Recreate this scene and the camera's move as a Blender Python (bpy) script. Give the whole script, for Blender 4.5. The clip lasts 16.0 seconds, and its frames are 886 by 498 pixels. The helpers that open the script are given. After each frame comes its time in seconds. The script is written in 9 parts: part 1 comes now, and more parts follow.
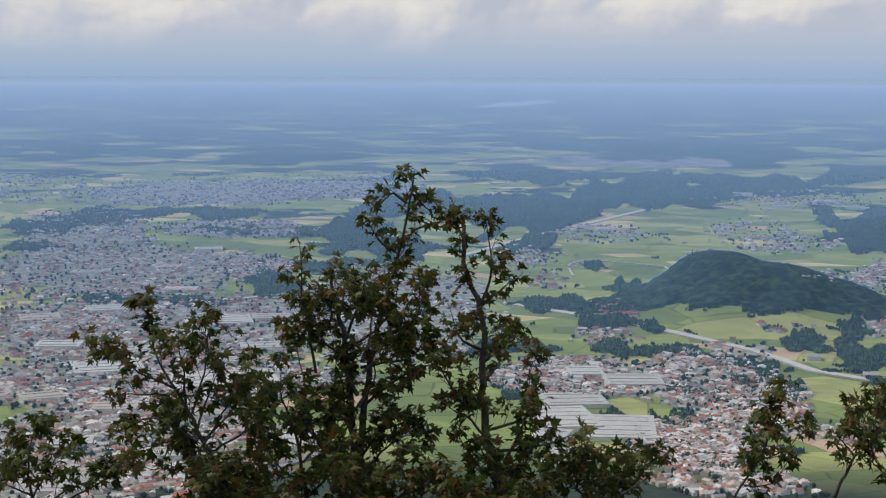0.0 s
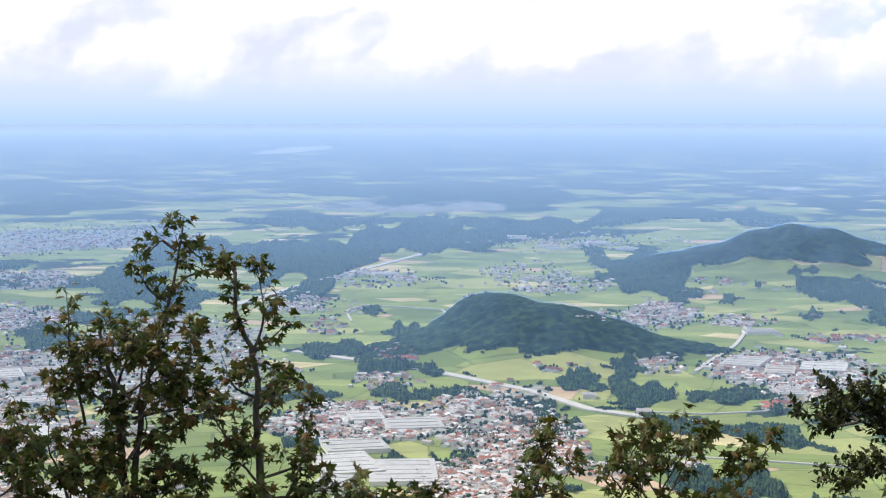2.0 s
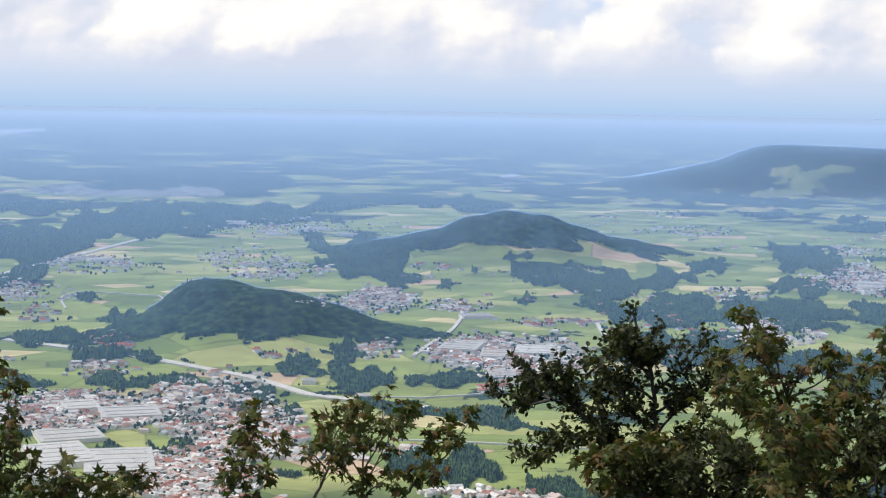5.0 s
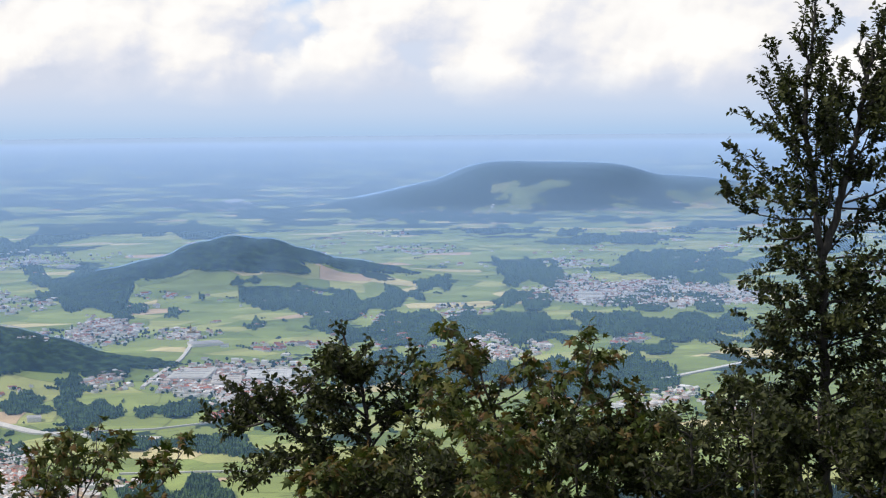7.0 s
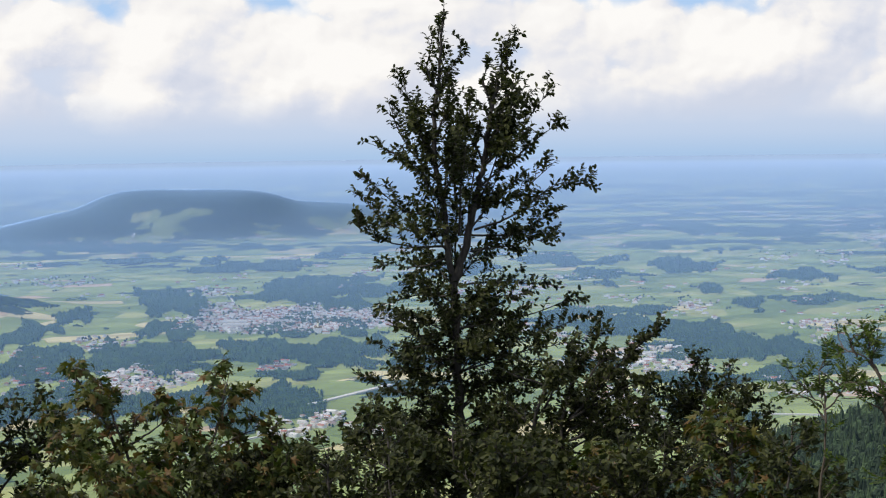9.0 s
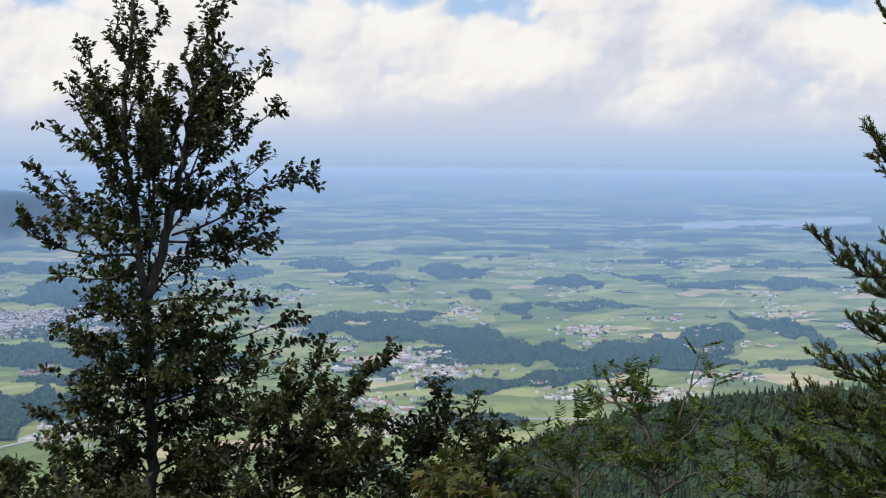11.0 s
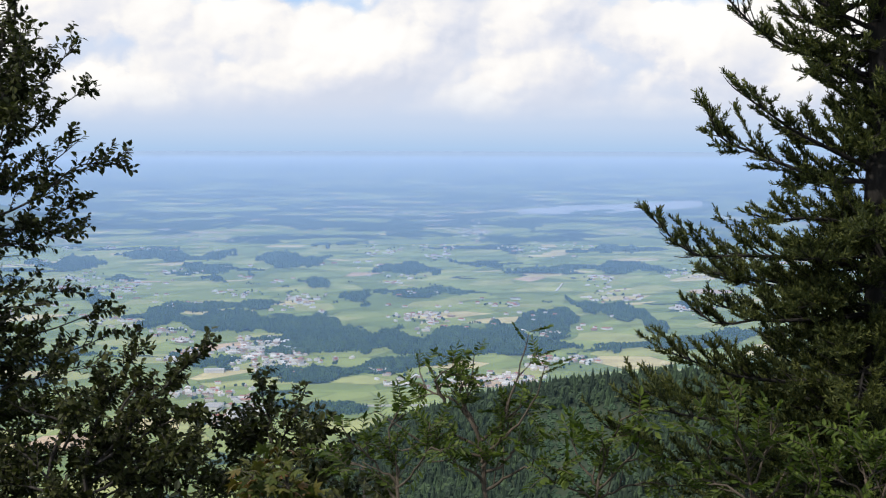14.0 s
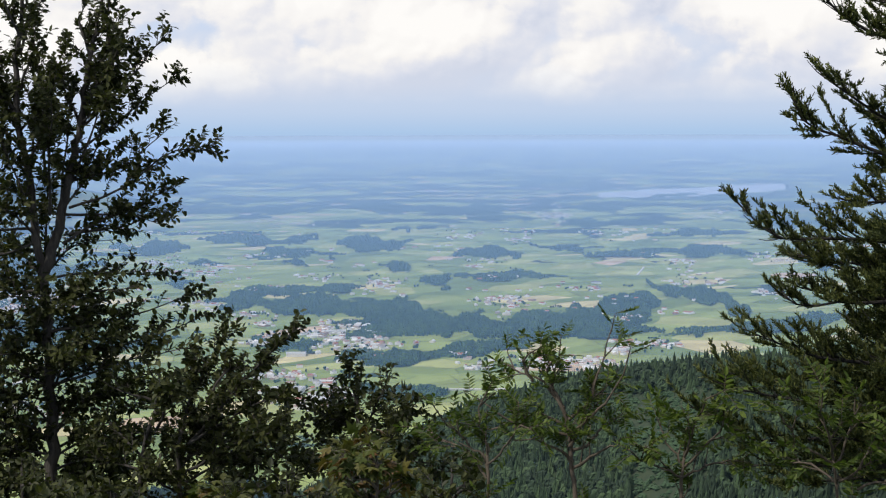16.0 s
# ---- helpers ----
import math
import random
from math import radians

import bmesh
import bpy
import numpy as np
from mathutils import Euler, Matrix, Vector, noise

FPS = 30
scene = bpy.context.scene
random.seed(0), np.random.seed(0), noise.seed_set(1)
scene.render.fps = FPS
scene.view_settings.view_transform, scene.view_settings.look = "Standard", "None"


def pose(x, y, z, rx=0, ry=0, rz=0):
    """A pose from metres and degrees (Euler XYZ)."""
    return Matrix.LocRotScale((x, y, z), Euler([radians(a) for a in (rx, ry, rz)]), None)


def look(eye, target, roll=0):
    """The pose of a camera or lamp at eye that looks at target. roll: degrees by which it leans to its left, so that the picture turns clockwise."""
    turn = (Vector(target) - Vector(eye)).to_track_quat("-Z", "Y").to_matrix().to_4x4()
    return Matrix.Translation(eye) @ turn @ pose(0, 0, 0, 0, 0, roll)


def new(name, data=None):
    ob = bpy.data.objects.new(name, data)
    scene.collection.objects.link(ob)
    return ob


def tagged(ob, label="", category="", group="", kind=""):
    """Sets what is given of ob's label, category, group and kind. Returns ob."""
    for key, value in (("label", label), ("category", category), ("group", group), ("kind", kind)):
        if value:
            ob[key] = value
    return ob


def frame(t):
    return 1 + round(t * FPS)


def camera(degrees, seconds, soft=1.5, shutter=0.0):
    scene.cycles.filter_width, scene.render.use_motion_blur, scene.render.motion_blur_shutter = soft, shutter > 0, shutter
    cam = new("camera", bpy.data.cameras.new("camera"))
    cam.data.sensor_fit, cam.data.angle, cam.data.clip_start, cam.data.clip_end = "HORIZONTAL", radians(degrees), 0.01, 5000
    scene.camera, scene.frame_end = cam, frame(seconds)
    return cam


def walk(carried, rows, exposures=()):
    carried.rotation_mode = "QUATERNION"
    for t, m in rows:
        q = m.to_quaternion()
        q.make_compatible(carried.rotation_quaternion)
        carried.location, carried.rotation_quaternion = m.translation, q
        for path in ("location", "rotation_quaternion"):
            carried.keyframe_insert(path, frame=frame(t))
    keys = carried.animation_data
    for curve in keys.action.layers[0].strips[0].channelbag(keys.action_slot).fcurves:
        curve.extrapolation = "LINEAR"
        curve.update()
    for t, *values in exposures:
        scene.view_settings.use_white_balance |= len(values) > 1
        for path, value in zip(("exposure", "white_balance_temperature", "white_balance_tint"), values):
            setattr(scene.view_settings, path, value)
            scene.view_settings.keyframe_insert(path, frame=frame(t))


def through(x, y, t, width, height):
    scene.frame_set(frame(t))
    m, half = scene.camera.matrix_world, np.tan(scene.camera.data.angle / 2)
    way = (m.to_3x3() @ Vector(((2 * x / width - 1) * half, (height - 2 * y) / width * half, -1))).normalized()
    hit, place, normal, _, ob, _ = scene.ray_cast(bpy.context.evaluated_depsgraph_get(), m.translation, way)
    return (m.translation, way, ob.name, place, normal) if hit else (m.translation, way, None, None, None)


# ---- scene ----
# eye level is z = 0; the valley lies 800 m below
cam = camera(30.26, 16.0, soft=1.2)


def aim(x, y, z, bearing, rise, roll):
    """A camera pose from its place, its bearing (to the right of +y), its rise and its lean, in degrees."""
    b, e = radians(bearing), radians(rise)
    way = Vector((math.sin(b) * math.cos(e), math.cos(b) * math.cos(e), math.sin(e)))
    return look((x, y, z), Vector((x, y, z)) + way, roll)


PATH = (
    (0.0, 0.000, 0.000, 0.002, -11.74, -6.83, 0.20),
    (0.5, 0.009, 0.005, -0.003, -9.17, -5.28, 0.65),
    (1.0, 0.030, -0.006, 0.003, -6.97, -4.84, 0.86),
    (1.5, 0.039, -0.018, 0.002, -4.60, -4.61, 0.03),
    (2.0, 0.044, -0.020, 0.000, -3.94, -5.22, -0.05),
    (2.5, 0.061, -0.036, -0.002, -2.88, -6.15, 0.01),
    (3.0, 0.076, -0.041, 0.001, -1.47, -6.44, -0.10),
    (3.5, 0.088, -0.101, 0.011, 0.00, -5.90, -0.20),
    (4.0, 0.094, -0.160, 0.018, 2.09, -5.94, 0.19),
    (6.5, 0.206, -0.480, 0.049, 12.35, -4.87, 0.23),
    (7.0, 0.223, -0.512, 0.052, 15.44, -4.82, -0.47),
    (7.5, 0.247, -0.507, 0.056, 18.73, -4.84, -0.45),
    (8.0, 0.271, -0.507, 0.060, 22.06, -4.89, -0.74),
    (8.5, 0.319, -0.415, 0.060, 25.41, -4.28, -1.07),
    (9.0, 0.327, -0.434, 0.070, 27.90, -4.00, -0.79),
    (9.5, 0.467, -0.222, 0.043, 31.18, -3.75, -1.22),
    (10.0, 0.947, 0.312, 0.014, 32.89, -3.72, -0.59),
    (12.5, 1.960, 1.320, -0.080, 39.11, -4.21, 0.49),
    (13.0, 1.966, 1.323, -0.082, 39.31, -4.35, 0.43),
    (13.5, 1.978, 1.330, -0.083, 40.11, -4.43, 0.21),
    (14.0, 1.978, 1.325, -0.083, 41.57, -4.26, 0.13),
    (14.5, 1.989, 1.330, -0.085, 42.92, -3.63, 0.05),
    (15.0, 1.966, 1.312, -0.082, 42.67, -3.48, 0.02),
    (15.5, 1.944, 1.299, -0.081, 41.18, -3.88, 0.37),
    (16.0, 1.876, 1.245, -0.075, 38.75, -4.82, -0.20),
)
walk(cam, [(row[0], aim(*row[1:])) for row in PATH],
     exposures=[(0.0, -0.36), (0.5, -0.16), (1.0, 0.58), (1.5, 0.54), (2.0, 0.36), (2.5, 0.16), (3.0, 0.12), (4.0, 0.12), (6.5, 0.21), (7.5, -0.01), (9.0, 0.03), (10.0, -0.05), (13.0, 0.07), (14.0, 0.11), (16.0, 0.05)])

# ---- light ----
SUN_BEARING, SUN_RISE = -82.0, 48.0


def nodes_of(tree):
    tree.nodes.clear()

    def add(kind, *links, **values):
        node = tree.nodes.new(kind)
        for key, value in values.items():
            setattr_plain(node, key, value)
        for name, source in links:
            socket = node.inputs[name]
            if isinstance(source, bpy.types.NodeSocket):
                tree.links.new(source, socket)
            else:
                socket.default_value = source
        return node
    return add


def setattr_plain(node, key, value):
    if key == "operation":
        node.operation = value
    elif key == "blend_type":
        node.blend_type = value
    elif key == "data_type":
        node.data_type = value
    elif key == "attribute_name":
        node.attribute_name = value
    elif key == "feature":
        node.feature = value
    elif key == "sky_type":
        node.sky_type = value
    elif key == "noise_dimensions":
        node.noise_dimensions = value
    elif key == "use_clamp":
        node.use_clamp = value


def calc(add, operation, a, b=0.0, clamp=False):
    return add("ShaderNodeMath", (0, a), (1, b), operation=operation, use_clamp=clamp).outputs[0]


def blend(add, fac, a, b, how="MIX"):
    node = add("ShaderNodeMix", (0, fac), (6, a), (7, b), data_type="RGBA", blend_type=how)
    return node.outputs[2]


def ramp(add, source, stops):
    node = add("ShaderNodeValToRGB", (0, source))
    bar = node.color_ramp
    while len(bar.elements) < len(stops):
        bar.elements.new(0.5)
    for element, (place, colour) in zip(bar.elements, stops):
        element.position = place
        element.color = (*colour, 1) if not isinstance(colour, float) else (colour, colour, colour, 1)
    return node.outputs[0]


def noise_tex(add, vector, scale, detail=4.0, rough=0.55):
    return add("ShaderNodeTexNoise", ("Vector", vector), ("Scale", scale), ("Detail", detail), ("Roughness", rough))


def build_world():
    world = bpy.data.worlds.new("sky")
    scene.world = world
    world.use_nodes = True
    add = nodes_of(world.node_tree)
    sky = add("ShaderNodeTexSky", sky_type="NISHITA")
    sky.sun_disc, sky.sun_elevation, sky.sun_rotation = False, radians(SUN_RISE), radians(SUN_BEARING)
    sky.altitude, sky.dust_density = 1000, 1.5
    blue = add("ShaderNodeVectorMath", (0, sky.outputs[0]), (1, (0.115, 0.115, 0.115)), operation="MULTIPLY").outputs[0]
    way = add("ShaderNodeTexCoord").outputs["Generated"]
    axes = add("ShaderNodeSeparateXYZ", (0, way))
    bearing = calc(add, "MULTIPLY", calc(add, "ARCTAN2", axes.outputs[0], axes.outputs[1]), 57.296)
    rise = calc(add, "MULTIPLY", calc(add, "ARCSINE", axes.outputs[2]), 57.296)
    # cumulus: round heaps a few degrees wide over grey bases, seen low over the horizon
    axis_u = calc(add, "MULTIPLY", bearing, 0.1)
    axis_v = calc(add, "MULTIPLY", rise, 0.125)

    def heaps(du, dv, sizes):
        flat = add("ShaderNodeCombineXYZ", (0, calc(add, "ADD", axis_u, du)), (1, calc(add, "ADD", axis_v, dv)), (2, 3.7)).outputs[0]
        stir = add("ShaderNodeVectorMath", (0, noise_tex(add, flat, 2.6, 6.0, 0.62).outputs[1]), (1, (0.22, 0.22, 0.0)), operation="MULTIPLY").outputs[0]
        place = add("ShaderNodeVectorMath", (0, flat), (1, stir), operation="ADD").outputs[0]
        total = noise_tex(add, place, 1.6, 2.0, 0.5).outputs[0]
        for scale, weight in sizes:
            cell = add("ShaderNodeTexVoronoi", ("Vector", place), ("Scale", scale), ("Smoothness", 0.22), feature="SMOOTH_F1").outputs["Distance"]
            total = calc(add, "ADD", total, calc(add, "MULTIPLY", calc(add, "SUBTRACT", 0.7, cell), weight))
        return total
    broad, fine = ((2.6, 0.46),), ((2.6, 0.40), (6.5, 0.17), (16.0, 0.08))
    here = heaps(0.0, 0.0, fine)
    body = calc(add, "SUBTRACT", heaps(0.0, 0.0, broad), heaps(-0.07, 0.11, broad))
    relief = calc(add, "SUBTRACT", here, heaps(-0.018, 0.026, fine))
    # open sky only above the heaps
    high = add("ShaderNodeMapRange", (0, rise), (1, 3.4), (2, 6.4), (3, 0.20), (4, -0.18)).outputs[0]
    # broken cloud overhead, out of view, added to raise the sky's light
    above = add("ShaderNodeMapRange", (0, rise), (1, 9.0), (2, 20.0), (3, 0.0), (4, 0.17)).outputs[0]
    cover = calc(add, "ADD", here, calc(add, "ADD", high, above))
    mask = add("ShaderNodeMapRange", (0, cover), (1, 0.55), (2, 0.65), (3, 0.0), (4, 1.0)).outputs[0]
    mask = calc(add, "MULTIPLY", mask, add("ShaderNodeMapRange", (0, calc(add, "ADD", rise, calc(add, "MULTIPLY", here, 1.2))), (1, 0.9), (2, 2.3), (3, 0.0), (4, 1.0)).outputs[0])
    lit = calc(add, "ADD", calc(add, "MULTIPLY", body, 0.5), calc(add, "MULTIPLY", relief, 0.75))
    lit = calc(add, "ADD", lit, add("ShaderNodeMapRange", (0, rise), (1, 0.5), (2, 3.2), (3, -0.09), (4, 0.07)).outputs[0])
    bright = add("ShaderNodeMapRange", (0, lit), (1, -0.15), (2, 0.10), (3, 0.0), (4, 1.0)).outputs[0]
    cloud = ramp(add, bright, [(0.0, (0.62, 0.66, 0.77)), (0.3, (0.70, 0.725, 0.81)), (0.55, (0.80, 0.80, 0.835)), (0.75, (0.90, 0.88, 0.865)), (1.0, (0.96, 0.94, 0.915))])
    haze = add("ShaderNodeMapRange", (0, rise), (1, -1.2), (2, 6.5), (3, 0.0), (4, 1.0)).outputs[0]
    low = ramp(add, haze, [(0.0, (0.36, 0.53, 0.78)), (0.06, (0.40, 0.56, 0.79)), (0.15, (0.51, 0.62, 0.80)), (0.28, (0.60, 0.665, 0.80)), (0.5, (0.62, 0.69, 0.83)), (0.7, (0.42, 0.61, 0.90)), (1.0, (0.36, 0.56, 0.88))])
    far = blend(add, add("ShaderNodeMapRange", (0, rise), (1, 3.5), (2, 12.0), (3, 1.0), (4, 0.0)).outputs[0], blue, low)
    colour = blend(add, mask, far, cloud)
    back = add("ShaderNodeBackground", ("Color", colour), ("Strength", 1.0))
    add("ShaderNodeOutputWorld", ("Surface", back.outputs[0]))


build_world()
sun = new("sun", bpy.data.lights.new("sun", "SUN"))
sun.data.energy, sun.data.angle, sun.data.color = 3.2, radians(0.5), (1.0, 0.95, 0.87)
b, e = radians(SUN_BEARING), radians(SUN_RISE)
sun.matrix_world = look((0, 0, 0), (-math.sin(b) * math.cos(e), -math.cos(b) * math.cos(e), -math.sin(e)))


# ---- materials ----
def material(name, make, rough=0.8, bump=None, spec=0.3):
    mat = bpy.data.materials.new(name)
    mat.use_nodes = True
    add = nodes_of(mat.node_tree)
    colour = make(add)
    links = [("Base Color", colour), ("Roughness", rough), ("Specular IOR Level", spec)]
    if bump:
        links.append(("Normal", bump(add)))
    shade = add("ShaderNodeBsdfPrincipled", *links)
    add("ShaderNodeOutputMaterial", ("Surface", shade.outputs[0]))
    return mat


def mapped(add, k=(1, 1, 1)):
    """Place on the map, in kilometres."""
    at = add("ShaderNodeAttribute", attribute_name="map").outputs["Vector"]
    return add("ShaderNodeVectorMath", (0, at), (1, k), operation="MULTIPLY").outputs[0]


def lie_of(add):
    return add("ShaderNodeAttribute", attribute_name="lie").outputs["Vector"]


def farmland_colour(add):
    at = mapped(add)
    wave = add("ShaderNodeVectorMath", (0, noise_tex(add, at, 1.3, 2).outputs[1]), (1, (0.16, 0.16, 0)), operation="MULTIPLY").outputs[0]
    bent = add("ShaderNodeVectorMath", (0, at), (1, wave), operation="ADD").outputs[0]
    plots = add("ShaderNodeTexVoronoi", ("Vector", add("ShaderNodeVectorMath", (0, bent), (1, (1.0, 1.4, 1.0)), operation="MULTIPLY").outputs[0]), ("Scale", 4.2))
    tone = add("ShaderNodeSeparateXYZ", (0, plots.outputs["Color"])).outputs[0]
    grass = ramp(add, tone, [(0.0, (0.175, 0.235, 0.06)), (0.25, (0.235, 0.295, 0.075)), (0.5, (0.28, 0.335, 0.09)), (0.78, (0.37, 0.39, 0.13)), (0.92, (0.58, 0.50, 0.25)), (0.98, (0.54, 0.40, 0.25))])
    grass.node.color_ramp.interpolation = "CONSTANT"
    strips = add("ShaderNodeTexVoronoi", ("Vector", add("ShaderNodeVectorMath", (0, bent), (1, (3.0, 6.0, 1.0)), operation="MULTIPLY").outputs[0]), ("Scale", 2.2))
    shift = add("ShaderNodeSeparateXYZ", (0, strips.outputs["Color"])).outputs[1]
    grass = blend(add, 1.0, grass, ramp(add, shift, [(0.0, 0.82), (1.0, 1.12)]), "MULTIPLY")
    mottled = noise_tex(add, at, 9.0, 6, 0.65).outputs[0]
    grass = blend(add, 1.0, grass, ramp(add, mottled, [(0.3, 0.86), (0.7, 1.10)]), "MULTIPLY")
    edge = add("ShaderNodeTexVoronoi", ("Vector", plots.inputs["Vector"].links[0].from_socket), ("Scale", 4.2), feature="DISTANCE_TO_EDGE").outputs[0]
    hedge = add("ShaderNodeMapRange", (0, calc(add, "ADD", edge, calc(add, "MULTIPLY", mottled, 0.05))), (1, 0.028), (2, 0.042), (3, 0.62), (4, 1.0)).outputs[0]
    grass = blend(add, 1.0, grass, hedge, "MULTIPLY")
    # woods too far away to stand as crowns of their own
    axes = add("ShaderNodeSeparateXYZ", (0, at))
    away = calc(add, "SQRT", calc(add, "ADD", calc(add, "MULTIPLY", axes.outputs[0], axes.outputs[0]), calc(add, "MULTIPLY", axes.outputs[1], axes.outputs[1])))
    belt = noise_tex(add, add("ShaderNodeVectorMath", (0, bent), (1, (1.0, 1.0, 1.0)), operation="MULTIPLY").outputs[0], 1.5, 6, 0.60).outputs[0]
    share = add("ShaderNodeMapRange", (0, away), (1, 8.0), (2, 15.0), (3, -0.14), (4, 0.035)).outputs[0]
    east = calc(add, "DIVIDE", axes.outputs[0], calc(add, "ADD", away, 0.1))
    share = calc(add, "ADD", share, add("ShaderNodeMapRange", (0, east), (1, 0.15), (2, 0.5), (3, 0.025), (4, -0.015)).outputs[0])
    wooded = add("ShaderNodeMapRange", (0, calc(add, "ADD", belt, share)), (1, 0.50), (2, 0.505), (3, 0.0), (4, 1.0)).outputs[0]
    far_wood = ramp(add, mottled, [(0.3, (0.018, 0.040, 0.020)), (0.7, (0.035, 0.065, 0.028))])
    land = blend(add, wooded, grass, far_wood)
    # mountainside below the eye: rough grass and forest floor
    near = add("ShaderNodeMapRange", (0, away), (1, 3.0), (2, 3.3), (3, 1.0), (4, 0.0)).outputs[0]
    floor = ramp(add, noise_tex(add, at, 40.0, 8, 0.7).outputs[0], [(0.3, (0.016, 0.028, 0.014)), (0.7, (0.045, 0.062, 0.028))])
    return blend(add, near, land, floor)


def wood_colour(add):
    at = mapped(add)
    clump = noise_tex(add, at, 34.0, 5, 0.7).outputs[0]
    stand = noise_tex(add, at, 3.0, 3, 0.5).outputs[0]
    a = ramp(add, clump, [(0.34, (0.008, 0.022, 0.011)), (0.5, (0.024, 0.056, 0.022)), (0.64, (0.070, 0.125, 0.036))])
    return blend(add, 1.0, a, ramp(add, stand, [(0.3, (0.75, 0.8, 0.9)), (0.7, (1.2, 1.1, 0.95))]), "MULTIPLY")


def clearing_colour(add):
    at = mapped(add)
    return ramp(add, noise_tex(add, at, 22.0, 8, 0.7).outputs[0], [(0.3, (0.022, 0.045, 0.024)), (0.55, (0.042, 0.076, 0.036)), (0.75, (0.072, 0.105, 0.048))])


def island(add):
    return add("ShaderNodeNewGeometry").outputs["Random Per Island"]


def roof_colour(add):
    return ramp(add, island(add), [(0.0, (0.38, 0.12, 0.07)), (0.14, (0.44, 0.21, 0.14)), (0.3, (0.33, 0.23, 0.18)), (0.42, (0.36, 0.35, 0.34)), (0.54, (0.66, 0.64, 0.61)), (0.74, (0.80, 0.78, 0.75)), (0.86, (0.46, 0.32, 0.25)), (1.0, (0.84, 0.82, 0.79))])


def farm_roof_colour(add):
    return ramp(add, island(add), [(0.0, (0.34, 0.12, 0.07)), (0.35, (0.44, 0.18, 0.11)), (0.6, (0.34, 0.19, 0.13)), (0.8, (0.40, 0.38, 0.36)), (1.0, (0.66, 0.63, 0.58))])


def wall_colour(add):
    return ramp(add, island(add), [(0.0, (0.72, 0.70, 0.66)), (0.5, (0.80, 0.78, 0.74)), (0.75, (0.66, 0.56, 0.42)), (0.9, (0.30, 0.20, 0.13)), (1.0, (0.78, 0.77, 0.76))])


def hall_roof_colour(add):
    r = add("ShaderNodeObjectInfo").outputs["Random"]
    grain = noise_tex(add, mapped(add), 60.0, 5, 0.6).outputs[0]
    a = ramp(add, r, [(0.0, (0.52, 0.51, 0.48)), (0.4, (0.63, 0.62, 0.59)), (0.7, (0.42, 0.41, 0.40)), (1.0, (0.55, 0.49, 0.42))])
    return blend(add, 1.0, a, ramp(add, grain, [(0.3, 0.8), (0.7, 1.1)]), "MULTIPLY")


def stone_colour(dark, light):
    def make(add):
        return ramp(add, noise_tex(add, mapped(add), 30.0, 5, 0.6).outputs[0], [(0.3, dark), (0.7, light)])
    return make


farmland = material("farmland", farmland_colour, 0.9, lie_of)
woodland = material("woodland", wood_colour, 0.9)
clearing = material("clearing", clearing_colour, 0.9)
roofs = material("roof_tiles", roof_colour, 0.7)
farm_roofs = material("farm_roof_tiles", farm_roof_colour, 0.75)
walls = material("rendered_wall", wall_colour, 0.85)
hall_roof = material("hall_roof", hall_roof_colour, 0.6)
concrete = material("road_concrete", stone_colour((0.52, 0.50, 0.46), (0.66, 0.63, 0.58)), 0.85)
rails = material("railway_ballast", stone_colour((0.20, 0.18, 0.17), (0.38, 0.36, 0.34)), 0.9)
yards = material("street_and_yard", stone_colour((0.09, 0.13, 0.06), (0.50, 0.47, 0.43)), 0.9)
house_wall = material("white_render", lambda add: ramp(add, add("ShaderNodeObjectInfo").outputs["Random"], [(0.0, (0.70, 0.68, 0.63)), (0.7, (0.80, 0.79, 0.76)), (1.0, (0.62, 0.52, 0.40))]), 0.85)
red_roof = material("red_tiles", lambda add: ramp(add, add("ShaderNodeObjectInfo").outputs["Random"], [(0.0, (0.24, 0.10, 0.07)), (0.5, (0.36, 0.14, 0.09)), (1.0, (0.46, 0.16, 0.10))]), 0.8)
grey_roof = material("grey_tiles", lambda add: ramp(add, add("ShaderNodeObjectInfo").outputs["Random"], [(0.0, (0.13, 0.12, 0.12)), (1.0, (0.34, 0.32, 0.31))]), 0.75)
# the pale base colour stands in for sky mirrored at a low angle
lake = material("lake_painted_reflection", lambda add: (0.46, 0.47, 0.50, 1), 0.25, lie_of, spec=0.5)


# ---- the lie of the land ----
def spread(x, y):
    """How much nearer than life the far country is set, so that eighty kilometres fit into five."""
    d = np.maximum(np.hypot(x, y), 1e-6)
    u = np.maximum(d - 2400.0, 0.0) / 2500.0
    return np.where(d < 2400.0, 1.0, (2400.0 + 2500.0 * u / (1.0 + u)) / d)


def warp(p):
    p = np.asarray(p, float)
    return p * spread(p[..., 0], p[..., 1])[..., None]


def polar(bearing, d):
    a = np.radians(bearing)
    return np.sin(a) * d, np.cos(a) * d


def knoll(x, y, bearing, d, height, across, along, flat=2.0):
    a = radians(bearing)
    u = x * math.cos(a) - y * math.sin(a)
    v = x * math.sin(a) + y * math.cos(a) - d
    q = (u / across) ** 2 + (v / along) ** 2
    return height * np.exp(-q ** (flat / 2))


SPUR_T = (-1.2, 0.041, 0.174, 0.202, 0.238, 0.288, 0.364, 0.464, 0.513, 0.563, 0.75, 1.0, 1.3)
SPUR_Z = (-50.0, -183.0, -245.0, -258.0, -276.0, -302.0, -340.0, -404.0, -448.0, -503.0, -690.0, -860.0, -1040.0)


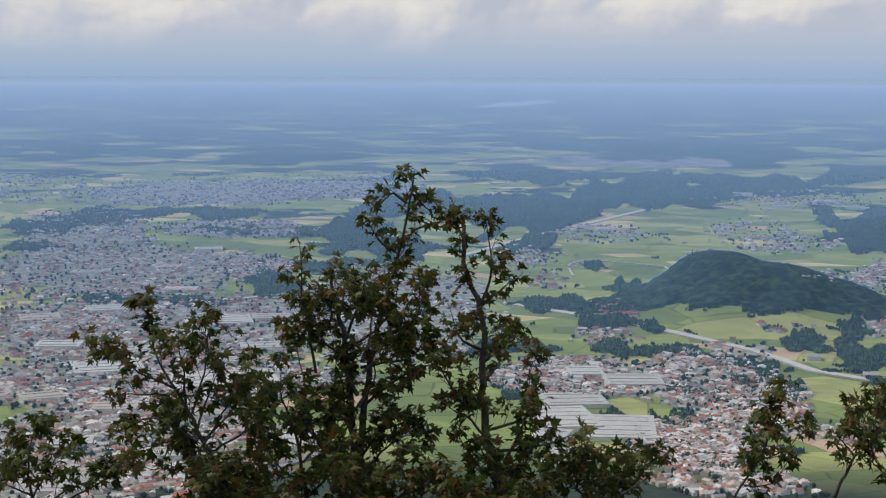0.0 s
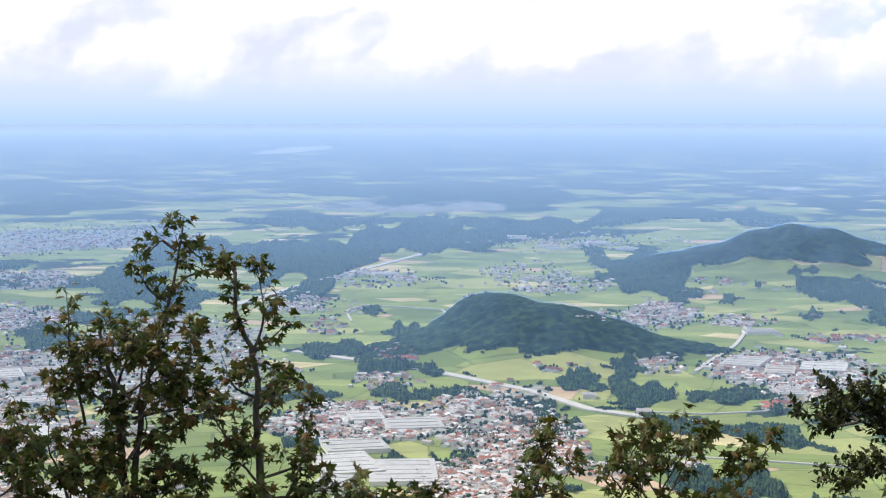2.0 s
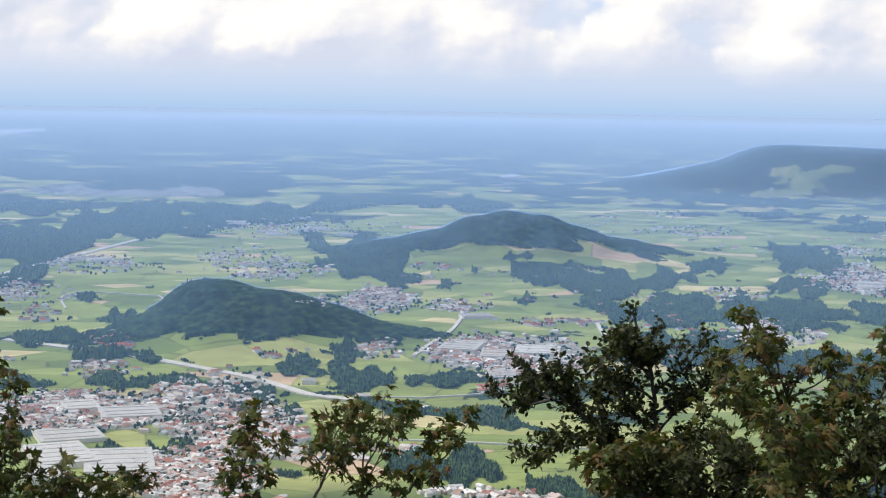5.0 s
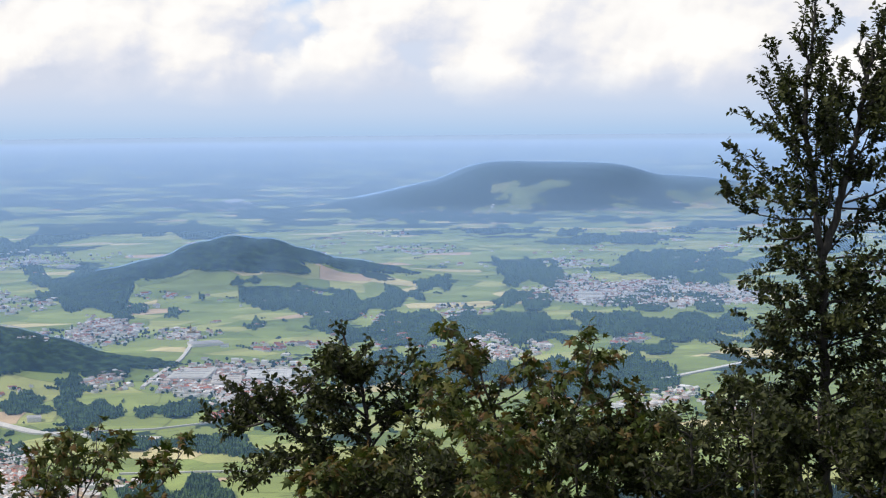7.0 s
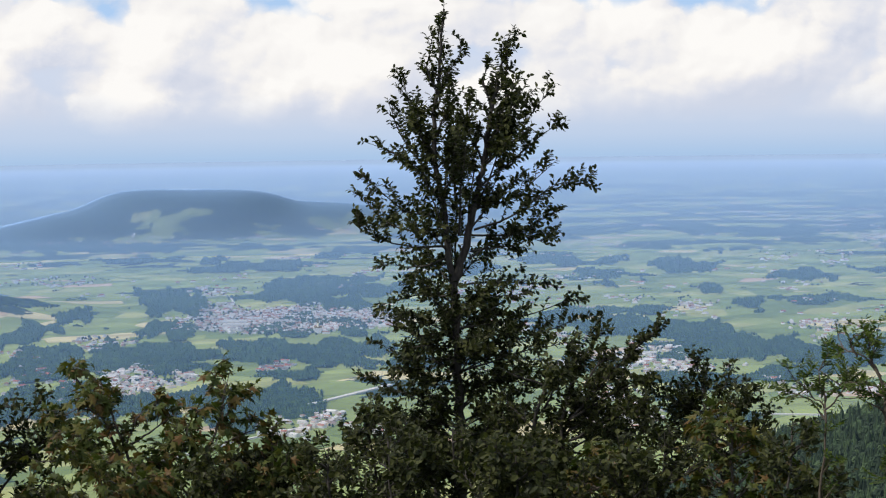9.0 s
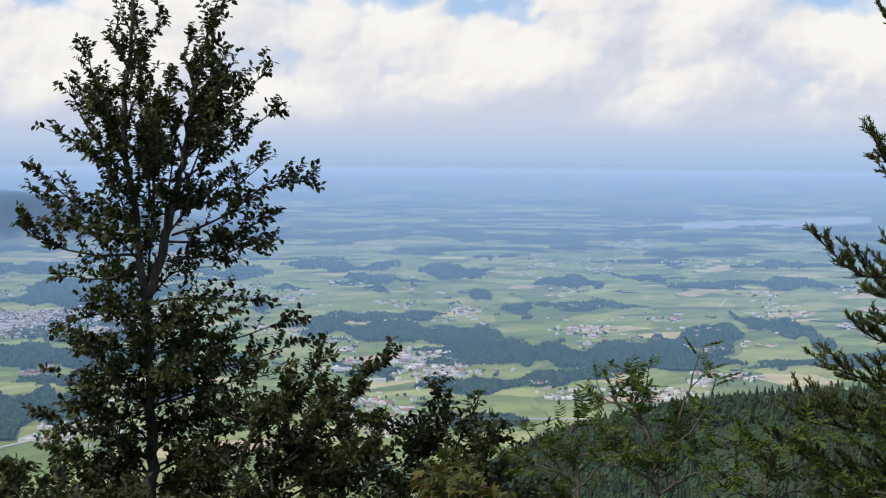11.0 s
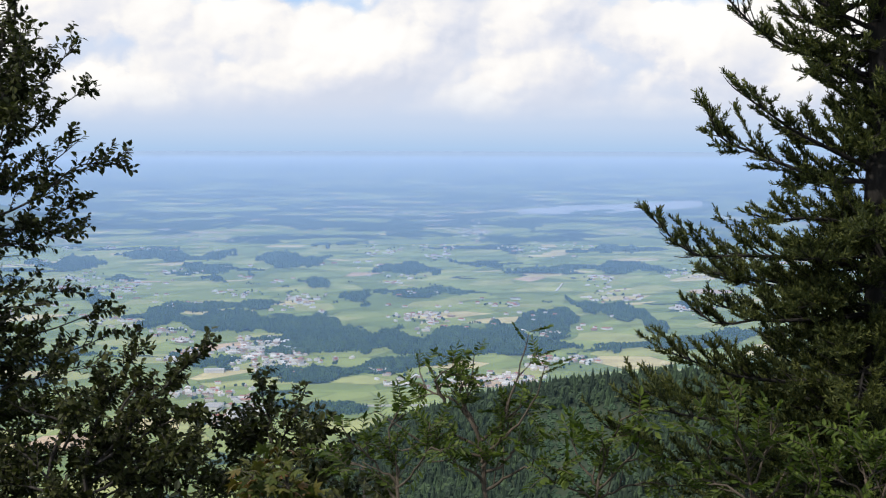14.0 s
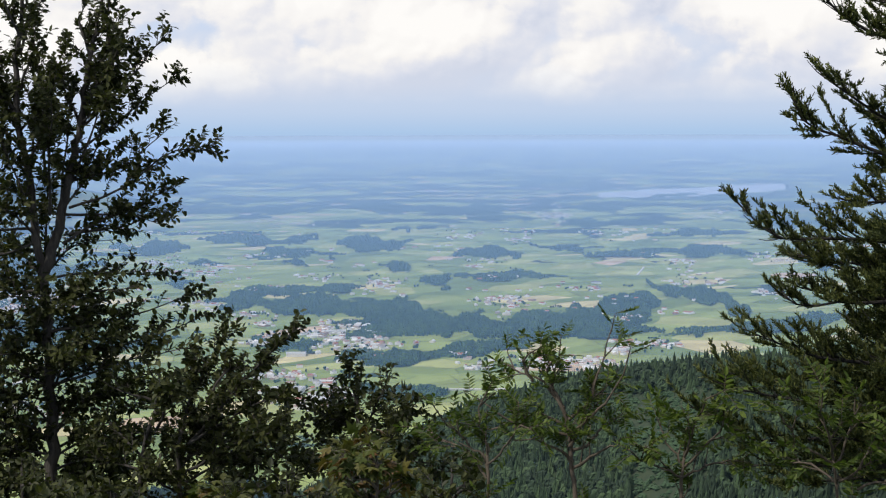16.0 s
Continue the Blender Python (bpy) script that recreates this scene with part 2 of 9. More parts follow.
def height(x, y):
    x, y = np.asarray(x, float), np.asarray(y, float)
    d = np.hypot(x, y)
    z = -800.0 - d * d / 1.46e7 + 0 * x
    z = z + 6.0 * np.sin(x / 410.0 + 1.3 * np.sin(y / 900.0)) * np.sin(y / 520.0) * np.clip((d - 4500) / 3000, 0, 1) * np.clip((11000 - d) / 3000, 0, 1)
    z = z + knoll(x, y, -1.7, 5250, 132, 260, 300) + knoll(x, y, 1.6, 5150, 62, 300, 230) + knoll(x, y, -2.95, 5420, 58, 120, 190)            # chapel hill
    z = z + knoll(x, y, 8.0, 7900, 150, 330, 420) + knoll(x, y, 5.2, 7750, 72, 340, 420) + knoll(x, y, 11.2, 7900, 82, 460, 420)
    z = z + knoll(x, y, 19.1, 14000, 112, 830, 1000, 6) + knoll(x, y, 17.0, 14000, 18, 420, 600) + knoll(x, y, 14.2, 13900, 30, 700, 900) + knoll(x, y, 20.5, 14200, 238, 1750, 1200, 4)
    hilly = np.clip((z + 775.0 + d * d / 1.46e7) / 60.0, 0, 1) * np.clip((9500.0 - d) / 800.0, 0, 1)
    z = z + hilly * (9.0 * np.sin(x / 71.0 + 2.0 * np.sin(y / 160.0)) * np.sin(y / 97.0 + 0.4) + 5.0 * np.sin(x / 33.0 + np.sin(y / 45.0)) + 12.0 * np.sin(x / 190.0 + 0.6))
    # wooded spur of the mountain
    a = radians(61.0)
    cx, cy = 1240 * math.sin(a), 1240 * math.cos(a)
    a2 = radians(31.0)
    ex, ey = 3500 * math.sin(a2), 3500 * math.cos(a2)
    t = np.clip(((x - cx) * (ex - cx) + (y - cy) * (ey - cy)) / ((ex - cx) ** 2 + (ey - cy) ** 2), -1.2, 1.3)
    off = np.hypot(x - cx - t * (ex - cx), y - cy - t * (ey - cy))
    crest = np.interp(t, SPUR_T, SPUR_Z)
    spur = crest - 0.45 * off - 10 * np.sin(x / 180.0) * np.sin(y / 240.0)
    ahead = 0.34 * x + 0.94 * y
    peak = -1.62 - 0.46 * np.maximum(ahead - 2.8, 0) - 0.10 * np.maximum(-ahead - 3.0, 0) - 0.25 * np.maximum(d - 700.0, 0) + 0.05 * np.sin(1.7 * x) * np.sin(1.3 * y + 0.5)
    return np.maximum(np.maximum(z, spur), peak)


def upward(x, y):
    """The land's own normal, as it lies in life before the far country is drawn in."""
    gx, gy = (height(x + 20.0, y) - height(x - 20.0, y)) / 40.0, (height(x, y + 20.0) - height(x, y - 20.0)) / 40.0
    n = np.stack([-gx, -gy, np.ones_like(gx)], -1)
    return n / np.linalg.norm(n, axis=-1, keepdims=True)


def strike(bearing, rise):
    """Where the line of sight at that bearing and rise (degrees) meets the land: its distance."""
    bearing, rise = np.atleast_1d(bearing).astype(float), np.atleast_1d(rise).astype(float)
    out = np.empty(bearing.shape)
    steep = np.tan(np.radians(-rise))
    reach = np.geomspace(max(1500.0, 330.0 / steep.max()), min(9.0e4, 1000.0 / steep.min()), 150)
    for k in range(0, len(bearing), 20000):
        b_, r_ = bearing[k:k + 20000, None], rise[k:k + 20000, None]
        x, y = polar(b_, reach[None, :])
        over = height(x, y) - np.tan(np.radians(r_)) * reach[None, :]
        met = over >= 0
        i = np.where(met.any(1), met.argmax(1), len(reach) - 1)
        j = np.maximum(i - 1, 0)
        n = np.arange(len(i))
        f = np.clip(-over[n, j] / (over[n, i] - over[n, j] + 1e-9), 0, 1)
        out[k:k + 20000] = reach[j] + f * (reach[i] - reach[j])
    return out


def mesh_of(name, verts, faces, mats, slots=None, mapping=None, smooth=False, lie=None):
    me = bpy.data.meshes.new(name)
    me.from_pydata([tuple(v) for v in np.asarray(verts).tolist()], [], faces)
    for m in mats:
        me.materials.append(m)
    if slots is not None:
        me.polygons.foreach_set("material_index", np.asarray(slots, dtype=np.int32))
    if mapping is not None:
        at = me.attributes.new("map", "FLOAT_VECTOR", "POINT")
        at.data.foreach_set("vector", (np.asarray(mapping, float) / 1000.0).ravel().astype(np.float32))
    if lie is not None:
        at = me.attributes.new("lie", "FLOAT_VECTOR", "POINT")
        at.data.foreach_set("vector", np.asarray(lie, float).ravel().astype(np.float32))
    if smooth:
        me.polygons.foreach_set("use_smooth", np.ones(len(me.polygons), dtype=bool))
    me.update()
    return me


def grid_faces(n, m, keep=None):
    i, j = np.meshgrid(np.arange(n - 1), np.arange(m - 1), indexing="ij")
    if keep is not None:
        sel = keep[:-1, :-1] & keep[1:, :-1] & keep[:-1, 1:] & keep[1:, 1:]
        i, j = i[sel], j[sel]
    i, j = i.ravel(), j.ravel()
    return np.stack([i * m + j, (i + 1) * m + j, (i + 1) * m + j + 1, i * m + j + 1], 1).tolist()


def build_ground():
    bearings = np.concatenate([np.arange(-34, 68, 0.2), np.arange(68, 326.1, 3.0)])
    rises = np.concatenate([np.arange(17.0, 6.0, -0.06), np.arange(6.0, 2.0, -0.035), np.arange(2.0, 0.95, -0.02)])
    far = 800.0 / np.tan(np.radians(rises))
    dist = np.concatenate([[0.0], np.geomspace(0.5, 560, 55), np.linspace(580, 2400, 110), far[far > 2420], [7e4, 9e4]])
    bb, dd = np.meshgrid(bearings, dist, indexing="ij")
    x, y = polar(bb, dd)
    z = height(x, y)
    real = np.stack([x, y, z], -1).reshape(-1, 3)
    me = mesh_of("ground", warp(real), grid_faces(len(bearings), len(dist)), [farmland], mapping=real, smooth=True, lie=upward(x, y))
    tagged(new("ground", me), "green and yellow farmland plain below a steep mountainside", "ground", kind="structure")


build_ground()


# sheet 18 m over the land that carries the painted haze
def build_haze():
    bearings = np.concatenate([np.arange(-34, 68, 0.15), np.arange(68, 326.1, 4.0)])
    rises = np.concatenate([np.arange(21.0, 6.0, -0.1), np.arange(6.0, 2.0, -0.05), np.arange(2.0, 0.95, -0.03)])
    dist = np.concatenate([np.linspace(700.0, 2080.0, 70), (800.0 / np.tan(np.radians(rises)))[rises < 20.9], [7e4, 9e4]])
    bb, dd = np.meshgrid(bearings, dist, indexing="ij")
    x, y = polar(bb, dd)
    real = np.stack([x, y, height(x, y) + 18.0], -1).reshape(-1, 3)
    me = mesh_of("haze", warp(real), grid_faces(len(bearings), len(dist)), [painted_haze], mapping=real, smooth=True, lie=upward(x, y))
    tagged(new("haze", me), "sheet over the plain painted as thin blue summer haze", "haze", kind="structure")


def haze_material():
    """Haze painted on a sheet: opacity and tint follow map distance; lit by sun and sky."""
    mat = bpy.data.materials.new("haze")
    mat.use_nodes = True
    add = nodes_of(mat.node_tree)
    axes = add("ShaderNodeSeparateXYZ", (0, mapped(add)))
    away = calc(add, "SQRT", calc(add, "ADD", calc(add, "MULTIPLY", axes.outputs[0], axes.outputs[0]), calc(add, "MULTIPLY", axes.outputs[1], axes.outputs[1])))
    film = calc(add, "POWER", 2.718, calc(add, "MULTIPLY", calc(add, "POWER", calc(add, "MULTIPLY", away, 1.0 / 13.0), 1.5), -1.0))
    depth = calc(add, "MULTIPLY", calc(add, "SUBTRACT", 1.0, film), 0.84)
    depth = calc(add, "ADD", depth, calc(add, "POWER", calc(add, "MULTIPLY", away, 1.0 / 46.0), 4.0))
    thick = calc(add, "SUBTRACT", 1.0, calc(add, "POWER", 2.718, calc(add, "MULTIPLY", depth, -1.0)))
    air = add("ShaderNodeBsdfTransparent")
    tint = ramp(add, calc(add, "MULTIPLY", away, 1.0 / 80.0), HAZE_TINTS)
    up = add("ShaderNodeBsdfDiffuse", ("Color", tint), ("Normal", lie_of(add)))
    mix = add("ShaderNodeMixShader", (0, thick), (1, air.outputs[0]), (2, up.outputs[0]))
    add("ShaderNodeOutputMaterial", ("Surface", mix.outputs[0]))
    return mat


# painted haze: blue near by, paler towards the horizon; places in eighties of a kilometre
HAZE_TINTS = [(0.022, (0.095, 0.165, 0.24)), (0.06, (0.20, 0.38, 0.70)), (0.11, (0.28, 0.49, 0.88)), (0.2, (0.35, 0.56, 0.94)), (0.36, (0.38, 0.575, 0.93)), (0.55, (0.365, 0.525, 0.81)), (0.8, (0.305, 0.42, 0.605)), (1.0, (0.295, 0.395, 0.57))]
painted_haze = haze_material()
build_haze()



def ripple(a, seed, k=9):
    """A closed wavy line round a shape: one radius factor for each angle."""
    r = np.random.default_rng(seed)
    out = np.ones_like(a)
    for i in range(1, k + 1):
        out += r.normal(0, 0.13 / i ** 0.6) * np.cos(i * a + r.uniform(0, 6.28))
    return out


wood_count = [0]


def wood(bearing, rise, wide, deep, lean=0.0, tall=9.5, mat=None, name="wood", label="dark mixed wood among green fields", category="wood"):
    """A wood, by the bearing and rise of its middle and the angles that it spans."""
    wood_count[0] += 1
    seed = wood_count[0]
    step = 0.045
    na, ne = max(8, int(wide * 1.25 / step)), max(7, int(deep * 1.3 / step))
    u, v = np.meshgrid(np.linspace(-1.25, 1.25, na), np.linspace(-1.25, 1.25, ne), indexing="ij")
    ang = np.arctan2(v, u)
    if category == "wood":
        # the wood's two long sides run unevenly, with bays and tongues
        q = np.random.default_rng(seed + 400)
        f = 1.6 + wide * 0.28
        p = q.uniform(0, 6.28, 6)
        sway = 0.24 * np.tanh(3.0 * np.sin(f * u + p[0])) + 0.16 * np.tanh(2.5 * np.sin(2.3 * f * u + p[1]))
        breadth = 0.98 + 0.26 * np.tanh(3.0 * np.sin(1.4 * f * u + p[2])) + 0.18 * np.tanh(3.0 * np.sin(3.1 * f * u + p[3]))
        v_, u_ = (v - sway) / np.maximum(breadth, 0.2), u * 0.92 + 0.12 * np.sin(3.0 * v + p[4])
    else:
        u_, v_ = u, v
    rad = (np.abs(u_) ** 2.6 + np.abs(v_) ** 2.6) ** (1 / 2.6) / ripple(ang, seed)
    rad = rad + np.random.default_rng(seed + 900).normal(0, 0.045, u.shape)
    keep = rad < 1.0
    bb = bearing + u * wide / 2 * 0.95
    ee = rise - v * deep / 2 * 0.95 - lean * u * wide / 2
    ee = np.minimum(ee, -1.02)
    d = strike(bb.ravel(), ee.ravel()).reshape(bb.shape)
    x, y = polar(bb, d)
    z = height(x, y)
    inner = keep.copy()
    inner[1:-1, 1:-1] = keep[1:-1, 1:-1] & keep[:-2, 1:-1] & keep[2:, 1:-1] & keep[1:-1, :-2] & keep[1:-1, 2:]
    r = np.random.default_rng(seed + 50)
    crown = tall * (0.35 + 0.9 * r.random(u.shape)) + 3.0 * np.sin(x / 60.0) * np.cos(y / 75.0)
    if category != "wood":
        crown = tall + 0 * x
    z = z + np.where(inner, crown, 1.0)
    real = np.stack([x, y, z], -1).reshape(-1, 3)
    faces = np.asarray(grid_faces(na, ne, keep))
    if len(faces):
        reach_ = d.ravel()[faces]
        faces = faces[reach_.max(1) / reach_.min(1) < 1.12]
    if len(faces) == 0:
        return
    used = np.unique(faces)
    again = np.zeros(na * ne, dtype=int)
    again[used] = np.arange(len(used))
    me = mesh_of(name, warp(real[used]), again[faces].tolist(), [mat or woodland], mapping=real[used], lie=upward(x, y).reshape(-1, 3)[used])
    if category != "wood":
        return tagged(new(name, me), label, category, kind="structure")
    return tagged(new(name, me), label, "wood", "woods on the plain", "stuff")


def hill_wood(bearing, d, across, along, label):
    """A wood that covers a hill, by the hill's bearing and distance and the half widths of the wood."""
    wood_count[0] += 1
    seed = wood_count[0]
    step = 11.0
    na, nd = int(2.3 * across / step), int(2.3 * along / step)
    u, v = np.meshgrid(np.linspace(-1.15, 1.15, na), np.linspace(-1.15, 1.15, nd), indexing="ij")
    rad = np.hypot(u, v) / ripple(np.arctan2(v, u), seed) + np.random.default_rng(seed).normal(0, 0.02, u.shape)
    rad = rad + 0.10 * np.sin(9 * u + 3 * np.sin(5 * v + seed)) * np.sin(7 * v + seed)
    keep = rad < 1.0
    a = radians(bearing)
    x = math.sin(a) * (d + v * along) + math.cos(a) * u * across
    y = math.cos(a) * (d + v * along) - math.sin(a) * u * across
    inner = keep.copy()
    inner[1:-1, 1:-1] = keep[1:-1, 1:-1] & keep[:-2, 1:-1] & keep[2:, 1:-1] & keep[1:-1, :-2] & keep[1:-1, 2:]
    r = np.random.default_rng(seed + 50)
    z = height(x, y) + np.where(inner, 12.5 * (0.5 + 0.5 * r.random(u.shape)), 0.8)
    real = np.stack([x, y, z], -1).reshape(-1, 3)
    faces = np.asarray(grid_faces(na, nd, keep))
    used = np.unique(faces)
    again = np.zeros(na * nd, dtype=int)
    again[used] = np.arange(len(used))
    me = mesh_of("wood", warp(real[used]), again[faces].tolist(), [woodland], mapping=real[used])
    tagged(new("wood", me), label, "wood", "woods on the plain", "stuff")


def boxes_with_gables(x, y, z, wide, deep, eaves, ridge, turn):
    """Simple gabled houses, many in one go: vertices, faces and material slots (0 wall, 1 roof)."""
    n = len(x)
    c, s = np.cos(turn), np.sin(turn)
    lx = np.stack([-wide, wide, wide, -wide, -wide, wide, wide, -wide, -wide, wide], 1) / 2
    ly = np.stack([-deep, -deep, deep, deep, -deep, -deep, deep, deep, 0 * deep, 0 * deep], 1) / 2
    lz = np.stack([0 * eaves - 3] * 4 + [eaves] * 4 + [ridge] * 2, 1)
    px = x[:, None] + lx * c[:, None] - ly * s[:, None]
    py = y[:, None] + lx * s[:, None] + ly * c[:, None]
    pz = z[:, None] + lz
    shape = [[0, 1, 5, 4], [2, 3, 7, 6], [1, 2, 6, 9, 5], [3, 0, 4, 8, 7], [4, 5, 9, 8], [6, 7, 8, 9]]
    faces = [[q + 10 * k for q in f] for k in range(n) for f in shape]
    return np.stack([px, py, pz], -1).reshape(-1, 3), faces, np.tile([0, 0, 0, 0, 1, 1], n)


def split_roofs(verts, faces, slots):
    """Roofs get vertices of their own, so that each takes its own colour."""
    verts = np.asarray(verts)
    n = len(verts) // 10
    both = np.concatenate([verts, verts + np.array([0, 0, 0.15])])
    out = [[q + 10 * n for q in f] if s == 1 else f for f, s in zip(faces, slots)]
    return both, out


town_count = [0]


house_left = [280]


def town(bearing, rise, wide, deep, many):
    """Part of a town or a village: houses strewn over the angles that it spans."""
    town_count[0] += 1
    r = np.random.default_rng(town_count[0] + 300)
    single = many <= 26 and house_left[0] >= many
    if not single:
        many = int(many * (2.3 if many > 110 else 1.3))
    a, q = r.uniform(0, 6.283, many), np.sqrt(r.random(many))
    loose = 1.12 if many > 110 else 1.35
    # quarters: houses gather about a few middles, with green gaps between
    heart = r.integers(0, 5 + many // 45, many)
    ha, hq = r.uniform(0, 6.283, 6 + many // 45)[heart], np.sqrt(r.random(6 + many // 45))[heart] * 0.95
    pull = r.random(many) < 0.72
    pu = np.where(pull, np.cos(ha) * hq + r.normal(0, 0.16, many), np.cos(a) * q)
    pv = np.where(pull, np.sin(ha) * hq + r.normal(0, 0.16, many), np.sin(a) * q)
    bb = bearing + pu * wide / 2 * loose
    ee = np.minimum(rise + pv * deep / 2 * loose, -1.3)
    d = strike(bb, ee)
    x, y = polar(bb, d)
    z = height(x, y)
    size = np.exp(r.normal(0.05, 0.28, many))
    main = r.uniform(0, 3.14)
    turn = main + r.choice([0, 1.571], many) + r.normal(0, 0.25, many)
    eaves = r.uniform(4.5, 8.0, many)
    wide_, deep_ = 17 * size, 12 * size
    ridge = eaves + r.uniform(1.5, 4.5, many)
    if single:
        house_left[0] -= many
        for k in range(many):
            farmhouse(x[k], y[k], z[k], wide_[k] * 1.15, deep_[k] * 1.15, eaves[k], ridge[k], turn[k], r.random())
    else:
        verts, faces, slots = boxes_with_gables(x, y, z, wide_, deep_, eaves, ridge, turn)
        both, faces = split_roofs(verts, faces, slots)
        me = mesh_of("houses", warp(both), faces, [walls, roofs], slots, both)
        tagged(new("houses", me), "white houses with red, brown and grey roofs", "houses", "built-up areas", "stuff")
    if many > 180:
        wood(bearing, rise, wide * 1.05, deep * 1.05, 0.0, 1.5, yards, "paving", "grey streets and yards between the houses", "paving")
    # trees between the houses
    k = int(many * (0.42 if many > 110 else 0.4)) + 2
    a, q = r.uniform(0, 6.283, k), np.sqrt(r.random(k))
    bb = bearing + np.cos(a) * q * wide / 2 * 1.25
    ee = np.minimum(rise + np.sin(a) * q * deep / 2 * 1.25, -1.3)
    scatter_crowns(bb, ee, r, "garden_trees", "dark green garden trees between houses")


def farmhouse(x, y, z, wide, deep, eaves, ridge, turn, tone):
    """One house of a hamlet: walls and an overhanging gabled roof."""
    one = [np.array([v]) for v in (x, y, z, wide, deep, eaves, ridge, turn)]
    verts, faces, slots = boxes_with_gables(*one)
    foot = warp(np.array([x, y, z]))
    root = new("house")
    root.location = foot
    tagged(root, "white farmhouse with a red-brown gabled roof" if tone < 0.6 else "white farmhouse with a grey gabled roof", "house", "houses of the hamlets")
    ob = new("wall", mesh_of("wall", warp(verts) - foot, [f for f, s_ in zip(faces, slots) if s_ == 0], [house_wall], mapping=verts))
    ob.parent = root
    c, s_ = math.cos(turn), math.sin(turn)
    w, l, low = wide / 2 + 0.9, deep / 2 + 1.1, eaves - 0.5
    q = [(-w, -l, low), (w, -l, low), (w, 0, ridge + 0.1), (-w, 0, ridge + 0.1), (-w, l, low), (w, l, low)]
    q += [(u, v, h + 0.5) for u, v, h in q]
    real = np.array([(x + u * c - v * s_, y + u * s_ + v * c, z + h) for u, v, h in q])
    rf = [(6, 7, 8, 9), (9, 8, 11, 10), (3, 2, 1, 0), (4, 5, 2, 3), (0, 1, 7, 6), (5, 4, 10, 11), (1, 2, 8, 7), (2, 5, 11, 8), (3, 0, 6, 9), (4, 3, 9, 10)]
    ob = new("roof", mesh_of("roof", warp(real) - foot, rf, [red_roof if tone < 0.6 else grey_roof], mapping=real))
    ob.parent = root


def hamlets(many, b0, b1, e0, e1, seed, houses):
    """Small groups of houses and yards strewn over the fields between two bearings and two rises."""
    r = np.random.default_rng(seed)
    xs, ys = [], []
    for _ in range(many):
        b_, e_ = r.uniform(b0, b1), r.uniform(e0, e1)
        d = float(strike(b_, e_)[0])
        x, y = polar(b_, d)
        n = int(r.integers(houses // 2, houses * 2))
        spreads = r.uniform(35, 120)
        lead = r.uniform(0, 3.14)
        u, v = r.normal(0, spreads * 1.5, n), r.normal(0, spreads * 0.6, n)
        xs.append(x + u * math.cos(lead) - v * math.sin(lead))
        ys.append(y + u * math.sin(lead) + v * math.cos(lead))
    x, y = np.concatenate(xs), np.concatenate(ys)
    flat = height(x, y) < -780.0 - np.hypot(x, y) ** 2 / 1.46e7
    x, y = x[flat], y[flat]
    n = len(x)
    size = np.exp(r.normal(0.15, 0.3, n))
    eaves = r.uniform(4.5, 7.5, n)
    verts, faces, slots = boxes_with_gables(x, y, height(x, y), 18 * size, 12 * size, eaves, eaves + r.uniform(2, 4.5, n), r.uniform(0, 3.14, n))
    both, faces = split_roofs(verts, faces, slots)
    me = mesh_of("houses", warp(both), faces, [walls, farm_roofs], slots, both)
    tagged(new("houses", me), "far hamlets with white walls and red-brown roofs", "houses", "built-up areas", "stuff")


def church(bearing, rise, towers, tall, label):
    """A white church: nave with a gabled roof, and towers with pointed caps."""
    d = float(strike(bearing, rise)[0]) if rise < 0 else rise
    x, y = polar(bearing, d)
    z = float(height(x, y)) + 4
    foot = warp(np.array([x, y, z]))
    root = new("church")
    root.location = foot
    tagged(root, label, "church")
    turn = -radians(bearing) + 0.3
    one = [np.array([v]) for v in (x, y, z, 34.0, 17.0, 13.0, 20.0, turn)]
    verts, faces, slots = boxes_with_gables(*one)
    for name, slot, mat in (("nave", 0, house_wall), ("roof", 1, grey_roof)):
        new(name, mesh_of(name, warp(verts) - foot, [f for f, s_ in zip(faces, slots) if s_ == slot], [mat], mapping=verts)).parent = root
    for k in range(towers):
        off = (k - (towers - 1) / 2) * 15
        cx, cy = x + off * math.cos(turn) - 18 * math.sin(turn) * 0, y + off * math.sin(turn)
        base = [(cx + 4 * math.cos(g), cy + 4 * math.sin(g)) for g in (0.8, 2.37, 3.94, 5.51)]
        real = np.array([(u, v, z - 2) for u, v in base] + [(u, v, z + tall) for u, v in base])
        new("tower", mesh_of("tower", warp(real) - foot, [(0, 1, 5, 4), (1, 2, 6, 5), (2, 3, 7, 6), (3, 0, 4, 7)], [house_wall], mapping=real)).parent = root
        real = np.array([(u, v, z + tall) for u, v in base] + [(cx, cy, z + tall * 1.5)])
        new("spire", mesh_of("spire", warp(real) - foot, [(0, 1, 4), (1, 2, 4), (2, 3, 4), (3, 0, 4)], [grey_roof], mapping=real)).parent = root


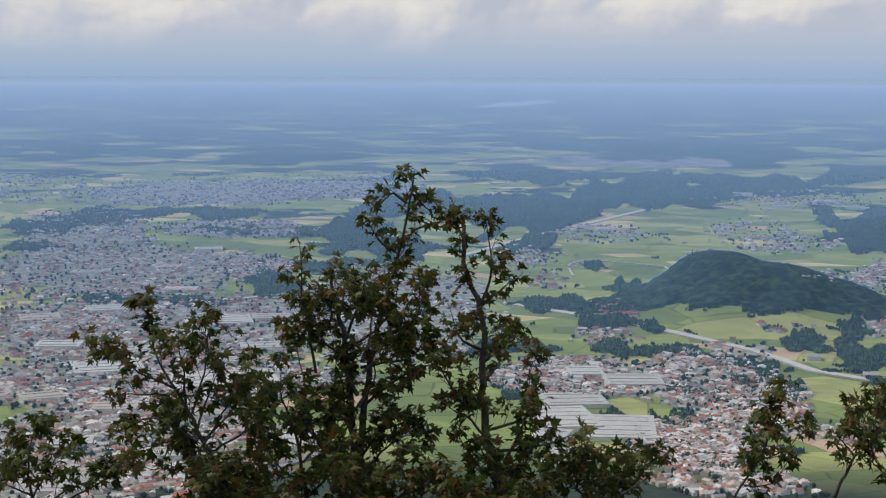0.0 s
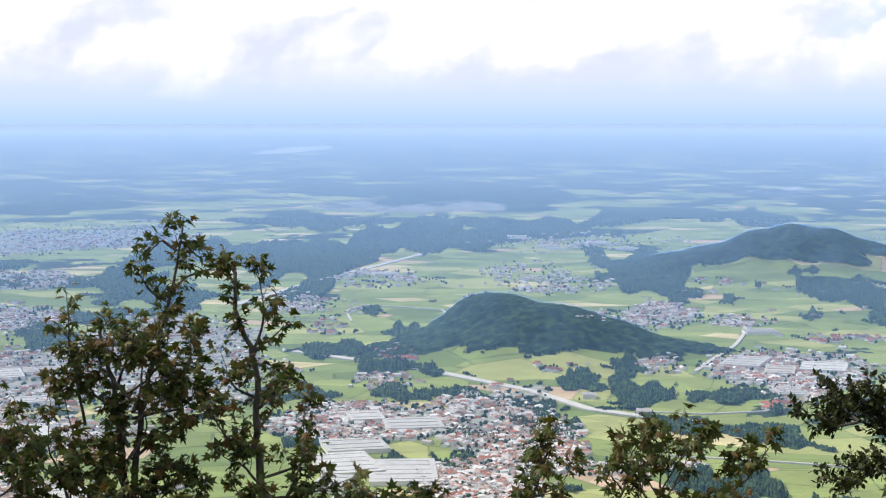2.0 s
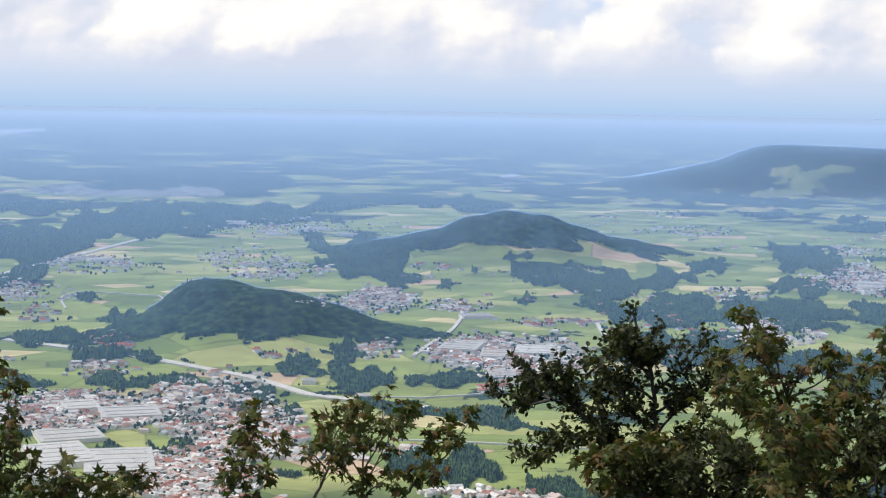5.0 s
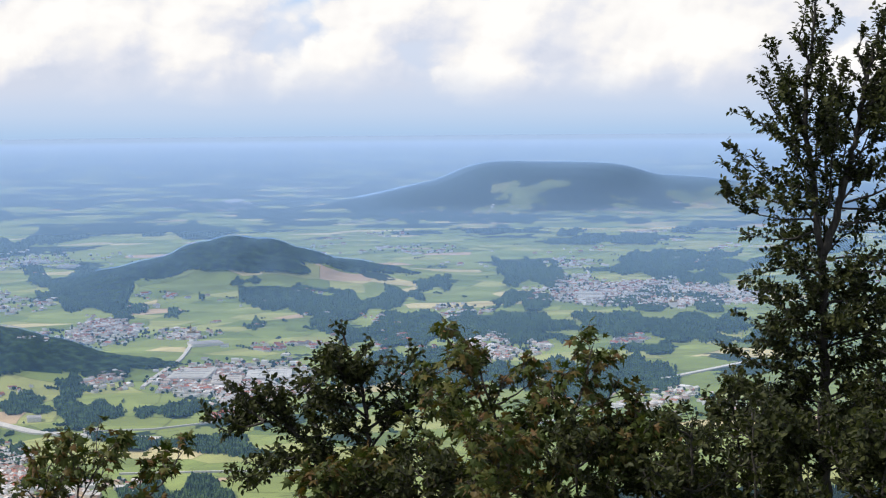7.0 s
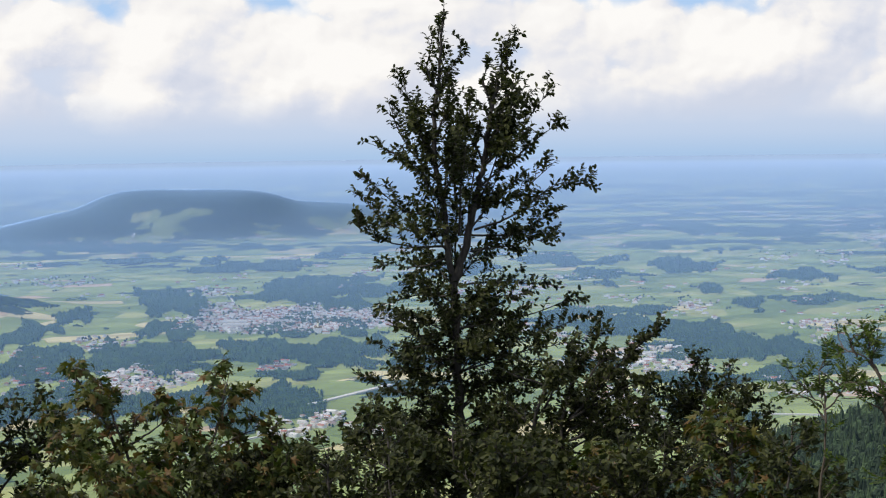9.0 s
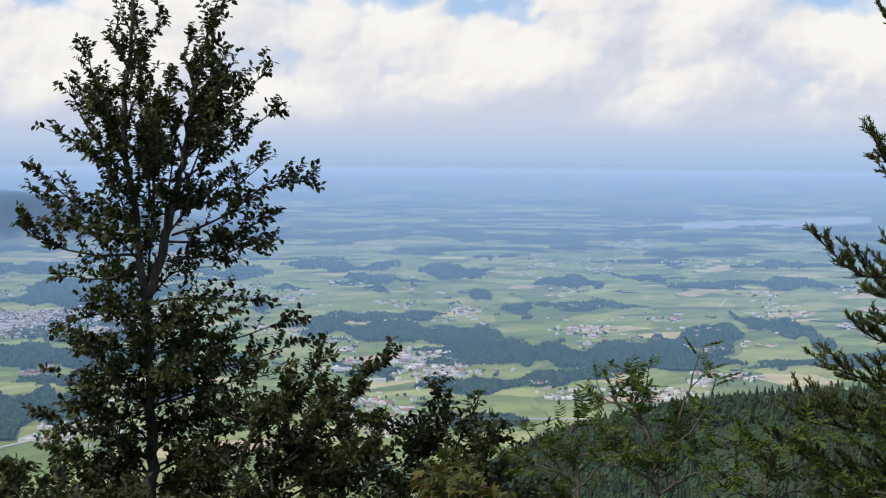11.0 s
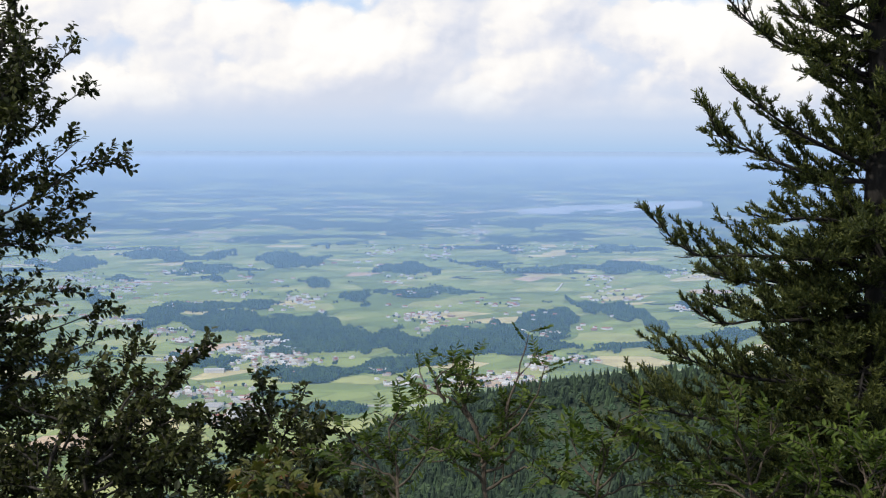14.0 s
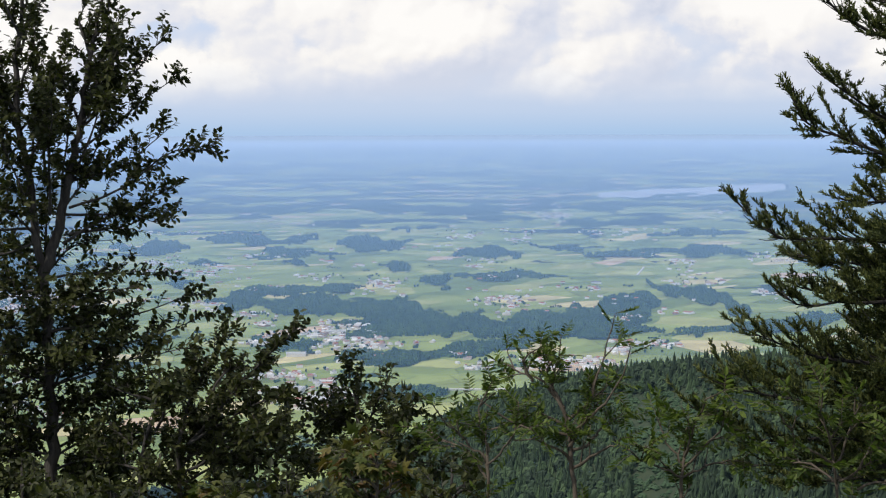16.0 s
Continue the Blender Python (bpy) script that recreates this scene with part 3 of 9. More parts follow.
def scatter_crowns(bb, ee, r, name, label):
    d = strike(bb, ee)
    x, y = polar(bb, d)
    z = height(x, y)
    n = len(bb)
    ring = 7
    verts, faces = [], []
    for k in range(n):
        w, t = r.uniform(3, 7.5), r.uniform(6, 13)
        o = len(verts)
        for lev, (rr, zz) in enumerate(((0.55, 0.05), (1.0, 0.35), (0.8, 0.72))):
            for i in range(ring):
                g = 6.283 * i / ring + lev * 0.4
                m = rr * w * r.uniform(0.75, 1.2)
                verts.append((x[k] + m * math.cos(g), y[k] + m * math.sin(g), z[k] + t * zz * r.uniform(0.9, 1.1)))
        verts.append((x[k], y[k], z[k] + t))
        for lev in range(2):
            for i in range(ring):
                j = (i + 1) % ring
                faces.append((o + lev * ring + i, o + lev * ring + j, o + lev * ring + ring + j, o + lev * ring + ring + i))
        for i in range(ring):
            faces.append((o + 2 * ring + i, o + 2 * ring + (i + 1) % ring, o + 3 * ring))
    verts = np.asarray(verts)
    me = mesh_of(name, warp(verts), faces, [woodland], mapping=verts)
    tagged(new(name, me), label, "trees", kind="stuff")


def lone_trees(many, b0, b1, e0, e1, seed):
    """Single trees, orchard rows and hedges on the meadows."""
    r = np.random.default_rng(seed)
    bb, ee = [], []
    while len(bb) < many:
        b_, e_, n = r.uniform(b0, b1), r.uniform(e0, e1), int(r.integers(1, 7))
        tilt, gap = r.uniform(-0.25, 0.25), r.uniform(0.05, 0.12)
        for k in range(n):
            bb.append(b_ + k * gap)
            ee.append(e_ + k * gap * tilt + r.normal(0, 0.015))
    scatter_crowns(np.array(bb), np.array(ee), r, "meadow_trees", "single dark green trees and hedges on the meadows")


hall_count = [0]


def hall(bearing, rise, wide, deep):
    """A long low works hall with a flat roof, parapet and rooflights."""
    hall_count[0] += 1
    r = random.Random(hall_count[0])
    d = float(strike(bearing, rise)[0])
    near = float(strike(bearing, rise - deep * 0.42)[0])
    far = float(strike(bearing, rise + deep * 0.42)[0])
    w = radians(wide) * d * 0.86
    w = min(w, 260.0 if d < 5200 else 110.0)
    l = max(25.0, min(far - near, 1.6 * w if d < 5200 else 0.7 * w))
    x, y = polar(bearing, d)
    z = float(height(x, y))
    top = r.uniform(8, 13)
    turn = -radians(bearing) + r.uniform(-0.25, 0.25)
    base = new("works_hall")
    foot = warp(np.array([x, y, z]))
    base.location = foot
    tagged(base, "long pale flat-roofed works hall in the valley", "hall", "works halls")
    c, s_ = math.cos(turn), math.sin(turn)

    def piece(name, x0, x1, y0, y1, z0, z1, mat):
        q = np.array([(u, v, w_) for w_ in (z0, z1) for u, v in ((x0, y0), (x1, y0), (x1, y1), (x0, y1))])
        real = np.column_stack([x + q[:, 0] * c - q[:, 1] * s_, y + q[:, 0] * s_ + q[:, 1] * c, z + q[:, 2]])
        me = mesh_of(name, warp(real) - foot, [(3, 2, 1, 0), (4, 5, 6, 7), (0, 1, 5, 4), (1, 2, 6, 5), (2, 3, 7, 6), (3, 0, 4, 7)], [mat], mapping=real)
        new(name, me).parent = base
    piece("wall", -w / 2, w / 2, -l / 2, l / 2, -3, top, walls)
    piece("roof", -w / 2 - 0.8, w / 2 + 0.8, -l / 2 - 0.8, l / 2 + 0.8, top, top + 0.9, hall_roof)
    many = min(6, max(2, int(l / 40)))
    for k in range(many):
        yy = -l / 2 + l * (k + 0.5) / many
        piece("rooflight", -w * 0.42, w * 0.42, yy - 1.6, yy + 1.6, top + 0.9, top + 2.2, hall_roof)


def road(line, wide, mat):
    """A road over the land through the bearings and rises of its line."""
    pts = []
    for (b0, e0), (b1, e1) in zip(line, line[1:]):
        n = max(2, int(max(abs(b1 - b0), abs(e1 - e0)) / 0.12))
        for k in range(n):
            pts.append((b0 + (b1 - b0) * k / n, e0 + (e1 - e0) * k / n))
    pts.append(line[-1])
    bb, ee = np.array(pts).T
    d = strike(bb, ee)
    x, y = polar(bb, d)
    for _ in range(2):
        x[1:-1], y[1:-1] = (x[:-2] + 2 * x[1:-1] + x[2:]) / 4, (y[:-2] + 2 * y[1:-1] + y[2:]) / 4
    tx, ty = np.gradient(x), np.gradient(y)
    m = np.hypot(tx, ty)
    nx, ny = -ty / m * wide / 2, tx / m * wide / 2
    left, right = np.stack([x + nx, y + ny], 1), np.stack([x - nx, y - ny], 1)
    xy = np.stack([left, right], 1).reshape(-1, 2)
    z = height(xy[:, 0], xy[:, 1]) + 4.0
    real = np.column_stack([xy, z])
    n = len(x)
    low = real - np.array([0, 0, 8.0])
    verts = np.concatenate([real, low])
    faces = []
    for k in range(n - 1):
        p, q = 2 * k, 2 * k + 2
        faces += [(p, p + 1, q + 1, q), (p, q, q + 2 * n, p + 2 * n), (p + 1, p + 1 + 2 * n, q + 1 + 2 * n, q + 1)]
    me = mesh_of("road", warp(verts), faces, [mat], mapping=verts)
    name = "railway" if mat is rails else "road"
    tagged(new(name, me), "pale road through the farmland" if name == "road" else "grey railway tracks through the town", name, kind="structure")


def water(bearing, rise, wide, deep):
    wood(bearing, rise, wide, deep, -0.05, 2.5, lake, "lake", "still lake far out on the plain, sky reflection painted as pale colour", "lake")


def spur_forest():
    """Spruce and beech on the spur, thick on the crest, with a young stand on the open flank."""
    r = np.random.default_rng(21)
    a, a2 = radians(61.0), radians(31.0)
    c, e_ = np.array([1240 * math.sin(a), 1240 * math.cos(a)]), np.array([3500 * math.sin(a2), 3500 * math.cos(a2)])
    along = e_ - c
    across = np.array([along[1], -along[0]]) / np.hypot(*along)
    old, young = ([], []), ([], [])
    many = 42000
    t = r.uniform(-0.12, 1.0, many)
    off = r.uniform(-640, 90, many)
    places = c + along * t[:, None] + across * off[:, None]
    levels = height(places[:, 0], places[:, 1])
    for k in range(many):
        x, y = places[k]
        gap = math.sin(x / 122.0 + 0.8) * math.sin(y / 166.0) + 0.25 * math.sin(x / 34.0)
        side = math.degrees(math.atan2(x, y))
        open_flank = -420 < off[k] < -30 + 20 * math.sin(x / 40.0) and 45.0 + 0.5 * math.sin(off[k] / 40.0) < side < 48.0 + gap
        z = levels[k] - 0.5
        verts, faces = young if open_flank else old
        o = len(verts)
        if open_flank:
            if r.random() < 0.25:
                continue
            w, tall, rings, ring = r.uniform(2.0, 4.5), r.uniform(2.5, 6.0), ((0.7, 0.0), (1.0, 0.4), (0.6, 0.8)), 6
        elif r.random() < 0.6:
            w, tall, rings, ring = r.uniform(2.4, 4.0), r.uniform(11, 21), ((1.0, 0.12), (0.8, 0.4), (0.42, 0.72)), 6
        else:
            w, tall, rings, ring = r.uniform(3.6, 6.0), r.uniform(9, 15), ((0.8, 0.2), (1.0, 0.55), (0.6, 0.88)), 7
        for lev, (rr, zz) in enumerate(rings):
            for i in range(ring):
                g = 6.2832 * i / ring + lev * 0.45
                m = rr * w * r.uniform(0.7, 1.25)
                verts.append((x + m * math.cos(g), y + m * math.sin(g), z + tall * zz * r.uniform(0.94, 1.06)))
        verts.append((x, y, z + tall))
        n = len(rings)
        for lev in range(n - 1):
            for i in range(ring):
                j = (i + 1) % ring
                faces.append((o + lev * ring + i, o + lev * ring + j, o + (lev + 1) * ring + j, o + (lev + 1) * ring + i))
        for i in range(ring):
            faces.append((o + (n - 1) * ring + i, o + (n - 1) * ring + (i + 1) % ring, o + n * ring))
    for name, label, (verts, faces), mat in (("forest", "dark spruce and beech forest on a mountain spur", old, spruce), ("young_stand", "light green young trees on a clearing", young, clearing)):
        me = mesh_of(name, warp(verts), faces, [mat], mapping=np.asarray(verts))
        tagged(new(name, me), label, "forest", kind="stuff")


def spruce_colour(add):
    a = ramp(add, island(add), [(0.0, (0.018, 0.032, 0.018)), (0.5, (0.028, 0.047, 0.024)), (0.8, (0.040, 0.069, 0.030)), (1.0, (0.056, 0.088, 0.037))])
    return blend(add, 1.0, a, ramp(add, noise_tex(add, mapped(add), 700.0, 4, 0.6).outputs[0], [(0.3, 0.6), (0.7, 1.35)]), "MULTIPLY")


spruce = material("spruce", spruce_colour, 0.9)
spur_forest()

# ---- woods ----
hill_wood(-1.8, 5230, 400, 350, "dark wood covering a round hill")
hill_wood(1.8, 5130, 400, 190, "dark wood on a low hill spur")
hill_wood(8.0, 7950, 430, 400, "dark wood over a hilltop")
hill_wood(4.9, 7780, 400, 300, "dark wood on a hill flank")
hill_wood(11.2, 7950, 480, 260, "dark wood on a hill flank")
hill_wood(16.8, 13850, 800, 760, "dark wood on a long far ridge")
hill_wood(20.1, 13900, 900, 720, "dark wood on a long far ridge")
hill_wood(14.0, 13600, 600, 420, "dark wood on a far slope")
hill_wood(18.4, 13800, 620, 560, "dark wood on a long far ridge")
hill_wood(24.6, 14500, 1100, 240, "dark wood on a long far ridge")
wood(-10.94, -5.33, 7.31, 1.19)
wood(-4.53, -4.87, 5.53, 1.07)
wood(-15.60, -6.15, 3.56, 0.85)
wood(-24.62, -5.91, 4.94, 0.47)
wood(-21.07, -5.54, 7.51, 0.47)
wood(-17.73, -8.04, 2.47, 0.85)
wood(-21.99, -8.60, 5.33, 0.55)
wood(-8.35, -6.34, 2.17, 0.89, -0.30)
wood(-7.13, -8.80, 4.54, 0.51)
wood(-25.02, -3.26, 3.95, 0.49)
wood(-21.22, -2.74, 4.74, 0.47)
wood(-16.96, -3.58, 4.74, 0.55)
wood(-9.16, -4.21, 3.36, 0.36)
wood(-25.86, -6.64, 2.37, 0.36)
wood(-19.33, -6.15, 4.74, 0.32)
wood(-13.81, -6.71, 4.74, 0.59)
wood(-14.61, -7.35, 4.74, 0.49)
wood(-5.44, -9.40, 3.16, 0.59, 0.10)
wood(-7.40, -10.86, 3.95, 0.30)
wood(-7.79, -11.91, 3.16, 0.43)
wood(-24.03, -13.57, 1.78, 0.69)
wood(-3.40, -12.85, 1.58, 0.40)
wood(0.80, -9.74, 1.58, 0.69)
wood(3.11, -5.89, 4.15, 1.24)
wood(2.91, -6.37, 3.75, 0.83, 0.10)
wood(-7.40, -5.37, 6.32, 1.09, -0.30)
wood(-0.56, -4.41, 7.51, 0.93)
wood(-2.72, -3.49, 7.90, 0.59)
wood(5.97, -4.05, 4.74, 0.55)
wood(-8.62, -4.25, 5.33, 0.63)
wood(11.50, -6.62, 5.14, 0.83)
wood(13.46, -7.62, 4.74, 1.09)
wood(16.96, -7.51, 2.53, 1.09)
wood(14.26, -9.05, 4.74, 1.28, -0.10)
wood(15.05, -6.07, 1.38, 0.59)
wood(-3.16, -10.34, 3.16, 0.47, 0.12)
wood(-1.07, -10.84, 2.57, 0.47, 0.20)
wood(-5.33, -10.28, 2.37, 0.51)
wood(1.02, -9.93, 1.98, 0.36, 0.10)
wood(6.24, -11.38, 5.93, 0.65, 0.10)
wood(5.95, -13.13, 4.15, 1.24, 0.10)
wood(10.86, -14.02, 4.74, 0.83)
wood(3.03, -10.15, 2.37, 1.09)
wood(2.52, -9.27, 1.38, 0.69)
wood(5.83, -10.18, 3.16, 0.59)
wood(7.72, -10.49, 0.59, 0.69)
wood(-5.40, -8.08, 1.38, 0.40)
wood(-7.45, -8.62, 1.58, 0.40)
wood(-6.37, -7.40, 0.99, 0.32)
wood(-5.35, -8.03, 0.69, 0.49)
wood(8.16, -5.88, 0.40, 0.24)
wood(7.03, -6.40, 0.30, 0.24)
wood(0.52, -13.54, 0.99, 0.24)
wood(8.77, -7.38, 0.79, 0.40)
wood(-2.77, -11.76, 2.37, 0.45)
wood(-0.78, -11.25, 1.58, 0.36)
wood(-3.57, -12.64, 1.58, 0.69)
wood(-1.89, -14.07, 0.99, 0.59)
wood(-5.65, -12.64, 0.99, 0.59)
wood(-0.48, -10.78, 0.99, 0.59)
wood(0.52, -11.47, 0.99, 0.79)
wood(-9.11, -10.28, 2.96, 0.53)
wood(24.24, -2.56, 3.52, 0.55)
wood(13.44, -3.59, 2.37, 0.63)
wood(16.79, -3.11, 2.37, 0.34)
wood(20.09, -2.93, 1.19, 0.30)
wood(21.25, -4.51, 5.14, 0.32)
wood(19.96, -4.25, 0.91, 0.28)
wood(17.18, -4.15, 3.56, 0.26)
wood(22.98, -5.16, 3.56, 0.45)
wood(22.32, -5.58, 3.36, 0.47)
wood(18.31, -5.61, 1.88, 0.83, 0.20)
wood(15.52, -5.93, 0.99, 0.30)
wood(10.86, -6.70, 4.35, 1.03)
wood(14.13, -6.44, 1.38, 0.57, 0.20)
wood(18.27, -6.61, 2.17, 0.71)
wood(16.51, -7.66, 6.92, 0.91)
wood(22.44, -8.27, 2.37, 0.36)
wood(24.31, -7.43, 3.52, 0.79)
wood(20.91, -9.02, 4.74, 0.95)
wood(15.72, -9.10, 5.33, 1.34)
wood(10.66, -6.23, 3.16, 0.40)
wood(23.73, -6.59, 4.70, 0.73)
wood(21.34, -3.80, 2.96, 0.30)
wood(24.64, -4.08, 2.73, 0.34)
wood(15.61, -3.77, 2.77, 0.28)
wood(8.48, -5.87, 1.19, 0.30)
wood(5.99, -6.98, 0.59, 0.38)
wood(4.32, -6.99, 0.79, 0.30)
wood(18.42, -5.74, 2.47, 0.99, 0.20)
wood(24.26, -5.29, 4.94, 0.65)
wood(24.14, -5.76, 2.37, 0.69)
wood(17.74, -7.59, 3.95, 0.83)
wood(22.72, -7.57, 6.32, 0.79, 0.05)
wood(22.52, -8.36, 2.02, 0.28)
wood(20.92, -9.40, 4.74, 1.52)
wood(27.63, -7.88, 3.56, 0.59)
wood(16.71, -7.54, 1.78, 0.26)
wood(19.86, -4.24, 1.03, 0.30)
wood(22.04, -4.50, 3.56, 0.32)
wood(17.97, -3.79, 2.96, 0.30)
wood(24.95, -5.00, 1.98, 0.30)
wood(44.15, -3.93, 3.26, 0.32)
wood(47.42, -4.24, 2.77, 0.30)
wood(47.04, -4.90, 6.12, 0.38)
wood(42.87, -4.78, 1.88, 0.28)
wood(40.30, -4.98, 2.47, 0.43)
wood(36.47, -4.60, 2.73, 0.57)
wood(32.50, -4.45, 4.25, 0.43)
wood(28.66, -4.67, 2.77, 0.51)
wood(33.62, -4.96, 2.96, 0.40)
wood(33.57, -5.22, 0.89, 0.34)
wood(30.63, -5.23, 1.48, 0.24)
wood(29.59, -5.86, 0.83, 0.43)
wood(36.90, -5.45, 1.22, 0.34)
wood(38.46, -5.88, 1.38, 0.40)
wood(41.04, -5.75, 3.95, 0.40)
wood(33.36, -6.26, 5.04, 0.45, -0.08)
wood(33.21, -6.68, 4.54, 0.71)
wood(35.08, -6.94, 3.95, 0.59)
wood(37.86, -7.36, 5.53, 1.19)
wood(41.09, -7.54, 9.98, 0.91)
wood(44.56, -6.90, 3.06, 0.99)
wood(47.52, -6.35, 2.81, 0.55, 0.18)
wood(48.94, -6.80, 1.28, 0.59, 0.30)
wood(50.42, -7.35, 7.47, 0.51, -0.10)
wood(44.51, -7.66, 3.36, 0.55)
wood(38.90, -8.49, 7.61, 0.59, -0.06)
wood(33.09, -8.13, 2.37, 0.55)
wood(37.05, -9.83, 3.16, 0.63)
wood(31.98, -3.09, 3.16, 0.24)
wood(34.34, -2.63, 1.58, 0.26)
wood(36.60, -2.77, 2.17, 0.24)
wood(33.15, -3.42, 3.95, 0.28)
wood(38.08, -3.37, 5.93, 0.40)
wood(40.65, -3.74, 3.16, 0.24)
wood(44.10, -3.42, 2.17, 0.32)
wood(51.05, -3.78, 3.36, 0.51)
wood(51.92, -5.20, 1.58, 0.59)
wood(46.63, -2.94, 1.78, 0.24)
wood(38.68, -2.15, 3.16, 0.24)
wood(31.02, -1.98, 3.56, 0.18)
wood(42.42, -2.51, 3.56, 0.24)
wood(29.47, -2.68, 2.77, 0.24)
wood(34.34, -1.86, 3.16, 0.16)
wood(48.85, -3.02, 3.95, 0.22)
wood(34.91, -3.98, 2.77, 0.18)
wood(38.37, -4.03, 0.99, 0.20)
wood(37.28, -4.12, 0.79, 0.24)
wood(37.17, -6.67, 0.59, 0.40)
wood(38.86, -6.19, 0.40, 0.22)

# ---- towns and villages ----
town(-23.03, -7.54, 8.30, 1.68, 500)
town(-21.72, -9.51, 11.06, 2.27, 700)
town(-21.75, -11.40, 11.06, 1.58, 600)
town(-22.58, -13.68, 9.48, 3.16, 420)
town(-19.90, -4.83, 7.51, 0.83, 260)
town(-15.19, -4.72, 5.14, 0.63, 160)
town(-23.96, -6.07, 3.95, 1.28, 200)
town(-19.14, -6.09, 4.35, 0.59, 150)
town(-18.27, -7.43, 2.57, 0.69, 130)
town(-6.80, -11.29, 5.93, 1.19, 330)
town(-1.86, -11.34, 3.95, 2.37, 220)
town(-2.79, -13.55, 3.95, 1.48, 230)
town(-6.28, -6.27, 2.77, 0.59, 90)
town(-0.00, -4.93, 3.75, 0.40, 60)
town(0.14, -6.47, 3.16, 0.55, 90)
town(-11.83, -3.30, 3.16, 0.40, 90)
town(-4.75, -3.74, 6.32, 0.43, 160)
town(-1.19, -14.77, 5.53, 0.79, 110)
town(-9.04, -7.09, 1.58, 0.59, 60)
town(-25.62, -4.55, 2.77, 0.79, 90)
town(-8.34, -7.28, 2.17, 0.59, 50)
town(-13.21, -9.18, 5.93, 3.16, 300)
town(8.40, -9.25, 5.53, 1.19, 260)
town(8.51, -10.01, 2.57, 0.75, 90)
town(3.71, -7.52, 2.17, 0.83, 120)
town(6.30, -7.63, 2.17, 0.32, 60)
town(1.82, -7.57, 1.58, 0.26, 30)
town(3.72, -9.17, 1.38, 0.59, 45)
town(-5.56, -8.84, 1.09, 0.43, 25)
town(-5.91, -9.87, 2.17, 0.49, 40)
town(9.37, -8.14, 1.58, 0.24, 20)
town(-1.08, -12.05, 3.75, 1.58, 200)
town(1.83, -12.75, 5.14, 0.59, 70)
town(-3.18, -13.47, 3.16, 1.38, 130)
town(-1.06, -6.06, 2.57, 0.67, 80)
town(1.22, -5.00, 6.32, 0.43, 70)
town(15.20, -4.81, 1.38, 0.32, 18)
town(7.77, -14.19, 3.75, 0.51, 60)
town(7.92, -10.50, 0.99, 0.28, 12)
town(-8.02, -8.03, 1.19, 0.40, 20)
town(5.49, -6.30, 0.99, 0.32, 12)
town(13.67, -4.26, 0.99, 0.20, 15)
town(0.23, -9.34, 1.58, 0.26, 8)
town(10.55, -8.11, 1.58, 0.24, 18)
town(22.61, -6.40, 5.93, 0.69, 300)
town(17.69, -8.29, 2.17, 0.63, 70)
town(20.20, -5.32, 1.78, 0.28, 30)
town(16.01, -6.96, 1.58, 0.36, 30)
town(13.84, -4.89, 1.98, 0.24, 30)
town(20.02, -5.90, 1.38, 0.28, 30)
town(10.68, -2.61, 3.16, 0.36, 70)
town(21.63, -3.57, 2.37, 0.24, 25)
town(24.46, -3.24, 1.98, 0.32, 25)
town(21.87, -7.92, 0.79, 0.22, 12)
town(17.30, -8.57, 1.78, 0.40, 40)
town(17.37, -3.50, 3.16, 0.26, 30)
town(10.46, -6.31, 1.19, 0.16, 10)
town(14.53, -8.40, 2.96, 0.79, 25)
town(22.47, -6.41, 6.92, 0.83, 220)
town(17.43, -8.24, 2.57, 0.63, 70)
town(23.62, -10.17, 3.16, 0.79, 60)
town(21.88, -8.04, 1.09, 0.24, 14)
town(20.07, -5.95, 1.19, 0.40, 25)
town(35.57, -8.16, 1.98, 1.15, 60)
town(33.30, -7.99, 2.57, 0.55, 45)
town(40.85, -6.70, 1.78, 0.32, 24)
town(43.52, -6.16, 1.19, 0.28, 14)
town(47.48, -5.89, 1.68, 0.43, 22)
town(46.89, -5.31, 1.09, 0.28, 14)
town(34.98, -7.59, 1.19, 0.59, 28)
town(36.61, -8.20, 2.47, 0.36, 22)
town(32.32, -7.18, 1.19, 0.40, 20)
town(33.87, -9.23, 2.77, 0.49, 45)
town(33.77, -9.98, 2.17, 0.63, 40)
town(42.29, -8.84, 4.64, 0.43, 75)
town(45.60, -8.22, 1.98, 0.36, 30)
town(33.34, -3.87, 2.77, 0.28, 45)
town(42.72, -3.58, 0.99, 0.63, 35)
town(44.78, -2.63, 0.79, 0.24, 20)
town(41.34, -4.29, 0.99, 0.47, 18)
town(30.19, -5.50, 1.98, 0.32, 24)
town(32.54, -5.10, 1.19, 0.24, 12)
town(34.55, -5.78, 1.28, 0.20, 14)
town(36.58, -5.91, 1.38, 0.43, 18)
town(50.33, -6.25, 1.38, 0.40, 22)
town(50.02, -5.04, 1.58, 0.28, 16)
town(51.80, -3.32, 1.38, 0.49, 24)
town(48.09, -3.56, 1.19, 0.32, 18)
town(39.50, -8.55, 1.09, 0.24, 8)
town(29.06, -4.09, 1.58, 0.36, 20)
town(39.16, -4.25, 1.38, 0.32, 14)
town(46.38, -8.10, 1.19, 0.18, 10)
town(30.27, -6.72, 1.78, 0.30, 16)
town(39.86, -5.33, 1.58, 0.20, 10)
town(44.40, -4.23, 1.19, 0.26, 12)
town(45.15, -7.26, 0.89, 0.24, 10)
town(29.23, -5.14, 1.19, 0.30, 16)
town(41.04, -2.99, 3.16, 0.32, 30)
town(42.23, -3.62, 1.58, 0.16, 30)
hamlets(26, 10.0, 30.0, -5.6, -3.2, 1, 6)
hamlets(45, 28.0, 47.0, -7.2, -3.6, 2, 5)
hamlets(110, -26.0, 47.0, -3.6, -1.9, 3, 9)
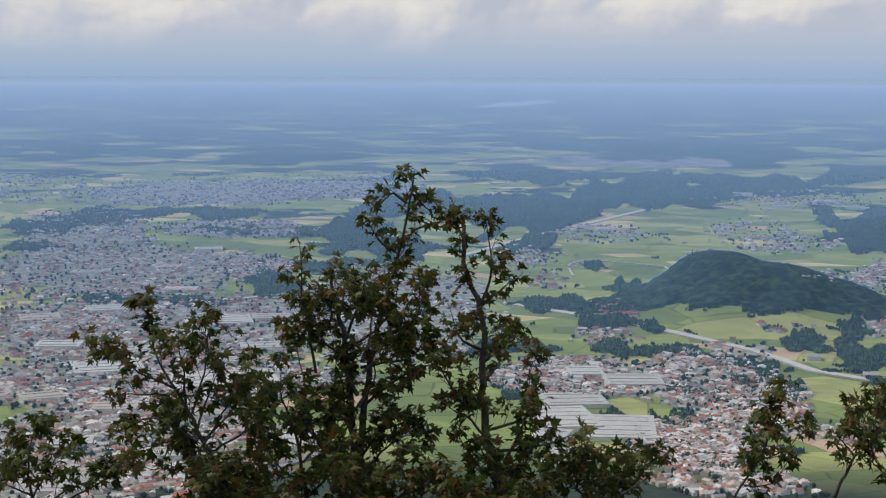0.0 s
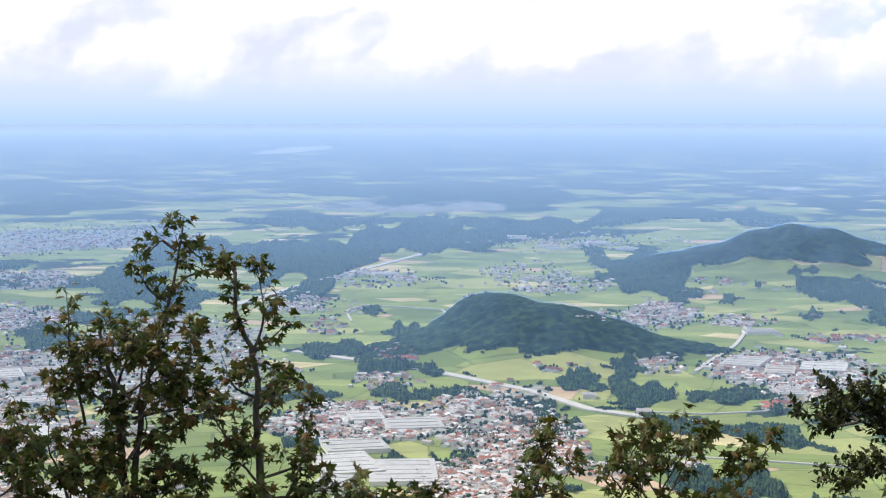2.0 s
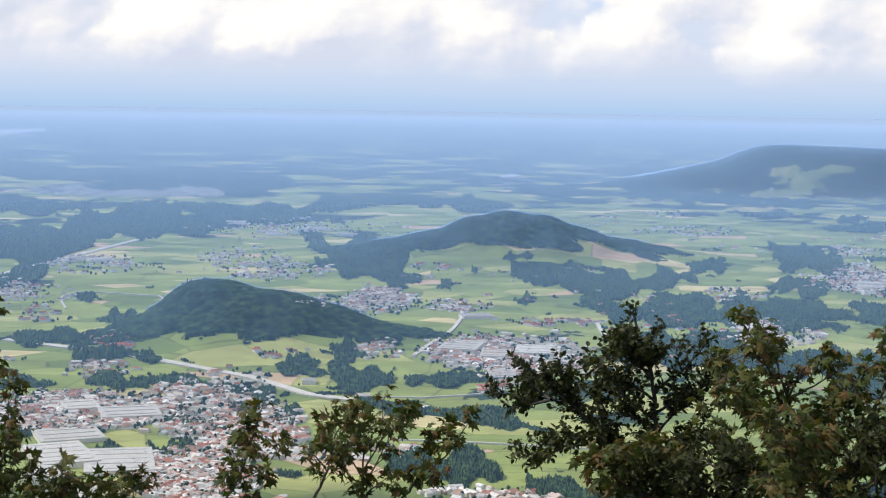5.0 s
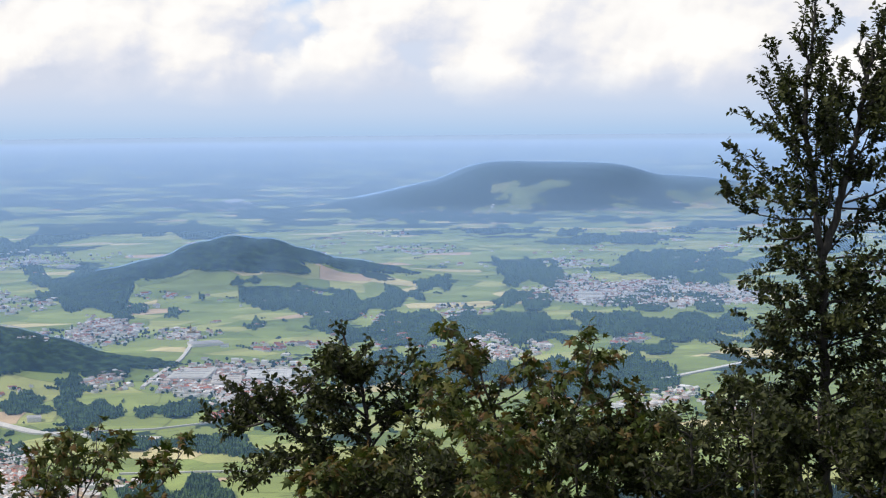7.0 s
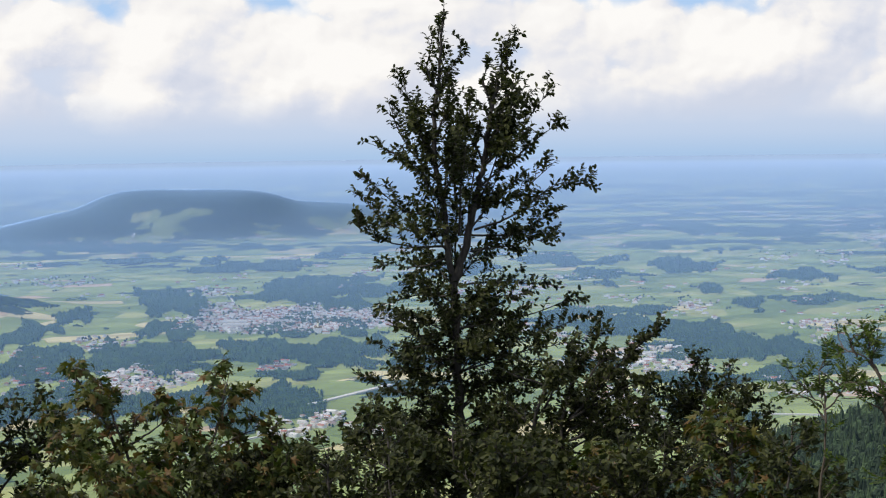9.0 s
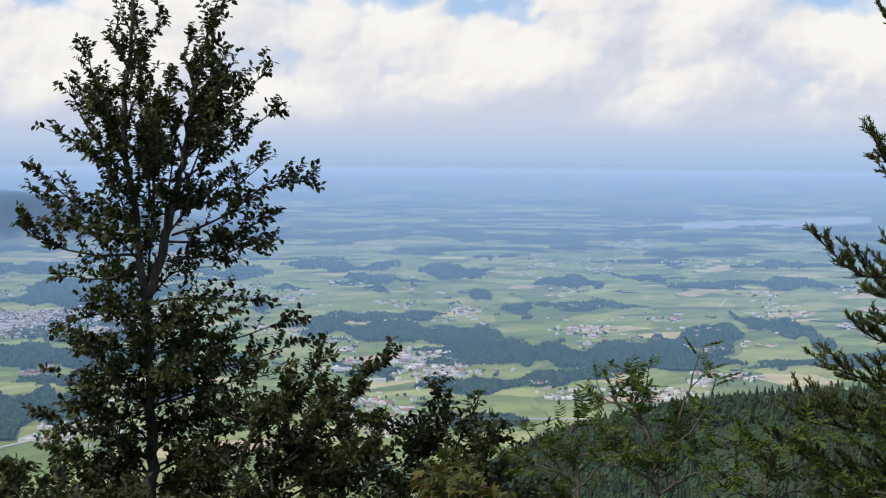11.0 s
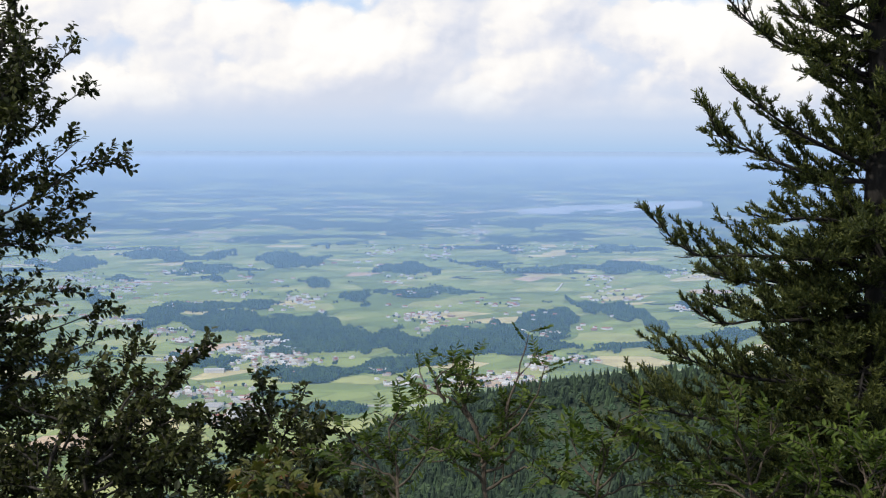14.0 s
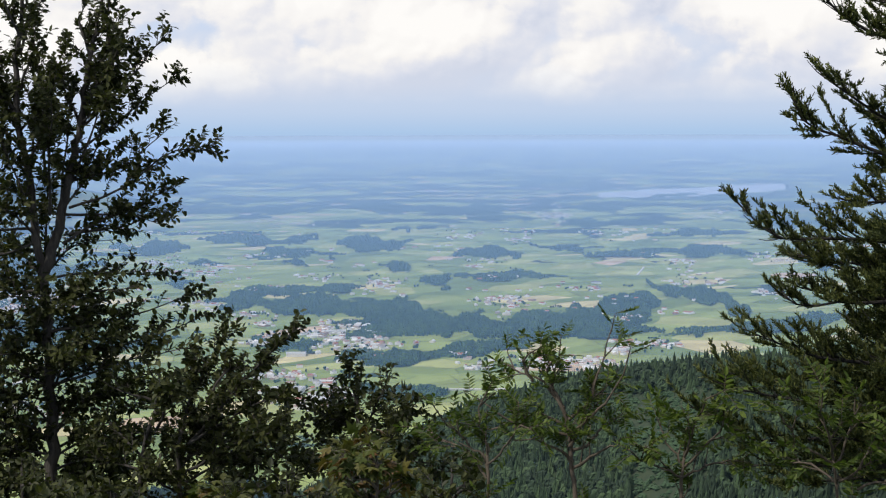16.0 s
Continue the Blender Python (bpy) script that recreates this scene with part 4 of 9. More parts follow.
hamlets(30, -4.0, 14.0, -9.5, -5.0, 4, 4)
hamlets(14, -26.0, -6.0, -5.2, -3.4, 5, 12)
lone_trees(260, -5.0, 16.0, -11.5, -5.0, 71)
lone_trees(300, 14.0, 46.0, -8.0, -3.8, 72)
lone_trees(160, -14.0, 2.0, -11.0, -6.0, 73)

church(-2.95, 5440, 2, 26.0, "white twin-towered pilgrimage church on a wooded hill")
church(6.6, -7.75, 1, 30.0, "white village church with a pointed tower")
church(23.47, -6.82, 1, 34.0, "white church tower above a small town")

# ---- works halls ----
hall(-7.09, -12.12, 2.57, 0.49)
hall(-7.38, -12.81, 2.37, 0.89)
hall(-5.38, -13.04, 2.77, 0.93)
hall(-7.16, -14.14, 1.98, 0.63)
hall(-5.01, -11.42, 2.37, 0.43)
hall(-6.70, -11.16, 1.38, 0.34)
hall(-20.92, -8.22, 3.56, 0.59)
hall(-5.98, -6.12, 1.38, 0.30)
hall(-1.34, -4.82, 0.99, 0.20)
hall(-0.28, -5.14, 1.19, 0.20)
hall(1.42, -5.03, 1.58, 0.28)
hall(-19.08, -9.33, 1.38, 0.40)
hall(-19.50, -11.37, 4.94, 0.59)
hall(-23.49, -10.82, 2.77, 0.49)
hall(-7.87, -13.45, 1.38, 0.59)
hall(-25.12, -14.75, 3.56, 0.69)
hall(-16.63, -13.56, 2.37, 0.59)
hall(-25.73, -9.07, 1.58, 0.24)
hall(-23.35, -8.85, 1.78, 0.22)
hall(-20.65, -9.80, 1.38, 0.24)
hall(-18.20, -10.24, 1.58, 0.24)
hall(-25.09, -10.06, 1.78, 0.24)
hall(-22.51, -10.34, 1.58, 0.24)
hall(-19.78, -10.78, 1.98, 0.20)
hall(-25.71, -11.77, 1.78, 0.28)
hall(-23.23, -12.26, 1.78, 0.28)
hall(-20.40, -12.56, 1.98, 0.30)
hall(-18.41, -11.80, 1.19, 0.24)
hall(-24.79, -13.36, 1.78, 0.32)
hall(-21.80, -13.89, 1.98, 0.36)
hall(-24.09, -7.55, 1.38, 0.16)
hall(-21.39, -7.41, 1.38, 0.16)
hall(-19.93, -6.84, 1.19, 0.14)
hall(-17.79, -9.25, 1.58, 0.20)
hall(-16.61, -9.85, 0.79, 0.20)
hall(7.10, -8.02, 1.38, 0.24)
hall(6.61, -9.10, 1.58, 0.43)
hall(7.81, -9.36, 1.19, 0.40)
hall(9.29, -9.17, 1.78, 0.34)
hall(-1.35, -4.89, 1.19, 0.16)
hall(0.03, -5.23, 1.58, 0.20)
hall(2.51, -5.23, 2.57, 0.20)
hall(8.21, -10.04, 1.19, 0.40)
hall(1.22, -10.37, 0.55, 0.12)
hall(3.13, -10.89, 0.6, 0.12)
hall(20.50, -6.46, 1.58, 0.24)
hall(22.23, -6.46, 1.19, 0.20)
hall(20.63, -6.56, 1.98, 0.22)
hall(34.99, -7.72, 0.79, 0.12)
hall(32.40, -8.12, 0.79, 0.26)
hall(33.58, -8.49, 0.79, 0.16)
hall(33.52, -9.77, 0.69, 0.20)
hall(34.31, -10.10, 0.69, 0.26)

# ---- roads and lakes ----
road([(-11.23, -7.13), (-8.56, -6.37), (-6.64, -5.91), (-4.3, -5.31)], 30, concrete)
road([(-9.18, -8.77), (-7.45, -9.03), (-5.12, -9.35), (-3.15, -9.73), (-0.77, -10.19), (1.22, -10.79), (3.23, -11.02), (5.44, -11.2)], 30, concrete)
road([(6.52, -7.51), (6.64, -8.0), (6.21, -8.54), (5.32, -9.1), (4.92, -9.4)], 12, concrete)
road([(11.33, -8.05), (11.5, -8.44), (11.83, -8.74), (12.37, -9.1)], 13, concrete)
road([(4.04, -12.33), (7.25, -12.4), (12.2, -12.51)], 6, concrete)
road([(-1.56, -7.53), (-6.65, -7.18), (-7.39, -7.36), (-7.15, -7.75)], 7, concrete)
road([(3.23, -10.85), (5.23, -10.87), (7.23, -10.72), (8.22, -10.53)], 6, concrete)
road([(23.03, -9.37), (24.36, -9.08), (26.0, -8.72)], 18, concrete)
road([(17.01, -11.3), (20.93, -10.48), (24.37, -9.86)], 8, concrete)
road([(19.33, -5.58), (20.4, -5.45), (20.59, -5.76)], 7, concrete)
road([(34.17, -9.39), (34.46, -9.59), (36.65, -9.75), (41.04, -9.73)], 9, concrete)
road([(45.54, -5.73), (45.77, -5.45)], 8, concrete)
road([(35.07, -8.71), (34.88, -7.92), (36.07, -7.9)], 6, concrete)
road([(-27.06, -9.67), (-23.64, -9.03), (-20.54, -8.71), (-16.99, -8.37)], 18, concrete)
road([(-23.22, -7.3), (-20.52, -7.64), (-18.96, -7.76)], 18, concrete)
road([(-27.11, -11.38), (-22.33, -11.0), (-17.01, -11.02)], 40, rails)
road([(-17.84, -14.41), (-15.03, -13.68), (-12.21, -13.11)], 30, rails)
water(-9.18, -1.75, 3.36, 0.22)
water(8.12, -3.05, 0.79, 0.16)
water(47.21, -2.82, 7.31, 0.38)


# ---- plants on the slope ----
def leaf_material(name, tones, through, rough=0.5):
    mat = bpy.data.materials.new(name)
    mat.use_nodes = True
    add = nodes_of(mat.node_tree)
    where = add("ShaderNodeTexCoord").outputs["Object"]
    patch = noise_tex(add, where, 2.2, 3, 0.5).outputs[0]
    mixed = calc(add, "ADD", calc(add, "MULTIPLY", island(add), 0.6), calc(add, "MULTIPLY", patch, 0.5))
    colour = ramp(add, mixed, tones)
    vein = noise_tex(add, where, 90.0, 4, 0.6).outputs[0]
    colour = blend(add, 1.0, colour, ramp(add, vein, [(0.3, 0.75), (0.7, 1.15)]), "MULTIPLY")
    face = add("ShaderNodeBsdfPrincipled", ("Base Color", colour), ("Roughness", rough), ("Specular IOR Level", 0.15))
    glow = add("ShaderNodeBsdfTranslucent", ("Color", blend(add, 1.0, colour, (1.3, 1.5, 0.5, 1), "MULTIPLY")))
    mix = add("ShaderNodeMixShader", (0, through), (1, face.outputs[0]), (2, glow.outputs[0]))
    add("ShaderNodeOutputMaterial", ("Surface", mix.outputs[0]))
    return mat


def bark_colour(dark, light):
    def make(add):
        where = add("ShaderNodeTexCoord").outputs["Object"]
        streak = add("ShaderNodeVectorMath", (0, where), (1, (1, 1, 0.25)), operation="MULTIPLY").outputs[0]
        a = ramp(add, noise_tex(add, streak, 40.0, 6, 0.65).outputs[0], [(0.3, dark), (0.7, light)])
        return blend(add, 1.0, a, ramp(add, noise_tex(add, where, 5.0, 3, 0.5).outputs[0], [(0.3, 0.7), (0.7, 1.2)]), "MULTIPLY")
    return make


def bark_bump(add):
    where = add("ShaderNodeTexCoord").outputs["Object"]
    streak = add("ShaderNodeVectorMath", (0, where), (1, (1, 1, 0.3)), operation="MULTIPLY").outputs[0]
    return add("ShaderNodeBump", ("Strength", 0.6), ("Distance", 0.01), ("Height", noise_tex(add, streak, 55.0, 6, 0.65).outputs[0])).outputs[0]


LEAVES = {
    "beech": leaf_material("beech_leaf", [(0.2, (0.017, 0.023, 0.009)), (0.5, (0.030, 0.037, 0.013)), (0.8, (0.066, 0.072, 0.024))], 0.22),
    "maple": leaf_material("maple_leaf", [(0.2, (0.034, 0.050, 0.013)), (0.5, (0.066, 0.086, 0.021)), (0.68, (0.10, 0.098, 0.026)), (0.82, (0.125, 0.068, 0.028)), (0.98, (0.135, 0.155, 0.036))], 0.22),
    "rowan": leaf_material("rowan_leaf", [(0.2, (0.028, 0.046, 0.010)), (0.5, (0.048, 0.075, 0.014)), (0.8, (0.095, 0.13, 0.024))], 0.3),
    "fir": leaf_material("fir_needle", [(0.2, (0.026, 0.036, 0.016)), (0.5, (0.048, 0.061, 0.021)), (0.8, (0.12, 0.13, 0.038))], 0.15),
}
BARK = {
    "beech": material("beech_bark", bark_colour((0.025, 0.022, 0.019), (0.075, 0.068, 0.06)), 0.85, bark_bump),
    "maple": material("maple_bark", bark_colour((0.05, 0.042, 0.034), (0.14, 0.12, 0.10)), 0.85, bark_bump),
    "rowan": material("rowan_bark", bark_colour((0.05, 0.040, 0.028), (0.12, 0.095, 0.07)), 0.8, bark_bump),
    "fir": material("fir_bark", bark_colour((0.010, 0.009, 0.008), (0.032, 0.028, 0.024)), 0.9, bark_bump),
}


def smooth_line(points, n):
    """A soft curve through a few points."""
    p = np.asarray(points, float)
    if len(p) == 2:
        return p[0] + (p[1] - p[0]) * np.linspace(0, 1, n)[:, None]
    t = np.concatenate([[0], np.cumsum(np.linalg.norm(np.diff(p, axis=0), axis=1))])
    m = np.gradient(p, t, axis=0)
    s = np.linspace(0, t[-1], n)
    i = np.clip(np.searchsorted(t, s, side="right") - 1, 0, len(t) - 2)
    h = (t[i + 1] - t[i])[:, None]
    u = ((s - t[i])[:, None]) / h
    return ((2 * u ** 3 - 3 * u ** 2 + 1) * p[i] + (u ** 3 - 2 * u ** 2 + u) * h * m[i]
            + (-2 * u ** 3 + 3 * u ** 2) * p[i + 1] + (u ** 3 - u ** 2) * h * m[i + 1])


def unit(v):
    return v / max(1e-9, math.sqrt(v[0] * v[0] + v[1] * v[1] + v[2] * v[2]))


def cross(a, b):
    return np.array((a[1] * b[2] - a[2] * b[1], a[2] * b[0] - a[0] * b[2], a[0] * b[1] - a[1] * b[0]))


class Tubes:
    def __init__(self):
        self.verts, self.faces = [], []

    def add(self, line, r0, r1, sides):
        n = len(line)
        o = len(self.verts)
        way = np.gradient(line, axis=0)
        ref = np.array([0.31, 0.83, 0.46])
        for k in range(n):
            w = unit(way[k])
            a = unit(cross(w, ref))
            b_ = cross(w, a)
            r = r0 + (r1 - r0) * k / (n - 1)
            for i in range(sides):
                g = 6.2832 * i / sides
                self.verts.append(tuple(line[k] + r * (math.cos(g) * a + math.sin(g) * b_)))
        for k in range(n - 1):
            for i in range(sides):
                j = (i + 1) % sides
                self.faces.append((o + k * sides + i, o + k * sides + j, o + (k + 1) * sides + j, o + (k + 1) * sides + i))
        self.faces.append(tuple(o + (n - 1) * sides + i for i in range(sides)))


MAPLE = [(0.0, 0.0), (0.24, -0.06), (0.52, 0.08), (0.28, 0.24), (0.56, 0.62), (0.20, 0.50), (0.0, 1.0), (-0.20, 0.50), (-0.56, 0.62), (-0.28, 0.24), (-0.52, 0.08), (-0.24, -0.06)]


class Plant:
    """A woody plant: stems, limbs with their twigs, and its leaves."""

    def __init__(self, name, label, kind, seed):
        self.name, self.label, self.kind = name, label, kind
        self.r = np.random.default_rng(seed)
        self.stems, self.limbs = [], []
        self.twigs = Tubes()
        self.leaf_verts, self.leaf_faces = [], []

    def stem(self, points, r0, r1):
        points = [np.array(p, float) for p in points]
        if not self.stems:
            foot = points[0].copy()
            foot[2] = float(height(foot[0], foot[1])) - 0.1
            self.base = foot
            if foot[2] < points[0][2] - 0.3:
                points = [foot, (foot + points[0]) / 2 + np.array([0.04, 0.03, 0])] + points
        tubes = Tubes()
        line = smooth_line(points, 6 * len(points))
        line[1:-1] += self.r.normal(0, min(0.008, r0 * 0.2), line[1:-1].shape)
        tubes.add(line, r0, r1, 9)
        self.stems.append(tubes)
        if r1 < 0.02 and self.kind != "fir":
            self.dress(self.twigs, line[len(line) // 2:], 0.8)

    def limb(self, points, r0, leafy):
        points = [np.array(p, float) for p in points]
        tubes = Tubes()
        line = smooth_line(points, 10)
        wobble = self.r.normal(0, 0.010, line.shape)
        wobble[0] = 0
        line = line + np.cumsum(wobble, axis=0) * 0.5
        tubes.add(line, r0, max(0.0022, r0 * 0.22), 6)
        self.dress(self.twigs, line, leafy)
        self.limbs.append(tubes)

    def dress(self, tubes, line, leafy):
        r = self.r
        span = float(np.linalg.norm(np.diff(line, axis=0), axis=1).sum())
        if self.kind == "fir":
            return self.dress_fir(tubes, line, span, leafy)
        gap = {"beech": 0.037, "maple": 0.10, "rowan": 0.10}[self.kind]
        reach = {"beech": 0.20, "maple": 0.22, "rowan": 0.16}[self.kind]
        many = max(3, int(span / gap * min(leafy, 2.0)))
        for k in range(many + 1):
            s = 1.0 if k == many else r.uniform(0.12, 1.0)
            i = s * (len(line) - 1)
            j = int(min(i, len(line) - 2))
            at = line[j] + (line[j + 1] - line[j]) * (i - j)
            along = unit(line[j + 1] - line[j])
            side = unit(cross(along, r.normal(0, 1, 3)))
            lift = {"beech": 0.45, "maple": 0.5, "rowan": 0.3}[self.kind]
            way = along if k == many else unit(along * 0.9 + side * 0.7 + np.array([0, 0, lift]))
            size = reach * r.uniform(0.45, 1.1) * (1.1 - 0.45 * s) * min(1.0, 0.4 + span)
            if k == many:
                size = reach * 0.4
            self.twig(tubes, at, way, size, 0.0032, leafy, 1)

    def twig(self, tubes, at, way, size, thick, leafy, level):
        r = self.r
        n = 5
        bend = np.array([0, 0, r.uniform(-0.1, 0.25)]) + r.normal(0, 0.12, 3)
        s = np.linspace(0, 1, n)[:, None]
        line = at + way * size * s + bend * size * 0.5 * s ** 2
        tubes.add(line, thick, 0.0012, 3)
        if level and size > 0.12:
            for _ in range(2):
                k = r.integers(1, n - 1)
                side = unit(cross(way, r.normal(0, 1, 3)))
                self.twig(tubes, line[k], unit(way * 0.8 + side * 0.7 + np.array([0, 0, 0.2])), size * r.uniform(0.35, 0.6), thick * 0.7, leafy, 0)
        if self.kind == "beech":
            count = max(4, int(size / 0.016))
            for k in range(count):
                f = (k + 1) / count
                p = line[0] + (line[-1] - line[0]) * f + bend * size * 0.5 * (f * f - f)
                out = unit(cross(way, r.normal(0, 1, 3)))
                self.leaf(p, unit(way * 0.6 + out * 0.9 + np.array([0, 0, -0.1])), r.uniform(0.031, 0.052), 0.60)
        elif self.kind == "maple":
            for k in range(int(r.integers(4, 8))):
                f = r.uniform(0.3, 1.0)
                p = line[0] + (line[-1] - line[0]) * f
                out = unit(cross(way, r.normal(0, 1, 3)))
                stalk = unit(way * 0.5 + out + np.array([0, 0, 0.25])) * r.uniform(0.02, 0.06)
                tubes.add(np.array([p, p + stalk * 0.5, p + stalk]), 0.0011, 0.0009, 3)
                self.palm(p + stalk, unit(stalk * 14 + np.array([0, 0, -0.35])), r.uniform(0.045, 0.078))
        else:
            for k in range(int(r.integers(2, 5))):
                f = r.uniform(0.4, 1.0)
                p = line[0] + (line[-1] - line[0]) * f
                out = unit(cross(way, r.normal(0, 1, 3)))
                self.feather(tubes, p, unit(way * 0.6 + out * 0.8 + np.array([0, 0, 0.15])), r.uniform(0.05, 0.09))

    def leaf(self, p, way, size, wide):
        r = self.r
        side = unit(cross(way, unit(np.array([0, 0, 1.0]) + r.normal(0, 0.5, 3))))
        up = cross(side, way)
        o = len(self.leaf_verts)
        w = size * wide / 2
        fold = r.uniform(0.1, 0.35) * w
        curl = -r.uniform(0.05, 0.2) * size
        q = [p, p + way * size * 0.3 + side * w + up * fold, p + way * size * 0.68 + side * w * 0.85 + up * (fold + curl * 0.5), p + way * size + up * curl,
             p + way * size * 0.68 - side * w * 0.85 + up * (fold + curl * 0.5), p + way * size * 0.3 - side * w + up * fold]
        self.leaf_verts += [tuple(v) for v in q]
        self.leaf_faces += [(o, o + 1, o + 2, o + 3), (o, o + 3, o + 4, o + 5)]

    def palm(self, p, way, size):
        r = self.r
        side = unit(cross(way, unit(np.array([0, 0, 1.0]) + r.normal(0, 0.6, 3))))
        up = cross(side, way)
        o = len(self.leaf_verts)
        for a, c in MAPLE:
            sag = -0.5 * (a * a + 0.5 * c * c) * size * r.uniform(0.4, 1.6)
            self.leaf_verts.append(tuple(p + side * a * size + way * c * size + up * sag))
        self.leaf_verts.append(tuple(p + way * size * 0.42))
        c = o + len(MAPLE)
        for k in range(len(MAPLE)):
            self.leaf_faces.append((o + k, o + (k + 1) % len(MAPLE), c))

    def feather(self, tubes, p, way, size):
        side = unit(cross(way, unit(np.array([0, 0, 1.0]) + self.r.normal(0, 0.4, 3))))
        tip = p + way * size - np.array([0, 0, size * 0.12])
        tubes.add(np.array([p, (p + tip) / 2 + np.array([0, 0, size * 0.05]), tip]), 0.0011, 0.0007, 3)
        for k in range(1, 6):
            q = p + (tip - p) * (k / 5.5)
            for s in (1, -1):
                self.leaf(q, unit(side * s + way * 0.55), size * 0.36, 0.42)
        self.leaf(tip, way, size * 0.36, 0.42)

    def dress_fir(self, tubes, line, span, leafy):
        """Branchlets to both sides of the outer limb, each with short needled shoots that turn upwards."""
        r = self.r
        t = np.linspace(0, 1, 4)[:, None]
        many = max(6, int(span / 0.017 * leafy))
        for k in range(many + 1):
            s = 0.18 + 0.82 * k / many
            if k < many and r.random() < 0.10:
                continue
            i = s * (len(line) - 1)
            j = int(min(i, len(line) - 2))
            at = line[j] + (line[j + 1] - line[j]) * (i - j)
            along = unit(line[j + 1] - line[j])
            flat = unit(cross(along, np.array([0, 0, 1.0]))) * (1 if k % 2 else -1)
            way = along if k == many else unit(along * r.uniform(0.5, 0.9) + flat * r.uniform(0.3, 0.9) + np.array([0, 0, r.uniform(-0.35, 0.65)]))
            size = (0.07 if k == many else r.uniform(0.09, 0.24) * (1.15 - 0.7 * s)) * min(1.0, 0.5 + span)
            bend = np.array([0, 0, r.uniform(0.1, 0.8)])
            spray = at + way * size * t + bend * size * 0.5 * t ** 2
            tubes.add(spray, 0.0032, 0.0015, 3)
            bare = r.random() < 0.12
            if not bare:
                self.needles(spray[1:])
            for f in range(0 if bare else max(3, int(size / 0.02))):
                g = r.uniform(0.25, 1.0) * 2.99
                m = int(g)
                q = spray[m] + (spray[m + 1] - spray[m]) * (g - m)
                out = unit(cross(way, np.array([0, 0, 1.0]))) * r.choice([-1, 1])
                w2 = unit(way * 0.7 + out * r.uniform(0.2, 0.9) + np.array([0, 0, r.uniform(0.0, 0.8)]))
                self.needles(q + w2 * r.uniform(0.03, 0.065) * t)

    def needles(self, shoot):
        r = self.r
        size = float(np.linalg.norm(shoot[-1] - shoot[0]))
        n = max(8, int(size / 0.0026))
        way = unit(shoot[-1] - shoot[0])
        f = (np.arange(n) + 0.5) / n * (len(shoot) - 1)
        j = np.minimum(f.astype(int), len(shoot) - 2)
        p = shoot[j] + (shoot[j + 1] - shoot[j]) * (f - j)[:, None]
        out = np.cross(np.broadcast_to(way, (n, 3)), r.normal(0, 1, (n, 3)))
        out /= np.linalg.norm(out, axis=1)[:, None] + 1e-9
        d = out * 0.8 + way * 0.75 + np.array([0, 0, 0.35])
        d /= np.linalg.norm(d, axis=1)[:, None]
        w = np.cross(d, r.normal(0, 1, (n, 3)))
        w *= 0.0027 / (np.linalg.norm(w, axis=1)[:, None] + 1e-9)
        tip = p + d * r.uniform(0.013, 0.021, n)[:, None]
        o = len(self.leaf_verts)
        self.leaf_verts += np.stack([p - w, p + w, tip + w * 0.5, tip - w * 0.5], 1).reshape(-1, 3).tolist()
        self.leaf_faces += [(o + 4 * k, o + 4 * k + 1, o + 4 * k + 2, o + 4 * k + 3) for k in range(n)]

    def finish(self):
        foot = self.base
        root = new(self.name)
        root.location = foot
        tagged(root, self.label, "fir tree" if self.kind == "fir" else "tree" if self.name == "beech_tree" else "young tree")
        for name, group in (("trunk", self.stems), ("limb", self.limbs)):
            for tubes in group:
                verts = np.asarray(tubes.verts) - foot
                ob = new(name, mesh_of(name, verts, tubes.faces, [BARK[self.kind]], smooth=True))
                ob.parent = root
        ob = new("brushwood", mesh_of("brushwood", np.asarray(self.twigs.verts) - foot, self.twigs.faces, [BARK[self.kind]], smooth=True))
        ob.parent = root
        tagged(ob, kind="stuff")
        ob = new("foliage", mesh_of("foliage", np.asarray(self.leaf_verts) - foot, self.leaf_faces, [LEAVES[self.kind]]))
        ob.parent = root
        tagged(ob, kind="stuff")



plant = Plant("maple", "young maple with brownish green lobed leaves on the slope", "maple", 1)
plant.stem([(-2.73, 10.45, -4.05), (-2.76, 10.44, -3.06), (-2.79, 10.43, -2.43), (-2.82, 10.43, -2.05), (-2.88, 10.41, -1.67), (-2.92, 10.40, -1.51)], 0.055, 0.012)
plant.stem([(-2.76, 10.44, -3.06), (-2.65, 10.47, -1.97), (-2.54, 10.50, -1.50), (-2.46, 10.52, -1.23), (-2.39, 10.53, -0.83)], 0.03, 0.006)
plant.stem([(-1.73, 10.66, -4.04), (-1.79, 10.65, -3.05), (-1.93, 10.63, -2.36), (-1.95, 10.62, -1.68), (-2.04, 10.61, -1.48), (-2.06, 10.60, -1.13)], 0.045, 0.012)
plant.limb([(-1.95, 10.62, -1.68), (-1.88, 10.61, -1.51), (-1.89, 10.58, -1.13)], 0.012, 1.0)
plant.limb([(-1.95, 10.62, -1.68), (-1.83, 10.68, -1.56), (-1.76, 10.72, -1.52)], 0.012, 1.0)
plant.limb([(-2.46, 10.52, -1.25), (-2.39, 10.78, -1.16), (-2.25, 11.05, -1.13)], 0.012, 1.0)
plant.limb([(-2.51, 10.51, -1.31), (-2.60, 10.46, -1.25), (-2.66, 10.43, -1.13)], 0.012, 1.0)
plant.limb([(-2.43, 10.52, -0.99), (-2.51, 10.51, -0.93), (-2.61, 10.49, -1.01)], 0.012, 1.0)
plant.limb([(-2.41, 10.53, -0.93), (-2.35, 10.59, -0.95), (-2.29, 10.65, -1.05)], 0.012, 1.0)
